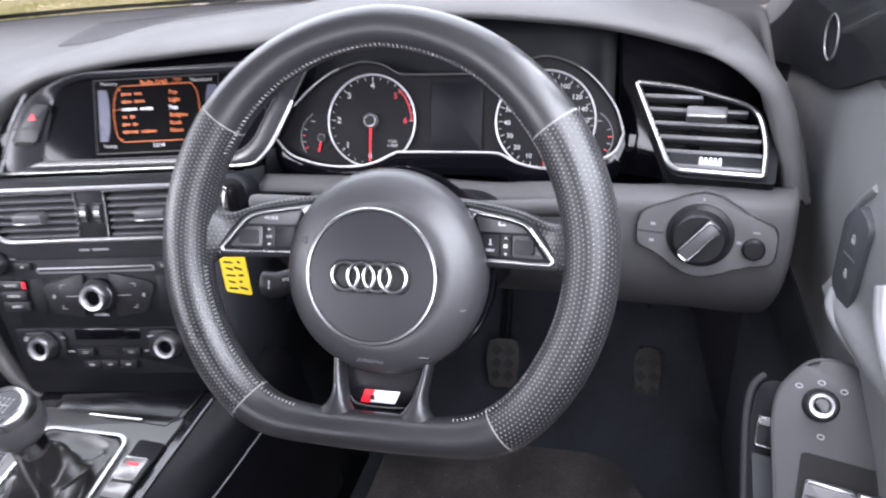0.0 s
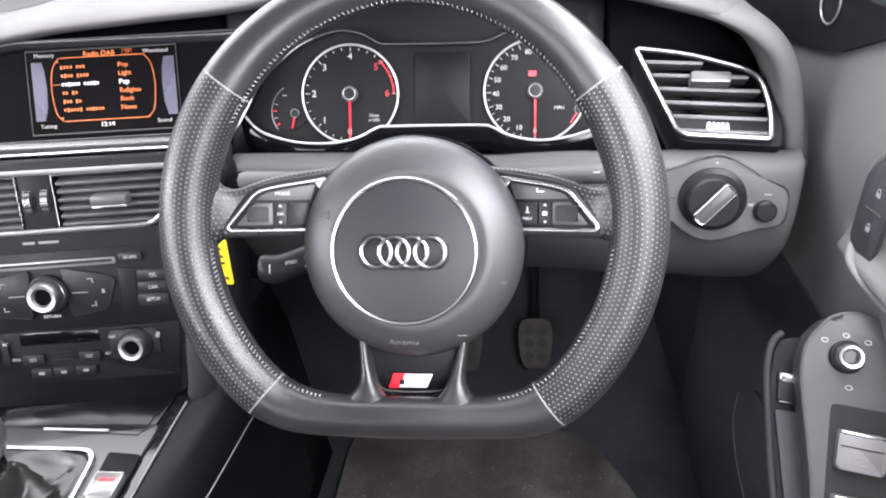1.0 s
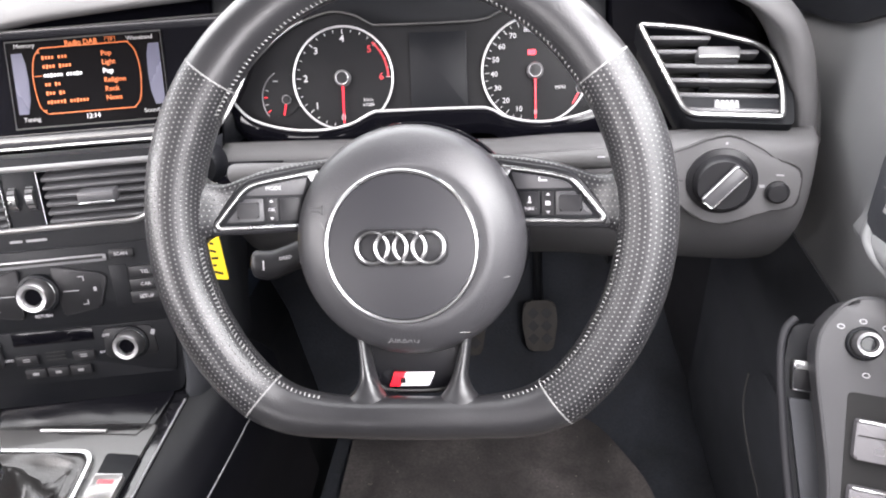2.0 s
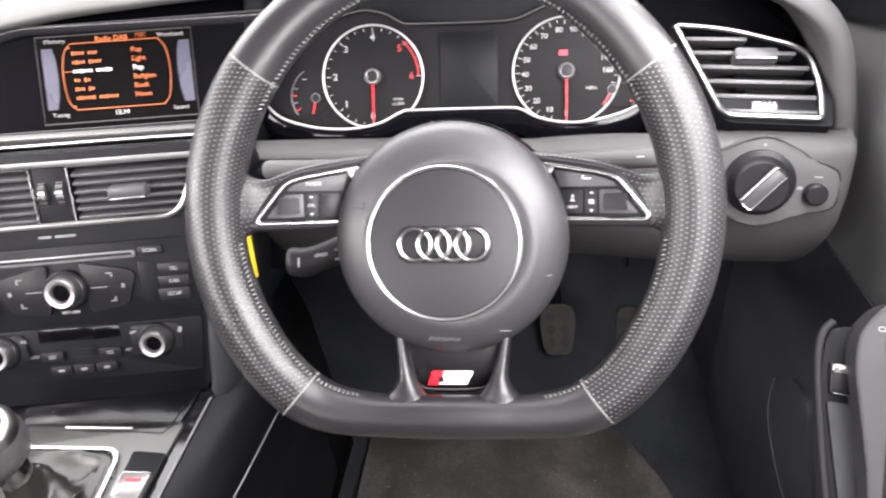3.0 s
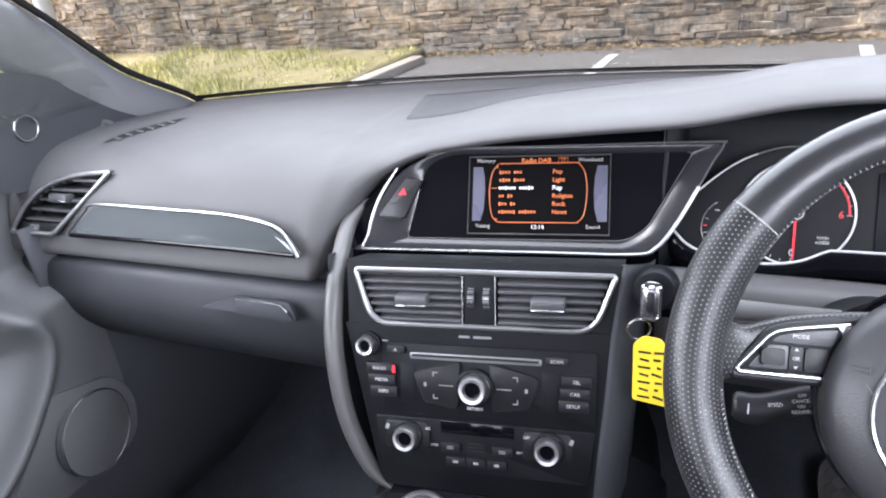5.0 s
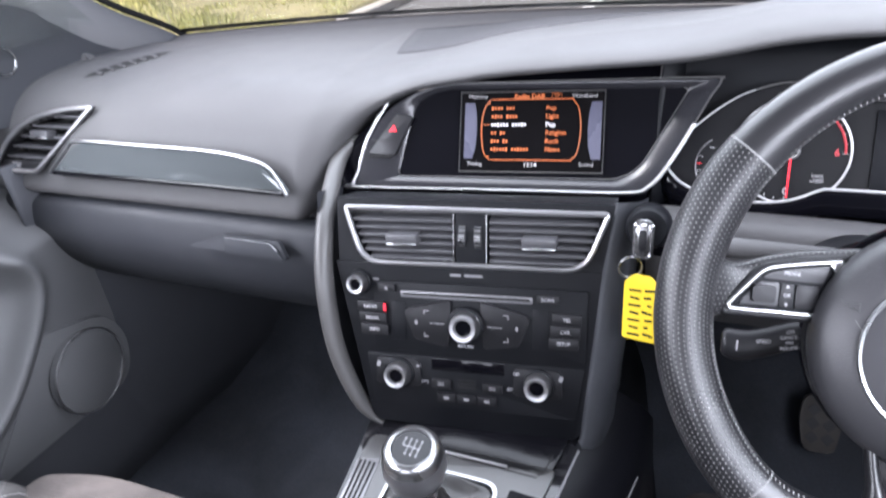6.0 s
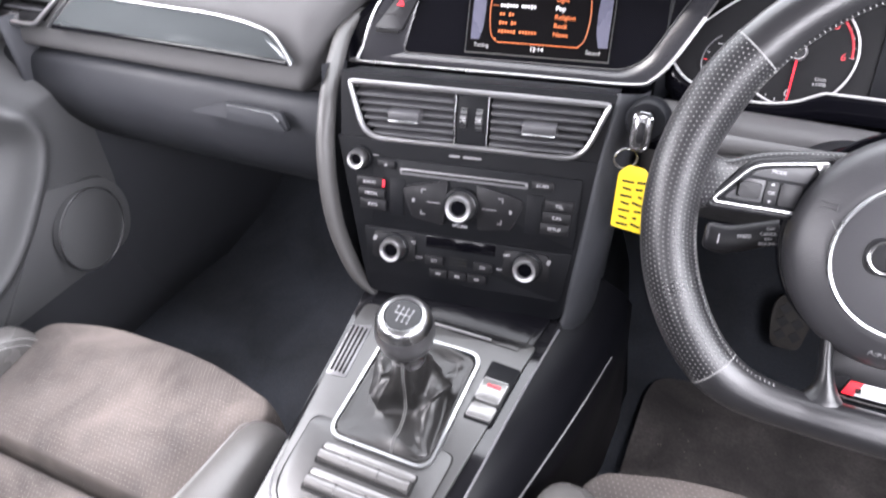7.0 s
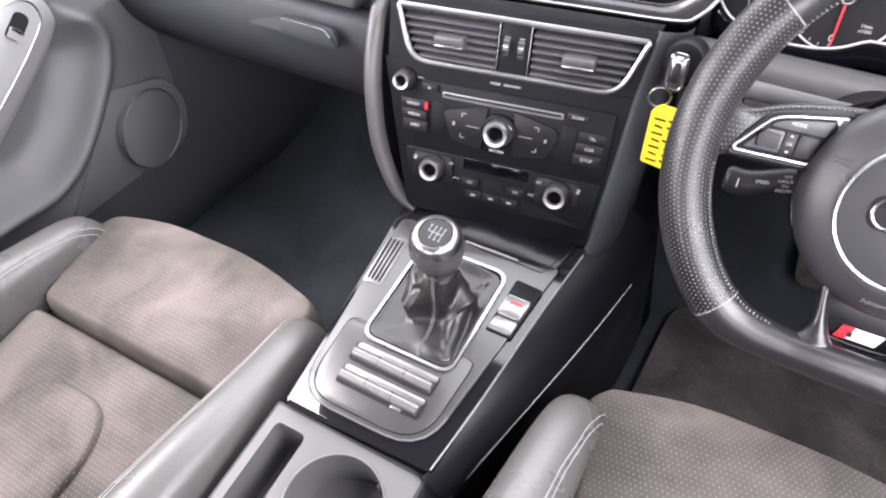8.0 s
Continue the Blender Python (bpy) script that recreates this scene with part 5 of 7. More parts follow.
# ---------------------------------------------------------------- centre stack
STACK = face_pose(0.003, 0.184, 0.795, 19, 8)
stack = thing("centre_stack", STACK, "black centre stack flanked by silver-grey rails", "centre stack")
part("facia", plate(fillet([(-0.116, -0.132), (0.118, -0.132), (0.137, 0.053), (0.137, 0.05401), (-0.156, 0.05401), (-0.156, 0.053)], [0.012, 0.012, 0.001, 0.001, 0.001, 0.001]), -0.10, -0.001, 0.002), M_MATT, stack)
part("vent_surround", hollow([(x * 1.0, y) for x, y in [(-0.152, 0.0545), (0.137, 0.0545), (0.149, 0.124), (-0.152, 0.126)]], [(-0.118, 0.0575), (0.116, 0.0575), (0.139, 0.113), (-0.137, 0.115)], -0.06, -0.001), M_MATT, stack)
sec = []
for x, y, w, d in spline([(0.170, 0.190, 0.0105, -0.096), (0.184, 0.165, 0.013, -0.068), (0.180, 0.125, 0.013, -0.026), (0.174, 0.085, 0.013, 0.006), (0.172, 0.03, 0.0135, 0.016), (0.163, -0.04, 0.0135, 0.016), (0.147, -0.09, 0.013, 0.012), (0.128, -0.125, 0.012, 0.006), (0.108, -0.142, 0.009, -0.004)], 4):
    sec.append([(-x + 0.0025 + 0.78 * w * math.cos(q), y, d - 0.012 + 0.012 * math.sin(q)) for q in (2 * math.pi * j / 16 for j in range(16))])
part("rail", loft(sec, closed=True, cap=True), M_RAIL, stack, "curved silver-grey side rail")
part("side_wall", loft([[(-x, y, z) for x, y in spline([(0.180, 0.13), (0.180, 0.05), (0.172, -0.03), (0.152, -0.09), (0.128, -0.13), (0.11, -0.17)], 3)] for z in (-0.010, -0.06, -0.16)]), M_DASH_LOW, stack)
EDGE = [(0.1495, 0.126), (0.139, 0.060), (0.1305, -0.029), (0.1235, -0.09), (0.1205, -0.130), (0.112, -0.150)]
# Shade on the stack's side is put into its darker colour.
part("flank", loft([[(x + o, y, z) for x, y in spline(EDGE, 3)] for o, z in ((-0.003, -0.004), (0.0, 0.0), (0.004, 0.001), (0.016, -0.004), (0.024, -0.016), (0.030, -0.05), (0.034, -0.16))]), M_DASH_LOW, stack, "grey side of the centre stack, darkened for shade", angle=80)
radio = thing("radio_unit", STACK, "black car radio with CD slot, knobs and buttons", "radio")
part("front", plate(fillet([(-0.112, -0.045), (0.122, -0.045), (0.124, 0.034), (-0.112, 0.034)], 0.003), -0.002, 0.0012, 0.0006), M_MATT, radio)
knob(radio, (-0.128, 0.031, -0.001), 0.0108, "volume_knob")
bar(0.007, 0.0012, (-0.108, 0.036, 0.0016), M_GREYMARK, radio)
bar(0.012, 0.0024, (-0.017, 0.0440, -0.0004), M_GREYMARK, stack), bar(0.020, 0.0024, (0.003, 0.0440, -0.0004), M_GREYMARK, stack)
slot = part("disc_slot", plate(fillet(rect(0.146, 0.007, -0.006, 0.021), 0.002), 0.0, 0.0025, 0.0008), M_ALU, radio, "narrow disc slot")
bar(0.140, 0.0026, (-0.006, 0.0215, 0.0026), M_INK, slot)


def button(owner, x, y, w, h, word="", size=0.0048, mat=None, z=0.0012):
    b = part("button", plate(fillet(rect(w, h), 0.0014), -0.001, 0.0030, 0.0008), mat or M_BUTTON, owner, m=pose(x, y, z))
    if word:
        writing(word, size * 1.08, (0, 0, 0.0032), M_LABEL, b)
    return b


button(radio, -0.095, 0.027, 0.020, 0.0085)
part("triangle", plate([(-0.0022, -0.0018), (0.0022, -0.0018), (0, 0.0018)], 0.0, 0.0006, 0), M_GREYMARK, radio, m=pose(-0.095, 0.0272, 0.0044))
button(radio, 0.083, 0.0235, 0.024, 0.009, "SCAN")
for i, w in enumerate(("RADIO", "MEDIA", "INFO")):
    button(radio, -0.1145 + 0.002 * i, 0.0045 - 0.0130 * i, 0.032, 0.0122, w)
for i, w in enumerate(("TEL", "CAR", "SETUP")):
    button(radio, 0.1030 - 0.0015 * i, 0.0030 - 0.0130 * i, 0.031, 0.0122, w)
bar(0.0030, 0.0085, (-0.0975, 0.0045, 0.0042), M_REDLIT, radio, "lit_lamp")
for s in (-1, 1):
    part("key_wing", plate(fillet([(s * 0.016 - 0.005, 0.017), (s * 0.064 - 0.005, 0.006), (s * 0.070 - 0.005, 0.001), (s * 0.058 - 0.005, -0.030), (s * 0.020 - 0.005, -0.036)][::-s], 0.004), 0.0, 0.0045, 0.0016), M_BUTTON, radio, "large selector key")
    bar(0.016, 0.0008, (s * 0.032 - 0.005, -0.010, 0.0048), M_GREYMARK, radio)
    for y in (0.004, -0.025):
        bar(0.005, 0.0009, (s * 0.044 - 0.005, y, 0.0048), M_GREYMARK, radio)
        bar(0.0009, 0.005, (s * 0.0465 - 0.005, y + (-0.002 if y > 0 else 0.002), 0.0048), M_GREYMARK, radio)
    bar(0.0028, 0.0042, (s * 0.056 - 0.005, -0.010, 0.0048), M_GREYMARK, radio)
    part("dark_window", plate(rect(0.017, 0.044, s * 0.079 - 0.003, -0.010), 0.0, 0.0018, 0.0004), M_MATT, radio)
knob(radio, (-0.005, -0.010, 0.003), 0.0158, "selector_knob")
writing("RETURN", 0.0046, (-0.005, -0.0335, 0.0048), M_LABEL, radio)

climate = thing("climate_panel", STACK, "black heating control panel with two knobs", "climate panel")
part("front", plate(fillet([(-0.122, -0.050), (0.122, -0.050), (0.114, -0.108), (-0.114, -0.108)], 0.004), -0.002, 0.0008, 0.0006), M_MATT, climate)
part("screen", plate(rect(0.082, 0.014, -0.004, -0.058), 0.0, 0.0014, 0.0004), M_GLOSS, climate, "dark climate screen")
for s, w1, w2 in ((-1, "AC", "AUTO"), (1, "OFF", "AUTO")):
    x = s * 0.0785 - 0.0045
    part("knob_plinth", plate(fillet([(x - 0.028, -0.086), (x + 0.026, -0.086), (x + 0.024, -0.054), (x - 0.026, -0.054)], 0.006), 0.0, 0.0030, 0.0012), M_BUTTON, climate)
    knob(climate, (x, -0.071, 0.002), 0.0140)
    writing(w1, 0.0044, (x - s * 0.0235, -0.061, 0.0034), M_LABEL, climate)
    writing(w2, 0.0040, (x - s * 0.0290, -0.0795, 0.0014), M_LABEL, climate)
    bar(0.0040, 0.0060, (x + s * 0.024, -0.062, 0.0034), M_GREYMARK, climate, turn=-20)
for i in range(3):
    bar(0.020, 0.0014, (-0.005, -0.0745 - 0.004 * i, 0.0014), M_INK, climate, "slot")
for x in (-0.034, 0.024):
    b = button(climate, x, -0.080, 0.022, 0.010, z=0.0006)
    bar(0.007, 0.0008, (0, -0.001, 0.0033), M_GREYMARK, b), bar(0.007, 0.0008, (0, 0.0012, 0.0033), M_GREYMARK, b)
for x in (-0.028, -0.005, 0.018):
    b = button(climate, x, -0.0955, 0.0215, 0.010, z=0.0006)
    bar(0.0058, 0.0026, (0, 0, 0.0033), M_GREYMARK, b)

# ---------------------------------------------------------------- light switch panel
lsw = thing("light_switch", face_pose(0.655, 0.199, 0.884, 12, -10), "rotary light switch on a grey shaped plate", "light switch")
lout = spline([(-0.055, -0.004), (-0.052, 0.016), (-0.030, 0.027), (0.0, 0.039), (0.026, 0.030), (0.040, 0.021), (0.060, 0.013), (0.063, -0.004), (0.060, -0.020), (0.036, -0.026), (0.010, -0.039), (-0.018, -0.035), (-0.034, -0.022), (-0.052, -0.016)], 4, True)
part("plate", plate(lout, -0.012, 0.002, 0.0015), M_KNEE, lsw)
part("plate_edge", tube([(x, y, 0.001) for x, y in lout], 0.0011, True, 6), M_INK, lsw)
lk = part("rotary_knob", lathe([(0.029, 0.0), (0.029, 0.004), (0.0245, 0.006), (0.0235, 0.009), (0.0225, 0.0155), (0.021, 0.017), (0, 0.017)], 36), M_BUTTON, lsw, "dark rotary knob", m=pose(0, 0, 0.001))
part("grip_bar", plate(fillet(rect(0.041, 0.0125), 0.003), 0.016, 0.024, 0.002), M_SLAT, lk, m=pose(0, 0, 0, 0, 0, 52))
part("grip_edge", tube([(x, y, 0.0235) for x, y in fillet(rect(0.040, 0.0115), 0.003)], 0.0009, True, 5), M_CHROME, lk, m=pose(0, 0, 0, 0, 0, 52))
part("dimmer", lathe([(0.0095, 0.0), (0.0095, 0.005), (0.0075, 0.007), (0, 0.0072)], 24), M_BUTTON, lsw, "small round dimmer", m=pose(0.0455, -0.007, 0.002))
for x, y, w, h in ((-0.0415, 0.006, 0.0042, 0.0026), (-0.0415, -0.010, 0.0042, 0.0026), (0.033, -0.003, 0.0042, 0.0026), (0.046, 0.0075, 0.006, 0.0012), (0.0, 0.033, 0.002, 0.002)):
    bar(w, h, (x, y, 0.0025), M_GREYMARK, lsw)
bar(0.022, 0.0008, (-0.043, -0.002, 0.0022), M_INK, lsw)

# ---------------------------------------------------------------- centre console
CONS = pose(0, 0, 0.649, 7)
console = thing("centre_console", CONS, "black and dark metal centre console between the seats", "centre console")
co = fillet([(-0.086, -0.166), (0.096, -0.162), (0.116, 0.05), (0.130, 0.165), (-0.118, 0.165), (-0.104, 0.05)], [0.004, 0.004, 0.05, 0.01, 0.01, 0.05])
part("gloss_frame", plate(co, -0.05, -0.001, 0.003), M_FRAME, console, "gloss black console frame")
ins = fillet([(-0.080, -0.153), (0.078, -0.150), (0.108, 0.09), (0.112, 0.118), (-0.100, 0.110), (-0.100, 0.07)], [0.045, 0.045, 0.02, 0.008, 0.008, 0.03])
part("trim_plate", plate(ins, -0.004, 0.0025, 0.0015), M_TRIM, console, "dark satin metal trim plate")
part("trim_edge", tube([(x, y, 0.0020) for x, y in ins if y < 0.0], 0.0012, False, 6), M_ALU, console)
# Pale tube stands in for the highlight on the gloss frame's chamfer.
part("frame_edge", tube([(x - 0.0015, y, -0.0016) for x, y in spline([(0.0955, -0.160), (0.106, -0.07), (0.116, 0.04), (0.124, 0.11), (0.129, 0.150)], 6)], 0.0013, False, 8), M_ALU, console, "pale tube imitating a highlight along the frame")
part("lower_dish", plate(fillet([(-0.074, -0.147), (0.072, -0.144), (0.080, -0.035), (-0.078, -0.045)], [0.04, 0.04, 0.012, 0.012]), -0.002, 0.0034, 0.0012), M_TRIM, console)
dish = fillet([(-0.0745, -0.1475), (0.0725, -0.1445), (0.0805, -0.035), (-0.0785, -0.045)], [0.04, 0.04, 0.012, 0.012])
part("dish_groove", tube([(x, y, 0.0026) for x, y in dish], 0.0008, True, 5), M_INK, console)
part("shut_line", tube([(x, y, 0.0029) for x, y in ((0.012, 0.104), (0.066, 0.104), (0.094, 0.103), (0.100, 0.112), (0.104, 0.135))], 0.0006, False, 5), M_INK, console)
part("bright_lip", tube([(-0.008, 0.107, 0.004), (0.062, 0.107, 0.004)], 0.0018, False, 8), M_BRIGHT, console, "bright ashtray lip")
part("ashtray_lid", plate(fillet([(-0.060, 0.108), (0.106, 0.108), (0.116, 0.160), (-0.070, 0.160)], 0.008), -0.003, 0.0025, 0.001), M_LID, console, "gloss black lid")
slot = part("slotted_vent", plate(fillet([(-0.0945, 0.003), (-0.070, 0.006), (-0.076, 0.080), (-0.100, 0.073)], 0.002), 0.0, 0.0036, 0.0006), M_ALU, console, "small slotted grille")
for i in range(4):
    k = i / 3
    part("slat", tube([(-0.0905 + 0.0155 * k, 0.009, 0.0038), (-0.0965 + 0.0170 * k, 0.073, 0.0038)], 0.0013, False, 6), M_INK, slot)
pb = part("parking_brake_switch", plate(fillet([(0.070, 0.006), (0.1005, 0.006), (0.107, 0.080), (0.073, 0.082)], 0.003), 0.0, 0.0034, 0.0004), M_MATT, console, "parking brake switch in a dark well")
part("rocker", plate(fillet([(0.0735, 0.028), (0.1005, 0.028), (0.1030, 0.056), (0.0745, 0.056)], 0.003), 0.002, 0.0095, 0.0026), M_SWITCH, pb, "silver rocker")
part("rocker_mark", block(0.015, 0.0034, 0.0006, 0), M_RED, pb, m=pose(0.089, 0.0475, 0.0098))
part("rocker_edge", block(0.027, 0.0022, 0.003, 0.0008), M_CHROME, pb, m=pose(0.0888, 0.0555, 0.0082))
part("button", plate(fillet([(0.0715, 0.0085), (0.099, 0.0085), (0.1005, 0.026), (0.0735, 0.026)], 0.002), 0.002, 0.0065, 0.0018), M_SWITCH, pb)
for y, x0, x1 in ((-0.0835, -0.0470, 0.0535), (-0.1125, -0.0450, 0.0535)):
    sb = part("switch_bar", plate(fillet(rect(x1 - x0 + 0.006, 0.0250, (x0 + x1) / 2, y + 0.002), 0.004), 0.001, 0.0042, 0.0006), M_INK, console, "dark recess of a switch row")
    part("bar_back", plate(fillet(rect(x1 - x0 + 0.002, 0.0070, (x0 + x1) / 2, y + 0.0098), 0.002), 0.003, 0.0058, 0.0014), M_SWITCH, sb)
    w = (x1 - x0) / 3
    for i in range(3):
        ends = [(q, 0.0066 * math.cos(q), 0.0052 + 0.0062 * math.sin(q)) for q in (math.pi * j / 12 for j in range(13))]
        cap = loft([[(x, dy, dz) for _, dy, dz in ends] + [(x, -0.0066, 0.001), (x, 0.0066, 0.001)] for x in (-w / 2 + 0.00025, w / 2 - 0.00025)], closed=True, cap=True)
        part("switch_button", cap, M_SWITCH, sb, "blank rounded switch button", m=pose(x0 + w * (i + 0.5), y - 0.0005, 0.0))
part("switch_foot", block(0.013, 0.004, 0.004, 0.001), M_SWITCH, console, m=pose(0.030, -0.1215, 0.0035))
# cup holder and tray behind
low_m = CONS @ pose(0.005, -0.27, -0.012)
tray = thing("cup_holder", low_m, "grey plastic cup holder and storage tray", "cup holder")


CUP = (0.0165, 0.0370, 0.0520)


def panel_with_holes():
    """The lower panel with an oblong tray and a round cup well let into it."""
    bm = bmesh.new()
    W, H = 0.10, 0.106
    right = 0.084
    holes = [fillet(rect(0.039, 0.172, -0.0695, -0.002), 0.008, 6), [(CUP[0] + CUP[2] * math.cos(q), CUP[1] + CUP[2] * math.sin(q)) for q in (2 * math.pi * j / 48 for j in range(48))]]
    edges = []
    for loop in [fillet([(-W, -H - 0.005), (right, -H - 0.005), (right, H - 0.005), (-W, H - 0.005)], 0.004)] + holes:
        vs = [bm.verts.new((x, y, 0.0)) for x, y in loop]
        edges += [bm.edges.new((vs[i], vs[(i + 1) % len(vs)])) for i in range(len(vs))]
        if loop in holes:
            lowv = [bm.verts.new((x * 0.98 + 0.02 * loop[0][0], y, -0.065)) for x, y in loop]
            for i in range(len(vs)):
                bm.faces.new((vs[i], vs[(i + 1) % len(vs)], lowv[(i + 1) % len(vs)], lowv[i]))
            bm.faces.new(lowv)
    bmesh.ops.triangle_fill(bm, use_beauty=True, edges=edges)
    return bm


part("panel", panel_with_holes(), M_TRAY, tray, "satin grey panel with two wells")
part("skirt", hollow(fillet(rect(0.190, 0.218, -0.008, -0.005), 0.004), fillet(rect(0.183, 0.211, -0.008, -0.005), 0.004), -0.10, -0.001), M_DASH_LOW, tray)
part("cup_spring", block(0.010, 0.006, 0.030, 0.002), M_BUTTON, tray, m=pose(CUP[0] + 0.030, CUP[1] + 0.040, -0.025, 0, 0, -36))
part("well_rim", tube([(CUP[0] + (CUP[2] + 0.0005) * math.cos(q), CUP[1] + (CUP[2] + 0.0005) * math.sin(q), 0.0003) for q in (2 * math.pi * j / 40 for j in range(40))], 0.0014, True, 6), M_ALU, tray)
# tunnel under the console
tun = part("tunnel_trim", loft([[(s * w + o, y, z) for s, w, z in ((-1, w0 + 0.03, 0.30), (-1, w0 + 0.012, z0 - 0.08), (-1, w0, z0 - 0.01), (-1, w0 - 0.02, z0 - 0.006), (1, w0 - 0.02, z0 - 0.006), (1, w0, z0 - 0.01), (1, w0 + 0.02, z0 - 0.08), (1, w0 + 0.05, 0.30))] for y, w0, z0, o in ((-0.9, 0.100, 0.54, 0.0), (-0.385, 0.100, 0.54, 0.004), (-0.172, 0.100, 0.545, 0.004), (-0.168, 0.088, 0.615, 0.004), (0.05, 0.104, 0.645, 0.006), (0.17, 0.116, 0.655, 0.006), (0.40, 0.14, 0.66, 0.0))]), M_DASH_LOW)
thicken(tun, 0.006)
tagged(tun, "dark plastic side trim of the centre tunnel", "tunnel trim", kind="structure")
part("side_trim", loft([[(x0, y, -0.004), (x0 + (x1 - x0) * 0.4, y, -0.012), (x0 + (x1 - x0) * 0.8, y, -0.028), (x1, y, -0.045), (x1 + 0.002, y, -0.12), (x1 + 0.006, y, -0.30)] for x0, x1, y in ((0.088, 0.112, -0.172), (0.094, 0.118, -0.155), (0.100, 0.128, -0.10), (0.108, 0.152, 0.0), (0.116, 0.170, 0.08), (0.128, 0.186, 0.165), (0.130, 0.190, 0.25))]), M_SIDE, console, "black side trim")
part("edge_piping", tube(spline([(0.113, -0.168, -0.044), (0.129, -0.10, -0.044), (0.153, 0.0, -0.044), (0.171, 0.08, -0.044), (0.187, 0.165, -0.044)], 4), 0.0010, False, 6), M_ALU, console, "thin bright piping")

# gear lever
gear = thing("gear_lever", CONS @ pose(0.004, 0.012, 0.0), "gear lever with chrome-topped ball knob and leather gaiter", "gear lever")
fr0 = fillet(rect(0.117, 0.147, 0.001, -0.002), 0.018, 6)
fr1 = fillet(rect(0.110, 0.140, 0.001, -0.002), 0.016, 6)
part("gaiter_frame", hollow(fr0, fr1, 0.001, 0.0075), M_CHROME, gear, "satin chrome gaiter frame")
def ridge(x):
    """A wave with soft crests and sharp creases, from -1 to 1."""
    return 1 - 2 * abs(math.sin(x / 2)) ** 0.7


rows = []
for h, k in ((0.004, 1.0), (0.0075, 0.985), (0.0085, 0.95), (0.0095, 0.88), (0.012, 0.80), (0.016, 0.71), (0.021, 0.62), (0.027, 0.53), (0.034, 0.455), (0.042, 0.39), (0.051, 0.335), (0.061, 0.29), (0.071, 0.265), (0.080, 0.255)):
    ring = []
    for x, y in spline(fr1, 3, True):
        a = math.atan2(y, x)
        wave = math.sin(math.pi * min(1, (1 - k) * 1.32)) ** 0.8
        turn = 2 * a + 9.0 * k
        fold = 1 + wave * (0.20 * ridge(turn) + 0.13 * ridge(3 * a - 12 * k + 1.0) + 0.05 * ridge(7 * a + 16 * k))
        round_k = min(1, (1 - k) * 1.5)
        rr = (math.hypot(x, y) * (1 - round_k) + 0.060 * round_k) * k * fold
        rr = min(rr, math.hypot(x, y) * 0.985)
        lift = wave * (0.010 * ridge(turn + 0.6) + 0.006 * ridge(3 * a - 12 * k + 1.9) + 0.0025 * ridge(7 * a + 16 * k))
        ring.append((rr * math.cos(a) + 0.006 * (1 - k), rr * math.sin(a) + 0.010 * (1 - k), max(0.003, h + lift)))
    rows.append(ring)
rows = list(zip(*[spline(c, 4) for c in zip(*rows)]))
part("gaiter", loft(rows, closed=True), M_GAITER, gear, "creased black leather gaiter", angle=80)
for dx in (-0.0022, 0.0022):
    n = min(range(len(rows[0])), key=lambda i: abs(rows[0][i][0] - 0.010 - dx) + (9 if rows[0][i][1] > 0 else 0))
    part("gaiter_seam", tube([(r[n][0] + dx * 0.5, r[n][1], r[n][2] + 0.0006) for r in rows[4:-4]], 0.0005, False, 5), M_SEAM, gear, "twin seam of the gaiter")
up = CONS.inverted() @ Vector((0.012, 0.006, 0.778))
tilt = math.degrees(math.atan2(up.y - 0.012 - 0.010, up.z - 0.06))
km = pose(0.006, 0.008, 0.0715, -tilt, 4) @ Matrix.Scale(0.95, 4)
part("collar", lathe([(0.0, -0.012), (0.0185, -0.012), (0.0180, -0.004), (0.0160, 0.000), (0.0145, 0.016), (0.016, 0.022), (0.0, 0.022)], 32), M_STEEL, gear, "metal collar", m=km)
kb = part("knob", lathe([(0.013, 0.008), (0.0225, 0.0125), (0.0285, 0.021), (0.0310, 0.032), (0.0308, 0.041), (0.0288, 0.050), (0.0255, 0.0555), (0.0, 0.0555)], 48), M_KNOB, gear, "ribbed dark silver ball knob", m=km)
part("knob_cap", lathe([(0.0292, 0.0480), (0.0284, 0.0555), (0.0255, 0.0610), (0.0222, 0.0628), (0.0196, 0.0618), (0.0188, 0.0600), (0.0, 0.0598)], 48), M_CHROME, kb, "polished chrome cap ring")
fc = part("shift_plate", lathe([(0.0190, 0.0597), (0.0184, 0.0608), (0.0, 0.0614)], 36), M_GLOSS, kb, "black shift pattern disc")
for x in (-0.0085, -0.003, 0.0025, 0.008):
    part("shift_line", block(0.0008, 0.0120 if x > -0.008 else 0.0062, 0.0004, 0), M_GREYMARK, fc, m=pose(x, 0 if x > -0.008 else 0.0029, 0.0615))
    for y in (0.0080, -0.0080) if x > -0.008 else (0.0080,):
        part("shift_mark", block(0.0018, 0.0022, 0.0004, 0), M_GREYMARK, fc, m=pose(x, y, 0.0613))
part("shift_line", block(0.0170, 0.0010, 0.0004, 0), M_GREYMARK, fc, m=pose(-0.0003, 0, 0.0615))

# ---------------------------------------------------------------- seats


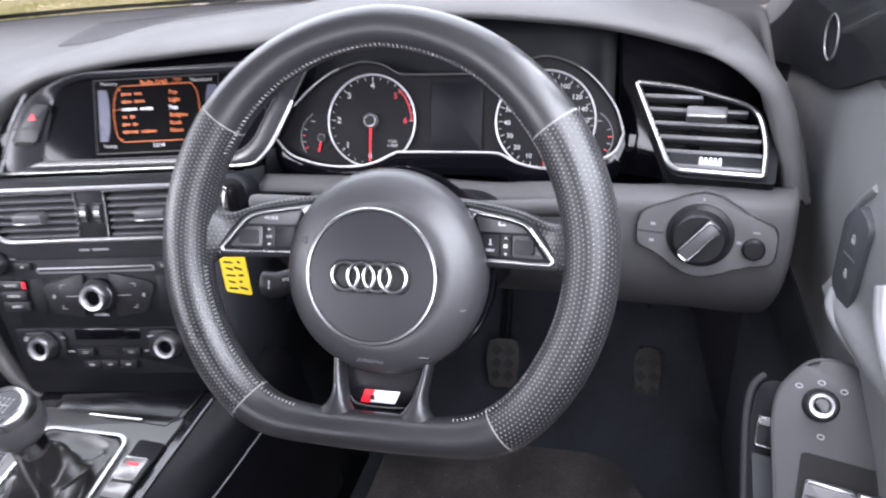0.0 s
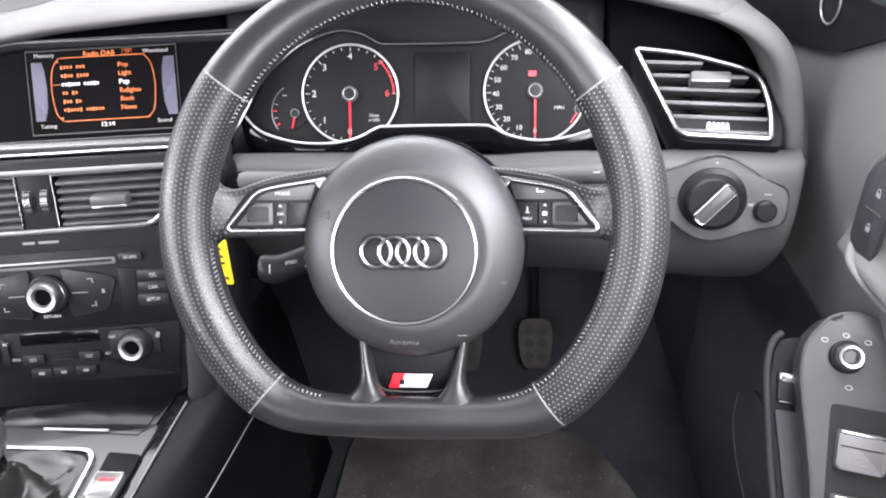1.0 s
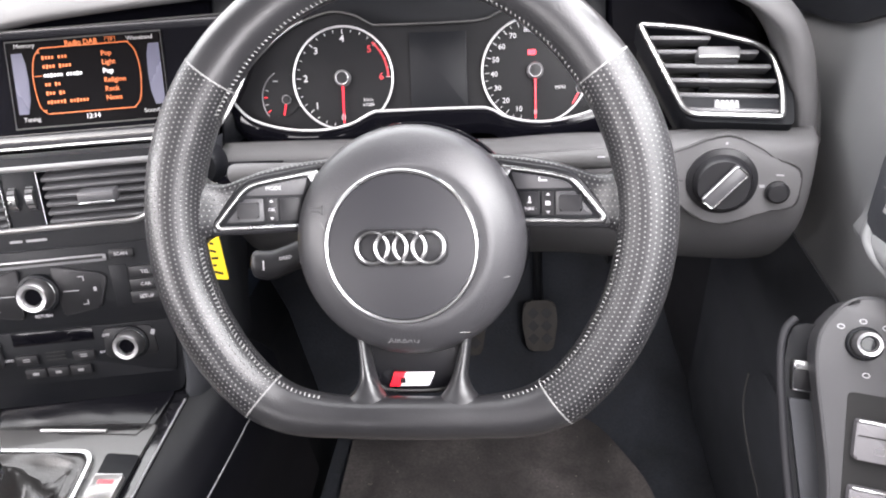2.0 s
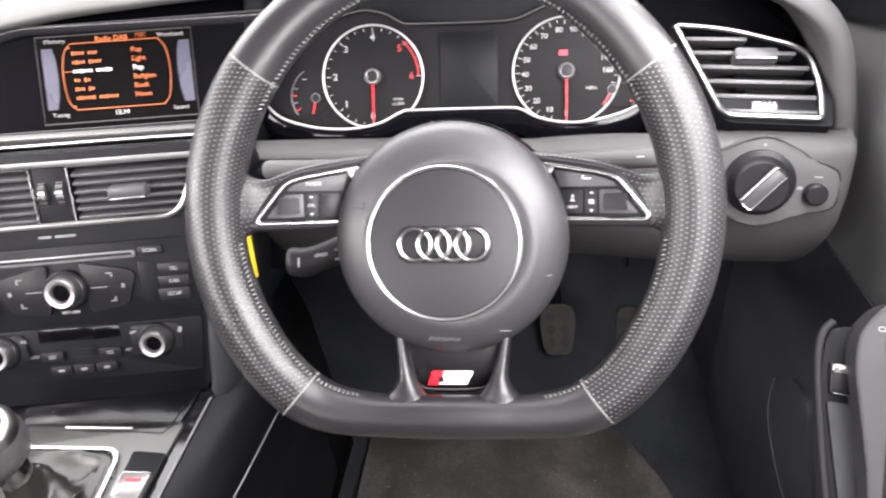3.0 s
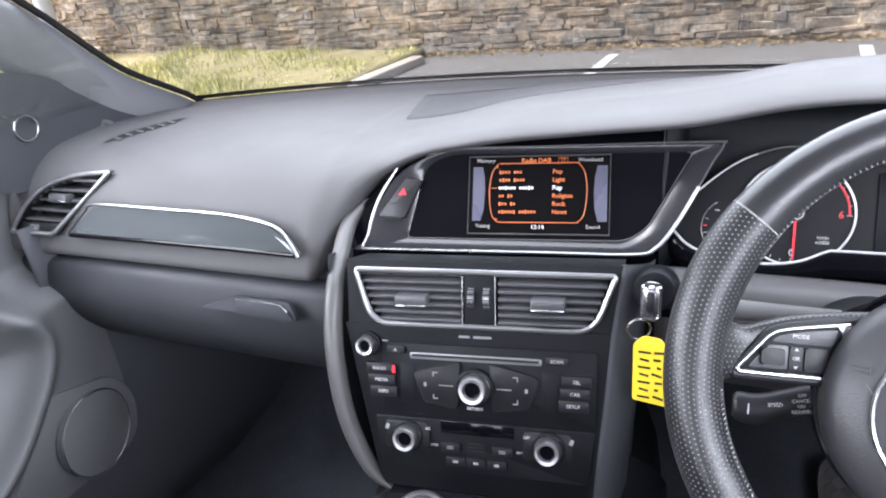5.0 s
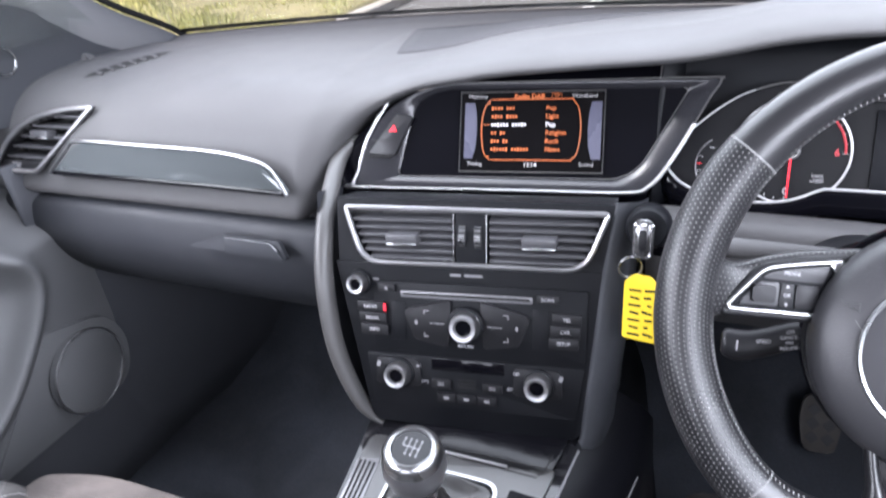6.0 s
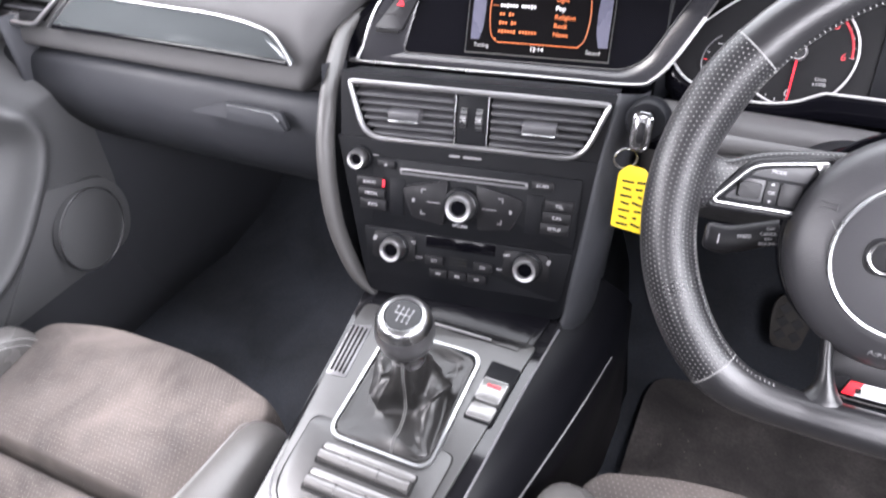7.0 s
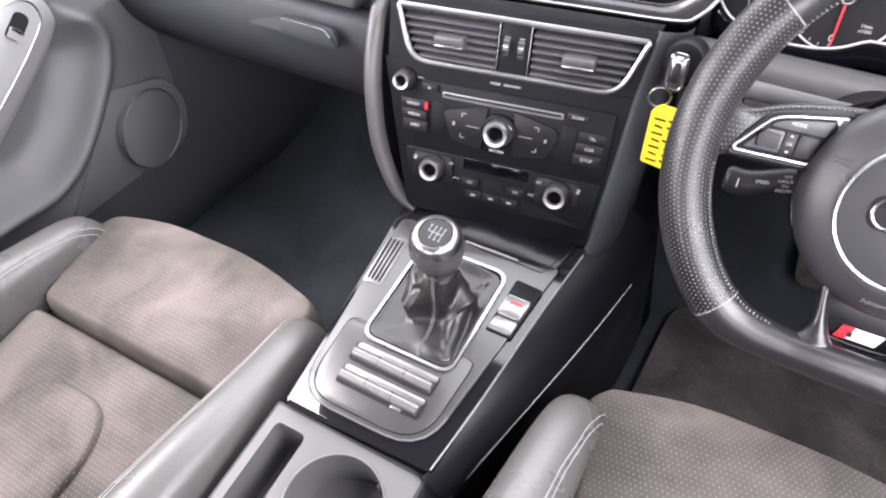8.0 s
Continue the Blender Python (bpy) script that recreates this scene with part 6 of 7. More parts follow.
def pillow(outline, z_edge, z_top, drop=None, soft=0.07):
    """A padded shape over an outline: steep at its rim, gently domed in the middle, with a map in metres."""
    bm = bmesh.new()
    layer = bm.loops.layers.uv.new("UVMap")
    c = Vector((sum(p[0] for p in outline) / len(outline), sum(p[1] for p in outline) / len(outline)))
    prof = [(1.0, -0.035), (1.0, 0.0)] + [(1 - soft * (1 - math.cos(a)), math.sin(a)) for a in (math.pi / 2 * i / 5 for i in range(1, 6))] + [(0.6, 1.03), (0.3, 1.05)]
    rows = []
    for k, h in prof:
        row = []
        for x, y in outline:
            p = c + (Vector((x, y)) - c) * k
            z = z_edge + h if h < 0 else z_edge + (z_top - z_edge) * h
            if drop:
                z += drop(p.x, p.y) * (1 if h >= 0 else 0.8)
            row.append(bm.verts.new((p.x, p.y, z)))
        rows.append(row)
    mid = bm.verts.new((c.x, c.y, z_edge + (z_top - z_edge) * 1.055 + (drop(c.x, c.y) if drop else 0)))
    n = len(outline)
    for a, b in zip(rows, rows[1:]):
        for i in range(n):
            bm.faces.new((a[i], a[(i + 1) % n], b[(i + 1) % n], b[i]))
    for i in range(n):
        bm.faces.new((rows[-1][i], rows[-1][(i + 1) % n], mid))
    for f in bm.faces:
        for lp in f.loops:
            lp[layer].uv = (lp.vert.co.x, lp.vert.co.y - lp.vert.co.z * 0.4)
    return bm


def bolster(path, mirror=1):
    """A leather side roll; path rows are x, y, z, half width, half height."""
    rows = []
    for x, y, z, w, h in spline(path, 5):
        rows.append([(mirror * (x + w * math.copysign(abs(math.cos(q)) ** 0.8, math.cos(q))), y, z + h * math.copysign(abs(math.sin(q)) ** 0.8, math.sin(q))) for q in (2 * math.pi * j / 24 for j in range(24))])
    return loft(rows, closed=True, cap=True)


BOLSTER = [(0.203, -0.014, -0.048, 0.008, 0.015), (0.206, -0.022, -0.034, 0.022, 0.036), (0.210, -0.05, -0.020, 0.032, 0.048), (0.2135, -0.14, -0.008, 0.038, 0.056), (0.215, -0.30, 0.010, 0.045, 0.070), (0.215, -0.50, 0.020, 0.055, 0.08), (0.215, -0.66, 0.02, 0.055, 0.08)]


def seat(m, label):
    s = thing("car_seat", m, label, "car seat", group="front seats")
    thigh = fillet([(-0.174, -0.163), (0.178, -0.163), (0.186, -0.07), (0.203, -0.012), (0.190, 0.010), (0.07, 0.036), (-0.11, 0.034), (-0.200, 0.008), (-0.213, -0.018)], [0.012, 0.012, 0.03, 0.012, 0.015, 0.08, 0.08, 0.015, 0.012])
    part("thigh_cushion", pillow(thigh, -0.050, 0.004, drop=lambda x, y: -0.5 * max(0.0, y + 0.005) ** 1.3 - 0.25 * abs(x) ** 2.2), M_SUEDE, s, "perforated grey suede thigh cushion")
    main = fillet([(-0.155, -0.62), (0.155, -0.62), (0.180, -0.166), (-0.178, -0.166)], [0.03, 0.03, 0.012, 0.012])
    part("seat_cushion", pillow(main, -0.050, -0.008, drop=lambda x, y: 0.05 * (y + 0.17)), M_SUEDE, s, "perforated grey suede seat cushion")
    insert = fillet([(-0.085, -0.60), (0.085, -0.60), (0.080, -0.29), (0.050, -0.232), (-0.050, -0.232), (-0.080, -0.29)], [0.02, 0.02, 0.05, 0.04, 0.04, 0.05])
    part("insert", pillow(insert, -0.030, 0.002, drop=lambda x, y: 0.05 * (y + 0.17)), M_SUEDE, s, "raised perforated suede centre panel")
    for k in (-1, 1):
        b = part("bolster", bolster(BOLSTER, k), M_SEATLEATHER, s, "black leather side bolster with double stitching", angle=80)
        for o in (0.0, 9.0):
            line = []
            for x, y, z, w, h in spline(BOLSTER, 8):
                if -0.6 < y < -0.030:
                    q = radians(float(np.interp(-y, [0.030, 0.045, 0.07, 0.12, 0.5], [4, 30, 46, 56, 62])) + o)
                    line.append((k * (x - (w + 0.0004) * math.cos(q) ** 0.8), y + 0.0008 * o * (y > -0.08), z + (h + 0.0004) * math.sin(q) ** 0.8))
            part("stitching", tube(line, 0.0007, False, 5), M_THREAD, b)
    part("base", block(0.44, 0.56, 0.16, 0.03, 3, at=(0, -0.32, -0.14)), M_DASH_LOW, s)
    part("backrest", block(0.46, 0.16, 0.60, 0.06, 4), M_SEATLEATHER, s, "leather seat back", m=pose(0, -0.78, 0.22, -32))
    for x in (-0.2, 0.2):
        part("seat_rail", block(0.04, 0.6, 0.06, 0.005), M_MATT, s, m=pose(x, -0.3, -0.25))
    return s


seat(pose(-0.370, -0.010, 0.570, 4), "passenger seat in grey perforated suede with leather bolsters")
seat(pose(0.402, 0.024, 0.610, 4), "driver seat in grey perforated suede with leather bolsters")

# ---------------------------------------------------------------- doors


def skin(xf, ys, zs, out):
    """A door panel: its shaped inner face and a plain back, out metres behind it."""
    return loft([[(xf(y, z), y, z) for y in ys] + [(xf(y, z) + out, y, z) for y in ys[::-1]] for z in zs], closed=True, cap=True)


LEDGE = spline([(0.06, 0.90), (0.100, 0.850), (0.140, 0.808), (0.167, 0.765), (0.168, 0.725), (0.135, 0.672), (0.062, 0.598), (-0.012, 0.563), (-0.115, 0.566), (-0.30, 0.556), (-0.7, 0.55)], 30)
LEDGE_NP = np.array(LEDGE)


def pdoor_x(y, z):
    """The passenger door's face: a rounded ridge round a hollow pocket."""
    d2 = ((LEDGE_NP - (y, z)) ** 2).sum(axis=1)
    n = int(d2.argmin())
    dist, (a, b) = math.sqrt(d2[n]), LEDGE[n]
    (a0, b0), (a1, b1) = LEDGE[max(n - 1, 0)], LEDGE[min(n + 1, len(LEDGE) - 1)]
    within = (a1 - a0) * (z - b) - (b1 - b0) * (y - a) < 0
    x = -0.705 + 0.020 * math.exp(-(dist / 0.017) ** 2)
    if within:
        k = min(1, dist / 0.075)
        x -= 0.034 * k * k * (3 - 2 * k)
    else:
        x -= 0.012 * min(1, dist / 0.12)
    if z > 0.84:
        x -= 0.10 * (z - 0.84)
    if z < 0.500:
        x -= 0.020 * ((0.500 - z) / 0.022) ** 2
    if z > 0.78 and y > 0.08:
        k, j = min(1, (z - 0.78) / 0.06), min(1, (y - 0.08) / 0.10)
        x -= 0.08 * k * k * (3 - 2 * k) * j * j * (3 - 2 * j)
    edge = y - 0.262 + 0.30 * max(0, 0.60 - z)
    if edge > 0:
        x -= min(0.08, 4.0 * edge * edge)
    return x


pdoor = part("door_1", skin(pdoor_x, np.concatenate([np.linspace(-0.9, -0.36, 12), np.linspace(-0.35, 0.42, 160)]), np.linspace(0.478, 0.985, 120), -0.03), M_DOOR, angle=80)
tagged(pdoor, "dark grey passenger door panel with speaker and pull handle", "door", kind="structure")
sill_trim = part("sill_trim", loft([[(x, y, z) for y in np.linspace(-0.9, 0.44, 16)] for x, z in ((-0.765, 0.50), (-0.740, 0.482), (-0.728, 0.45), (-0.722, 0.36), (-0.715, 0.29))]), M_SILL)
thicken(sill_trim, 0.01, 1)
# Mid-dark sill tone stands in for light falling off into the footwell.
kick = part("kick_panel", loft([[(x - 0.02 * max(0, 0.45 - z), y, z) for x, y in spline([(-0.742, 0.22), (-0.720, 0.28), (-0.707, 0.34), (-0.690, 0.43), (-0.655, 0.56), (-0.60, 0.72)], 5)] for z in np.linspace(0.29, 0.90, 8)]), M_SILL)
thicken(kick, 0.01, 1)
# Near-black tone puts the driver footwell's shade into this panel.
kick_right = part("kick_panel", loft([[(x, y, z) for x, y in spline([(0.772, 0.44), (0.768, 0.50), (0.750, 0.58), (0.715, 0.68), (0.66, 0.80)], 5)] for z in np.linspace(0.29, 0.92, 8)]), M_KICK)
thicken(kick_right, 0.01, 1)
tagged(kick_right, "plastic kick panel beside the pedals, footwell shade in its colour", "kick panel", kind="structure")
tagged(kick, "plastic kick panel beside the passenger footwell, toned down for shade", "kick panel", kind="structure")
tagged(sill_trim, "dark plastic door sill trim beside the carpet", "sill trim", kind="structure")
SPK = Matrix.Translation((-0.694, 0.192, 0.556)) @ Matrix.Rotation(radians(7), 4, "Z")
sp = part("speaker_grille", lathe([(0.0705, -0.012), (0.0705, -0.001), (0.067, 0.0008), (0.0, 0.0016)], 72), M_DOOR, pdoor, "round grey mesh speaker grille", m=SPK @ Matrix.Rotation(radians(90), 4, "Y"))
part("speaker_ring", tube([(0.0705 * math.cos(q), 0.0705 * math.sin(q), 0.0006) for q in (2 * math.pi * j / 72 for j in range(72))], 0.0014, True, 8), M_BRIGHT, sp, "thin silver speaker ring")
YZ = Matrix(((0, 0, 1, 0), (1, 0, 0, 0), (0, 1, 0, 0), (0, 0, 0, 1)))
part("speaker_panel", plate(fillet([(-0.010, 0.486), (0.262, 0.484), (0.285, 0.56), (0.262, 0.622), (0.151, 0.656)], [0.006, 0.04, 0.03, 0.03, 0.008]), -0.02, 0.004, 0.002), M_DOOR, pdoor, m=Matrix.Translation((-0.7085, 0, 0)) @ YZ)
face = spline([(-0.34, 0.60), (-0.20, 0.648), (-0.10, 0.712), (-0.037, 0.752), (0.018, 0.787), (0.062, 0.820), (0.074, 0.838), (0.066, 0.860), (0.035, 0.868), (-0.01, 0.852), (-0.10, 0.80), (-0.20, 0.745), (-0.34, 0.69)], 6, True)
foot = spline([(-0.36, 0.51), (-0.20, 0.584), (-0.10, 0.640), (-0.048, 0.677), (0.049, 0.739), (0.100, 0.778), (0.117, 0.805), (0.105, 0.845), (0.045, 0.885), (-0.02, 0.872), (-0.11, 0.82), (-0.21, 0.765), (-0.36, 0.71)], 6, True)
rows = [[(x + (0.0 if k < 1 else 0.0), a[0] + (b[0] - a[0]) * k, a[1] + (b[1] - a[1]) * k) for a, b in zip(foot, face)] for x, k in ((-0.735, 0.0), (-0.705, 0.02), (-0.690, 0.16), (-0.672, 0.55), (-0.660, 0.90), (-0.656, 0.97), (-0.655, 1.02))]
hb = part("pull_handle", loft(rows, closed=True, cap=True), M_PALE, pdoor, "pale satin grey pull handle", angle=50)
HF = Matrix.Translation((-0.655, 0.036, 0.836)) @ YZ @ pose(0, 0, 0, 0, 0, 38)
# Chrome-coloured line along the handle's bevel.
part("handle_edge", tube([(-0.6555, a, b) for a, b in face], 0.0016, True, 8), M_CHROME, hb, "bright bevel of the handle")
part("switch_slot", plate(fillet([(-0.017, -0.011), (0.006, -0.012), (0.019, -0.011), (0.022, 0.0), (0.019, 0.011), (-0.017, 0.012)], 0.006), -0.001, 0.0012, 0.0), M_INK, hb, m=HF)
ws = part("window_switch", plate(fillet(rect(0.015, 0.019, -0.009, 0.0), 0.002), 0.0, 0.005, 0.0015), M_PALE, hb, "small window switch", m=HF)
part("switch_tip", plate(fillet(rect(0.004, 0.018, -0.004, 0.0), 0.001), 0.004, 0.0062, 0.0006), M_CHROME, ws)


def ddoor_x(y, z):
    k = min(1, max(0, (z - 0.70) / 0.22))
    k = k * k * (3 - 2 * k)
    x = 0.778 - 0.008 * (z < 0.62)
    u = min(max(0, y - 0.02), 0.12) / 0.12
    x -= k * (0.022 * u * (2 - u) - 0.03 * max(0, y - 0.14))
    return x + 0.06 * max(0, z - 0.95) - 0.014 * math.exp(-((z - 0.855 - 0.1 * y) / 0.012) ** 2) * (1 if y < 0.15 else 0.0)


ddoor = part("door_2", skin(ddoor_x, np.linspace(-0.9, 0.46, 104), np.linspace(0.765, 1.03, 46), 0.02), M_DOOR, angle=80)
part("lower_door", skin(lambda y, z: ddoor_x(y, z) - 0.002, np.linspace(-0.9, 0.50, 40), np.linspace(0.30, 0.764, 20), 0.02), M_DASH_LOW, ddoor, "dark lower door trim", angle=80)
YZD = Matrix(((0, 0, -1, 0), (-1, 0, 0, 0), (0, 1, 0, 0), (0, 0, 0, 1)))
part("pocket_panel", plate(fillet([(-y, z) for y, z in ((0.290, 0.555), (0.253, 0.600), (0.207, 0.604), (0.146, 0.525), (0.08, 0.44), (0.16, 0.44), (0.194, 0.465), (0.248, 0.487), (0.282, 0.520))], 0.012), -0.01, 0.004, 0.002), M_DASH_LOW, ddoor, "dark door pocket", m=Matrix.Translation((0.766, 0, 0)) @ YZD)
part("pocket_line", tube(spline([(0.761, 0.287, 0.565), (0.761, 0.282, 0.520), (0.761, 0.248, 0.487), (0.761, 0.194, 0.465), (0.761, 0.12, 0.44)], 6), 0.0011, False, 6), M_RAIL, ddoor, "thin bright pocket edge")
tagged(ddoor, "grey driver door panel with switches on its armrest", "door", kind="structure")
SWM = Matrix(((0.965, 0.17, -0.20, 0.741), (-0.262, 0.62, -0.735, 0.073), (0.0, 0.766, 0.645, 0.806), (0, 0, 0, 1)))
so2 = fillet([(-0.012, 0.034), (-0.031, 0.006), (-0.031, -0.02), (-0.011, -0.114), (-0.004, -0.26), (0.080, -0.26), (0.080, -0.02), (0.045, 0.02), (0.012, 0.037)], [0.015, 0.02, 0.02, 0.03, 0.01, 0.01, 0.03, 0.02, 0.02])
arm = part("switch_panel", plate(so2, -0.05, 0.0, 0.006, 3), M_ARM, ddoor, "grey armrest switch panel", m=SWM)
part("panel_edge", tube([(x, y, -0.0015) for x, y in so2], 0.0018, True, 8), M_ARM, arm)
knob(arm, (0, 0, 0.0), 0.0100, "mirror_knob")
for x, y in ((-0.017, 0.011), (-0.002, 0.017), (0.014, 0.014), (0.004, -0.024)):
    part("mark", tube([(0.0024 * math.cos(q), 0.0017 * math.sin(q), 0.0003) for q in (2 * math.pi * j / 16 for j in range(16))], 0.0004, True, 5), M_LABEL, arm, m=pose(x, y, 0.0))
part("switch_well", plate(fillet([(-0.007, -0.038), (-0.002, -0.16), (0.075, -0.16), (0.070, -0.038)][::-1], 0.005), -0.001, 0.001, 0.0), M_INK, arm)
for r in range(2):
    for c in range(2):
        sw = part("window_switch", plate(fillet(rect(0.034, 0.030), 0.003), 0.0, 0.010, 0.003), M_WINSWITCH, arm, "window switch", m=pose(0.016 + 0.035 * c, -0.072 - 0.050 * r, 0.0))
        part("switch_tip", block(0.032, 0.0025, 0.003, 0.001), M_CHROME, sw, m=pose(0, 0.0135, 0.0095))
        part("switch_groove", block(0.031, 0.0010, 0.0012, 0.0003), M_INK, sw, m=pose(0, 0.003, 0.0101))
        part("window_icon", tube([(-0.004, -0.004, 0.0103), (0.004, -0.004, 0.0103), (0.003, -0.009, 0.0103), (-0.003, -0.009, 0.0103)], 0.0003, True, 4), M_GREYMARK, sw)
lock = part("lock_switch", plate(fillet([(-0.016, -0.040), (0.012, -0.048), (0.016, 0.030), (-0.004, 0.040), (-0.018, 0.022)], 0.008), -0.006, 0.003, 0.0015), M_DASH_LOW, ddoor, "central locking switch", m=Matrix(((0.20, 0, -0.98, 0.754), (-0.98, 0, -0.20, 0.118), (0, 1, 0, 0.918), (0, 0, 0, 1))))
for y in (-0.018, 0.012):
    bar(0.0042, 0.0036, (0.0, y - 0.001, 0.0034), M_GREYMARK, lock), part("mark", tube([(-0.0015, y + 0.001, 0.0036), (-0.0012, y + 0.0038, 0.0036), (0.0012, y + 0.0038, 0.0036), (0.0015, y + 0.001, 0.0036)], 0.0004, False, 5), M_GREYMARK, lock)
bar(0.018, 0.001, (0, -0.003, 0.0034), M_RAIL, lock)
part("inner_handle", tube(spline([(0.765, 0.078, 0.915), (0.762, 0.055, 0.898), (0.762, 0.02, 0.884), (0.766, -0.03, 0.876)], 5), 0.008, False, 12, 0.7), M_ALU, ddoor, "satin metal inner door handle")
part("recess_ridge", tube([(ddoor_x(y, z) + 0.001, y, z) for y, z in spline([(0.118, 0.972), (0.142, 0.938), (0.138, 0.888), (0.105, 0.862), (0.03, 0.842), (-0.1, 0.832)], 10)], 0.0045, False, 12, 0.8), M_DOOR, ddoor)
CHM = SWM @ pose(0, 0, -0.035)
ch = part("switch_channel", plate(fillet([(-0.047, -0.049), (-0.030, -0.130), (0.02, -0.30), (0.05, -0.30), (0.05, -0.05), (-0.02, 0.012), (-0.046, 0.010)], [0.01, 0.02, 0.01, 0.01, 0.01, 0.01, 0.012]), -0.02, -0.004, 0.002), M_MATT, ddoor, "narrow dark channel beside the armrest", m=CHM)
part("channel_ridge", tube(spline([(-0.042, 0.014, -0.006), (-0.049, 0.004, -0.004), (-0.051, -0.015, -0.003), (-0.047, -0.049, -0.003), (-0.032, -0.130, -0.003), (0.0, -0.26, -0.003)], 5), 0.0035, False, 10), M_KICK, ch)
part("channel_slab", plate(fillet([(-0.041, -0.0525), (-0.024, -0.130), (0.02, -0.28), (0.05, -0.28), (0.05, -0.0495)], 0.002), -0.005, 0.0, 0.0008), M_DASH_LOW, ch, "flat dark blank")
bs = part("boot_switch", plate(fillet([(-0.0425, -0.020), (-0.040, -0.046), (-0.014, -0.046), (-0.014, -0.020)], 0.003), -0.005, 0.0006, 0.001), M_INK, ch, "boot release switch")
part("switch_face", plate(fillet([(-0.0405, -0.028), (-0.039, -0.0445), (-0.016, -0.0445), (-0.016, -0.028)], 0.002), 0.0, 0.003, 0.001), M_BUTTON, bs)
part("switch_tip", plate(fillet([(-0.0405, -0.0215), (-0.040, -0.0275), (-0.016, -0.0275), (-0.016, -0.0215)], 0.0015), 0.0, 0.004, 0.0012), M_CHROME, bs)
part("switch_edge", tube([(x, y, 0.0022) for x, y in fillet([(-0.0410, -0.021), (-0.0395, -0.045), (-0.0155, -0.045), (-0.0155, -0.021)], 0.002)], 0.0005, True, 5), M_CHROME, bs)

# ---------------------------------------------------------------- pedals and mats


def pedal(x, y, z, w, h, label, mat=None):
    p = thing("pedal", face_pose(x, y, z, 35), label, "pedal", group="pedals")
    part("pad", plate(fillet([(-w * 0.36, -h / 2), (w * 0.36, -h / 2), (w / 2, 0.1 * h), (w * 0.42, h / 2), (-w * 0.42, h / 2), (-w / 2, 0.1 * h)], 0.012), -0.008, 0.006, 0.003), mat or M_RUBBER, p, "worn rubber pedal pad")
    for i in range(3):
        for j in range(2):
            part("tread", block(0.014, 0.014, 0.002, 0), M_KICK, p, m=pose(-0.011 + 0.022 * j, -h * 0.25 + i * h * 0.25, 0.007, 0, 0, 45))
    part("arm", tube([(0, h * 0.3, -0.01), (0, h * 0.9, -0.03), (0, h * 2.2, -0.02)], 0.008, False, 8), M_MATT, p)
    return p


pedal(0.525, 0.555, 0.415, 0.060, 0.085, "rubber-padded brake pedal on its arm")
pedal(0.405, 0.545, 0.415, 0.060, 0.085, "rubber-padded clutch pedal on its arm")
pedal(0.650, 0.58, 0.38, 0.045, 0.10, "worn grey accelerator pedal")
mat_ob = part("floor_mat", plate(fillet([(0.20, -0.25), (0.66, -0.25), (0.68, 0.30), (0.60, 0.45), (0.22, 0.45)], 0.05), 0.0, 0.012, 0.004), M_MAT, m=pose(0, 0, 0.306))
tagged(mat_ob, "dark carpet floor mat in the driver footwell", "floor mat")
random.seed(21)
cv, cf = [], []
for i in range(130):
    x, y, r, a = random.uniform(0.23, 0.65), random.uniform(-0.2, 0.42), random.uniform(0.0006, 0.0016), random.uniform(0, 6.28)
    n = len(cv)
    cv += [(x + r * math.cos(a + k * 1.57), y + r * 0.7 * math.sin(a + k * 1.57), 0.0135 + 0.0006 * (k % 2)) for k in range(4)] + [(x, y, 0.0155)]
    cf += [(n + k, n + (k + 1) % 4, n + 4) for k in range(4)]
cm = bpy.data.meshes.new("crumbs")
cm.from_pydata(cv, [], cf)
crumbs = part("crumbs", cm, M_GRIT, m=pose(0, 0, 0.306))
tagged(crumbs, "fine pale grit scattered on the floor mat", "grit", kind="stuff")
from mathutils.bvhtree import BVHTree
dv = [v.co.copy() for v in top.data.vertices]
dash_tree = BVHTree.FromPolygons(dv, [list(p.vertices) for p in top.data.polygons])


def on_dash(x, y, lift=0.0):
    hit = dash_tree.ray_cast(Vector((x, y, 1.3)), Vector((0, 0, -1)))[0]
    return (x, y, (hit.z if hit else 1.0) + lift)


part("screen_foot", loft([[(x, bow(x) + 0.020, 0.979), (x, bow(x) + 0.004, 0.9795), (x, bow(x) - 0.02, 0.982), on_dash(x, bow(x) - 0.085, -0.001)] for x in np.linspace(-0.785, 0.785, 40)]), M_DASH, dashboard, "raised strip at the foot of the glass")
near_edge = spline([(-0.190, 0.458), (-0.06, 0.475), (0.03, 0.50), (0.14, 0.555), (0.245, 0.640)], 5)
far_edge = spline([(-0.232, 0.615), (-0.11, 0.645), (0.0, 0.656), (0.12, 0.660), (0.248, 0.652)], 5)
grille = part("speaker_cover", loft([[on_dash(a[0] + (b[0] - a[0]) * k, a[1] + (b[1] - a[1]) * k, 0.0015) for a, b in zip(near_edge, far_edge)] for k in np.linspace(0, 1, 8)]), M_GRILLE, dashboard, "flat dark speaker cover on the dash top")
thicken(grille, 0.004)
dem = part("demister_vent", loft([[on_dash(-0.660 + 0.055 * k + o * math.sin(math.pi * k) ** 0.6 * 0.93, 0.345 + 0.130 * k - o * math.sin(math.pi * k) ** 0.6 * 0.36, 0.0012) for o in (-0.015, -0.006, 0.006, 0.015)] for k in np.linspace(0.0, 1.0, 16)]), M_INK, dashboard, "narrow dark demister outlet")
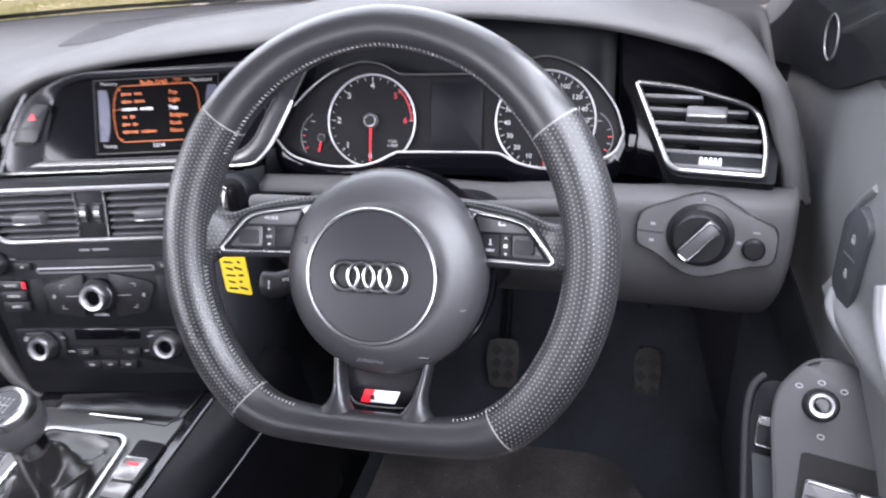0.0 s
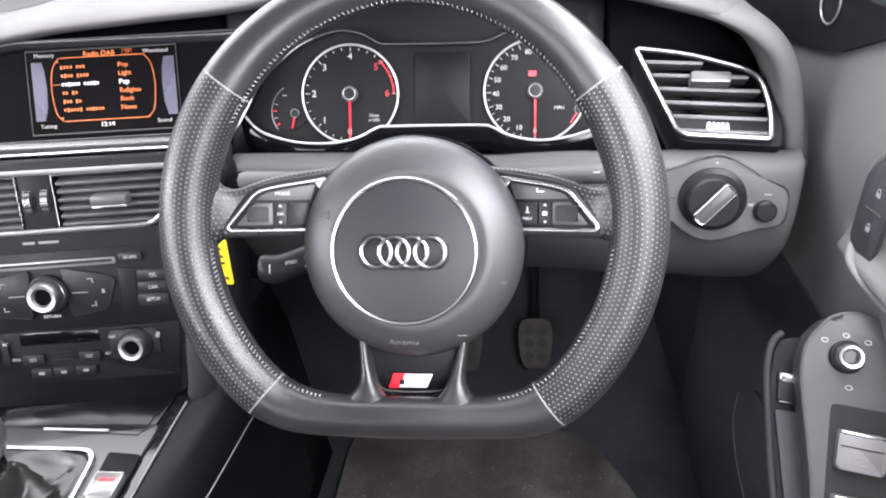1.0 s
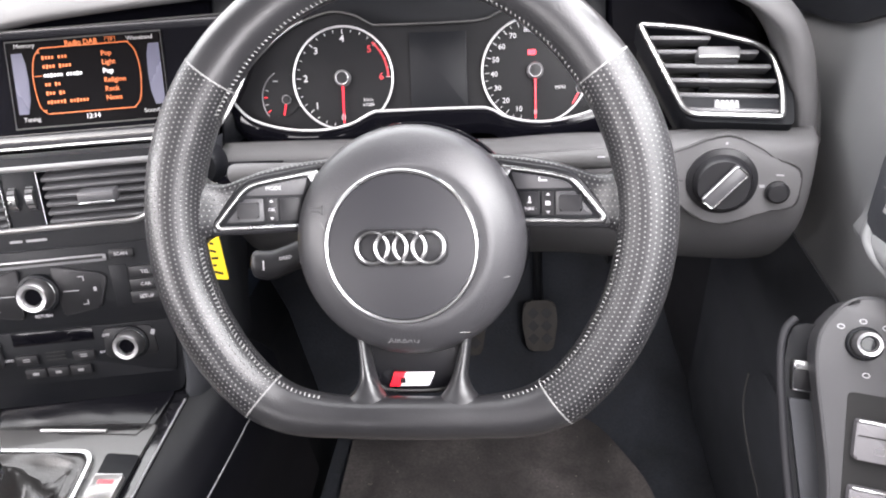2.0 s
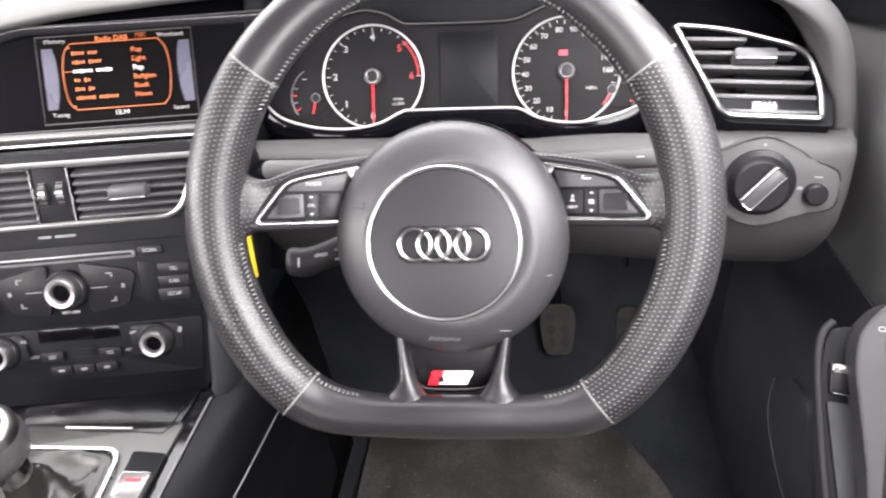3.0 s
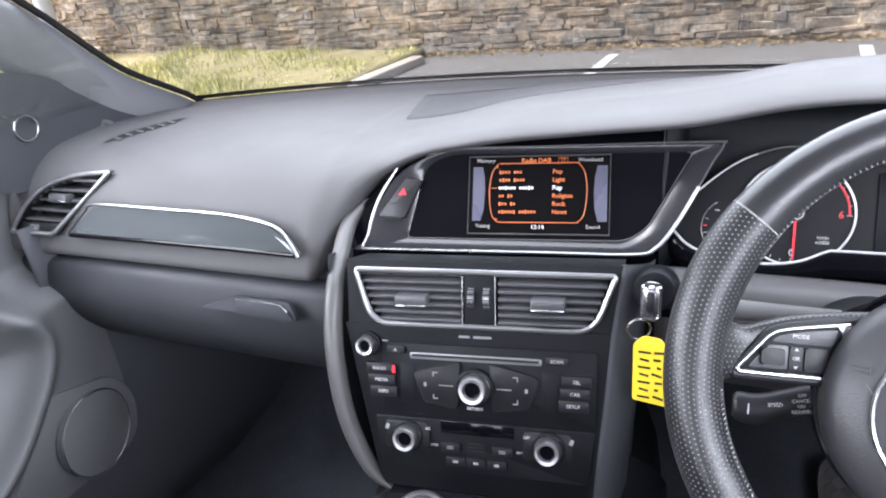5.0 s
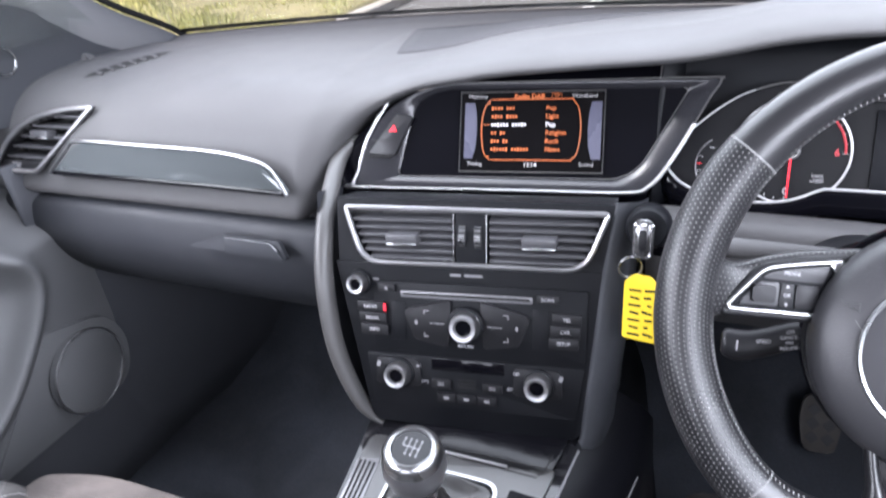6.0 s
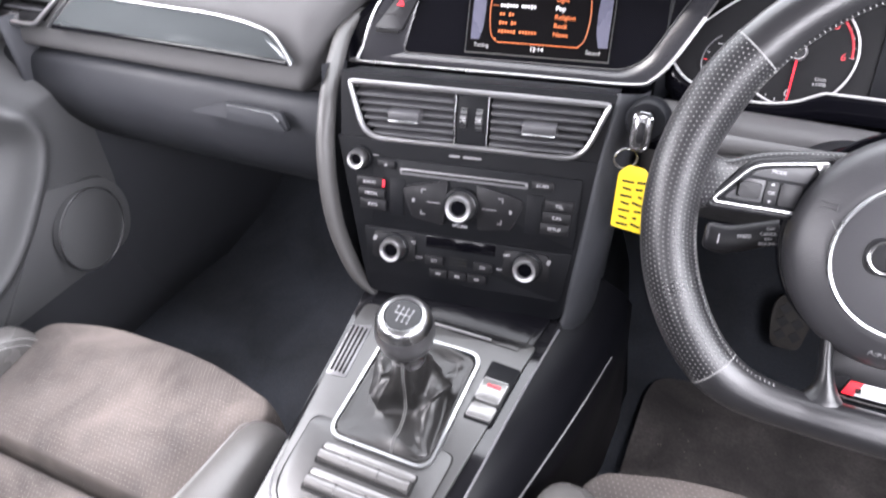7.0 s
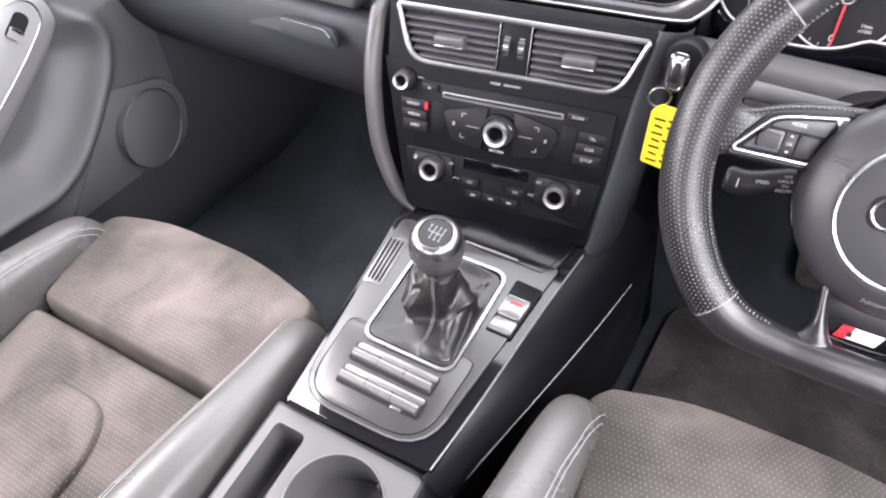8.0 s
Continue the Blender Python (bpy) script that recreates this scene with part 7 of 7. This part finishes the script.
for i in range(6):
    k = 0.16 + 0.125 * i
    part("demister_rib", block(0.022, 0.005, 0.003, 0.001, 1), M_DASH, dem, m=Matrix.Translation(on_dash(-0.660 + 0.055 * k + 0.006, 0.345 + 0.130 * k - 0.0025, 0.0016)) @ pose(0, 0, 0, 0, 0, -20))
for s in (-1, 1):
    # Driver-side cover and ring get darker finishes to imitate the shade there.
    tw = part("tweeter_cover", plate(fillet([(-s * y, z) if s > 0 else (y, z) for y, z in ((0.30, -0.085), (0.30, -0.045), (0.07, 0.085), (-0.16, 0.15), (-0.18, 0.045), (-0.11, 0.015 - 0.05 * (s < 0)), (-0.032, -0.020 - 0.05 * (s < 0)), (0.003, -0.027 - 0.05 * (s < 0)), (0.10, -0.040 - 0.04 * (s < 0)))][::-s], 0.012), -0.03, 0.0, 0.005), M_DASH_LOW if s < 0 else M_MATT, m=Matrix.Translation((s * 0.755, 0.28, 1.020)) @ (YZ if s < 0 else Matrix(((0, 0, -1, 0), (-1, 0, 0, 0), (0, 1, 0, 0), (0, 0, 0, 1)))))
    tagged(tw, "dark mirror corner cover with round chrome-ringed tweeter", "tweeter cover")
    part("tweeter_ring", tube([(0.019 * math.cos(q) + (0.019 if s < 0 else 0.0), 0.016 + 0.019 * math.sin(q), 0.002) for q in (2 * math.pi * j / 36 for j in range(36))], 0.0018 if s < 0 else 0.0010, True, 6), M_CHROME if s < 0 else M_ALU, tw, "thin chrome ring")
for s in (-1, 1):
    gl = part("window_2" if s < 0 else "window_3", loft([[(s * (0.785 - 0.15 * k), y, 0.97 + 0.40 * k) for y in np.linspace(-0.56, 0.56 - 0.42 * k, 6)] for k in (0, 0.5, 1)]), M_GLASS)
    gl.visible_shadow = False
    thicken(gl, 0.004)
    tagged(gl, "clear side window glass", "window", kind="structure")

# ---------------------------------------------------------------- stones of the wall
random.seed(4)
shapes = []
for i in range(12):
    b = block(1, 1, 1, 0.10, 1)
    for v in b.verts:
        v.co += Vector((random.uniform(-0.06, 0.06), random.uniform(-0.15, 0.15), random.uniform(-0.13, 0.13)))
    me = mesh_of(b, "stone", 30)
    me.materials.append(M_STONE)
    shapes.append(me)
rest = bmesh.new()
z, single = 0.03, 0
while z < 1.95:
    h = random.choice((0.04, 0.05, 0.06, 0.07, 0.09, 0.12))
    x = -11.0 + random.uniform(0, 0.2)
    while x < 6.2:
        w = random.uniform(0.08, 0.20) if random.random() < 0.45 else random.uniform(0.2, 0.48)
        tall = h * random.uniform(0.75, 1.25)
        m = pose(x + w / 2, 0.032 + random.uniform(-0.012, 0.008), z + h / 2 + random.uniform(-0.010, 0.010), random.uniform(-4, 4), random.uniform(-3, 3), random.uniform(-3, 3)) @ Matrix.Diagonal((w - 0.004, 0.055, tall - 0.003, 1))
        x += w
        mesh = random.choice(shapes)
        if -4.6 < x < 0.4 and z < 1.25 and single < 300:
            st = new("stone", mesh)
            st.parent = wall
            st.matrix_basis = m
            single += 1
        else:
            base = len(rest.verts)
            rest.from_mesh(mesh)
            rest.verts.ensure_lookup_table()
            for v in rest.verts[base:]:
                v.co = m @ v.co
    z += h
me = bpy.data.meshes.new("rubble_stones")
rest.to_mesh(me)
rest.free()
rubble = part("rubble_stones", me, M_RUBBLE, wall)
tagged(rubble, kind="stuff")
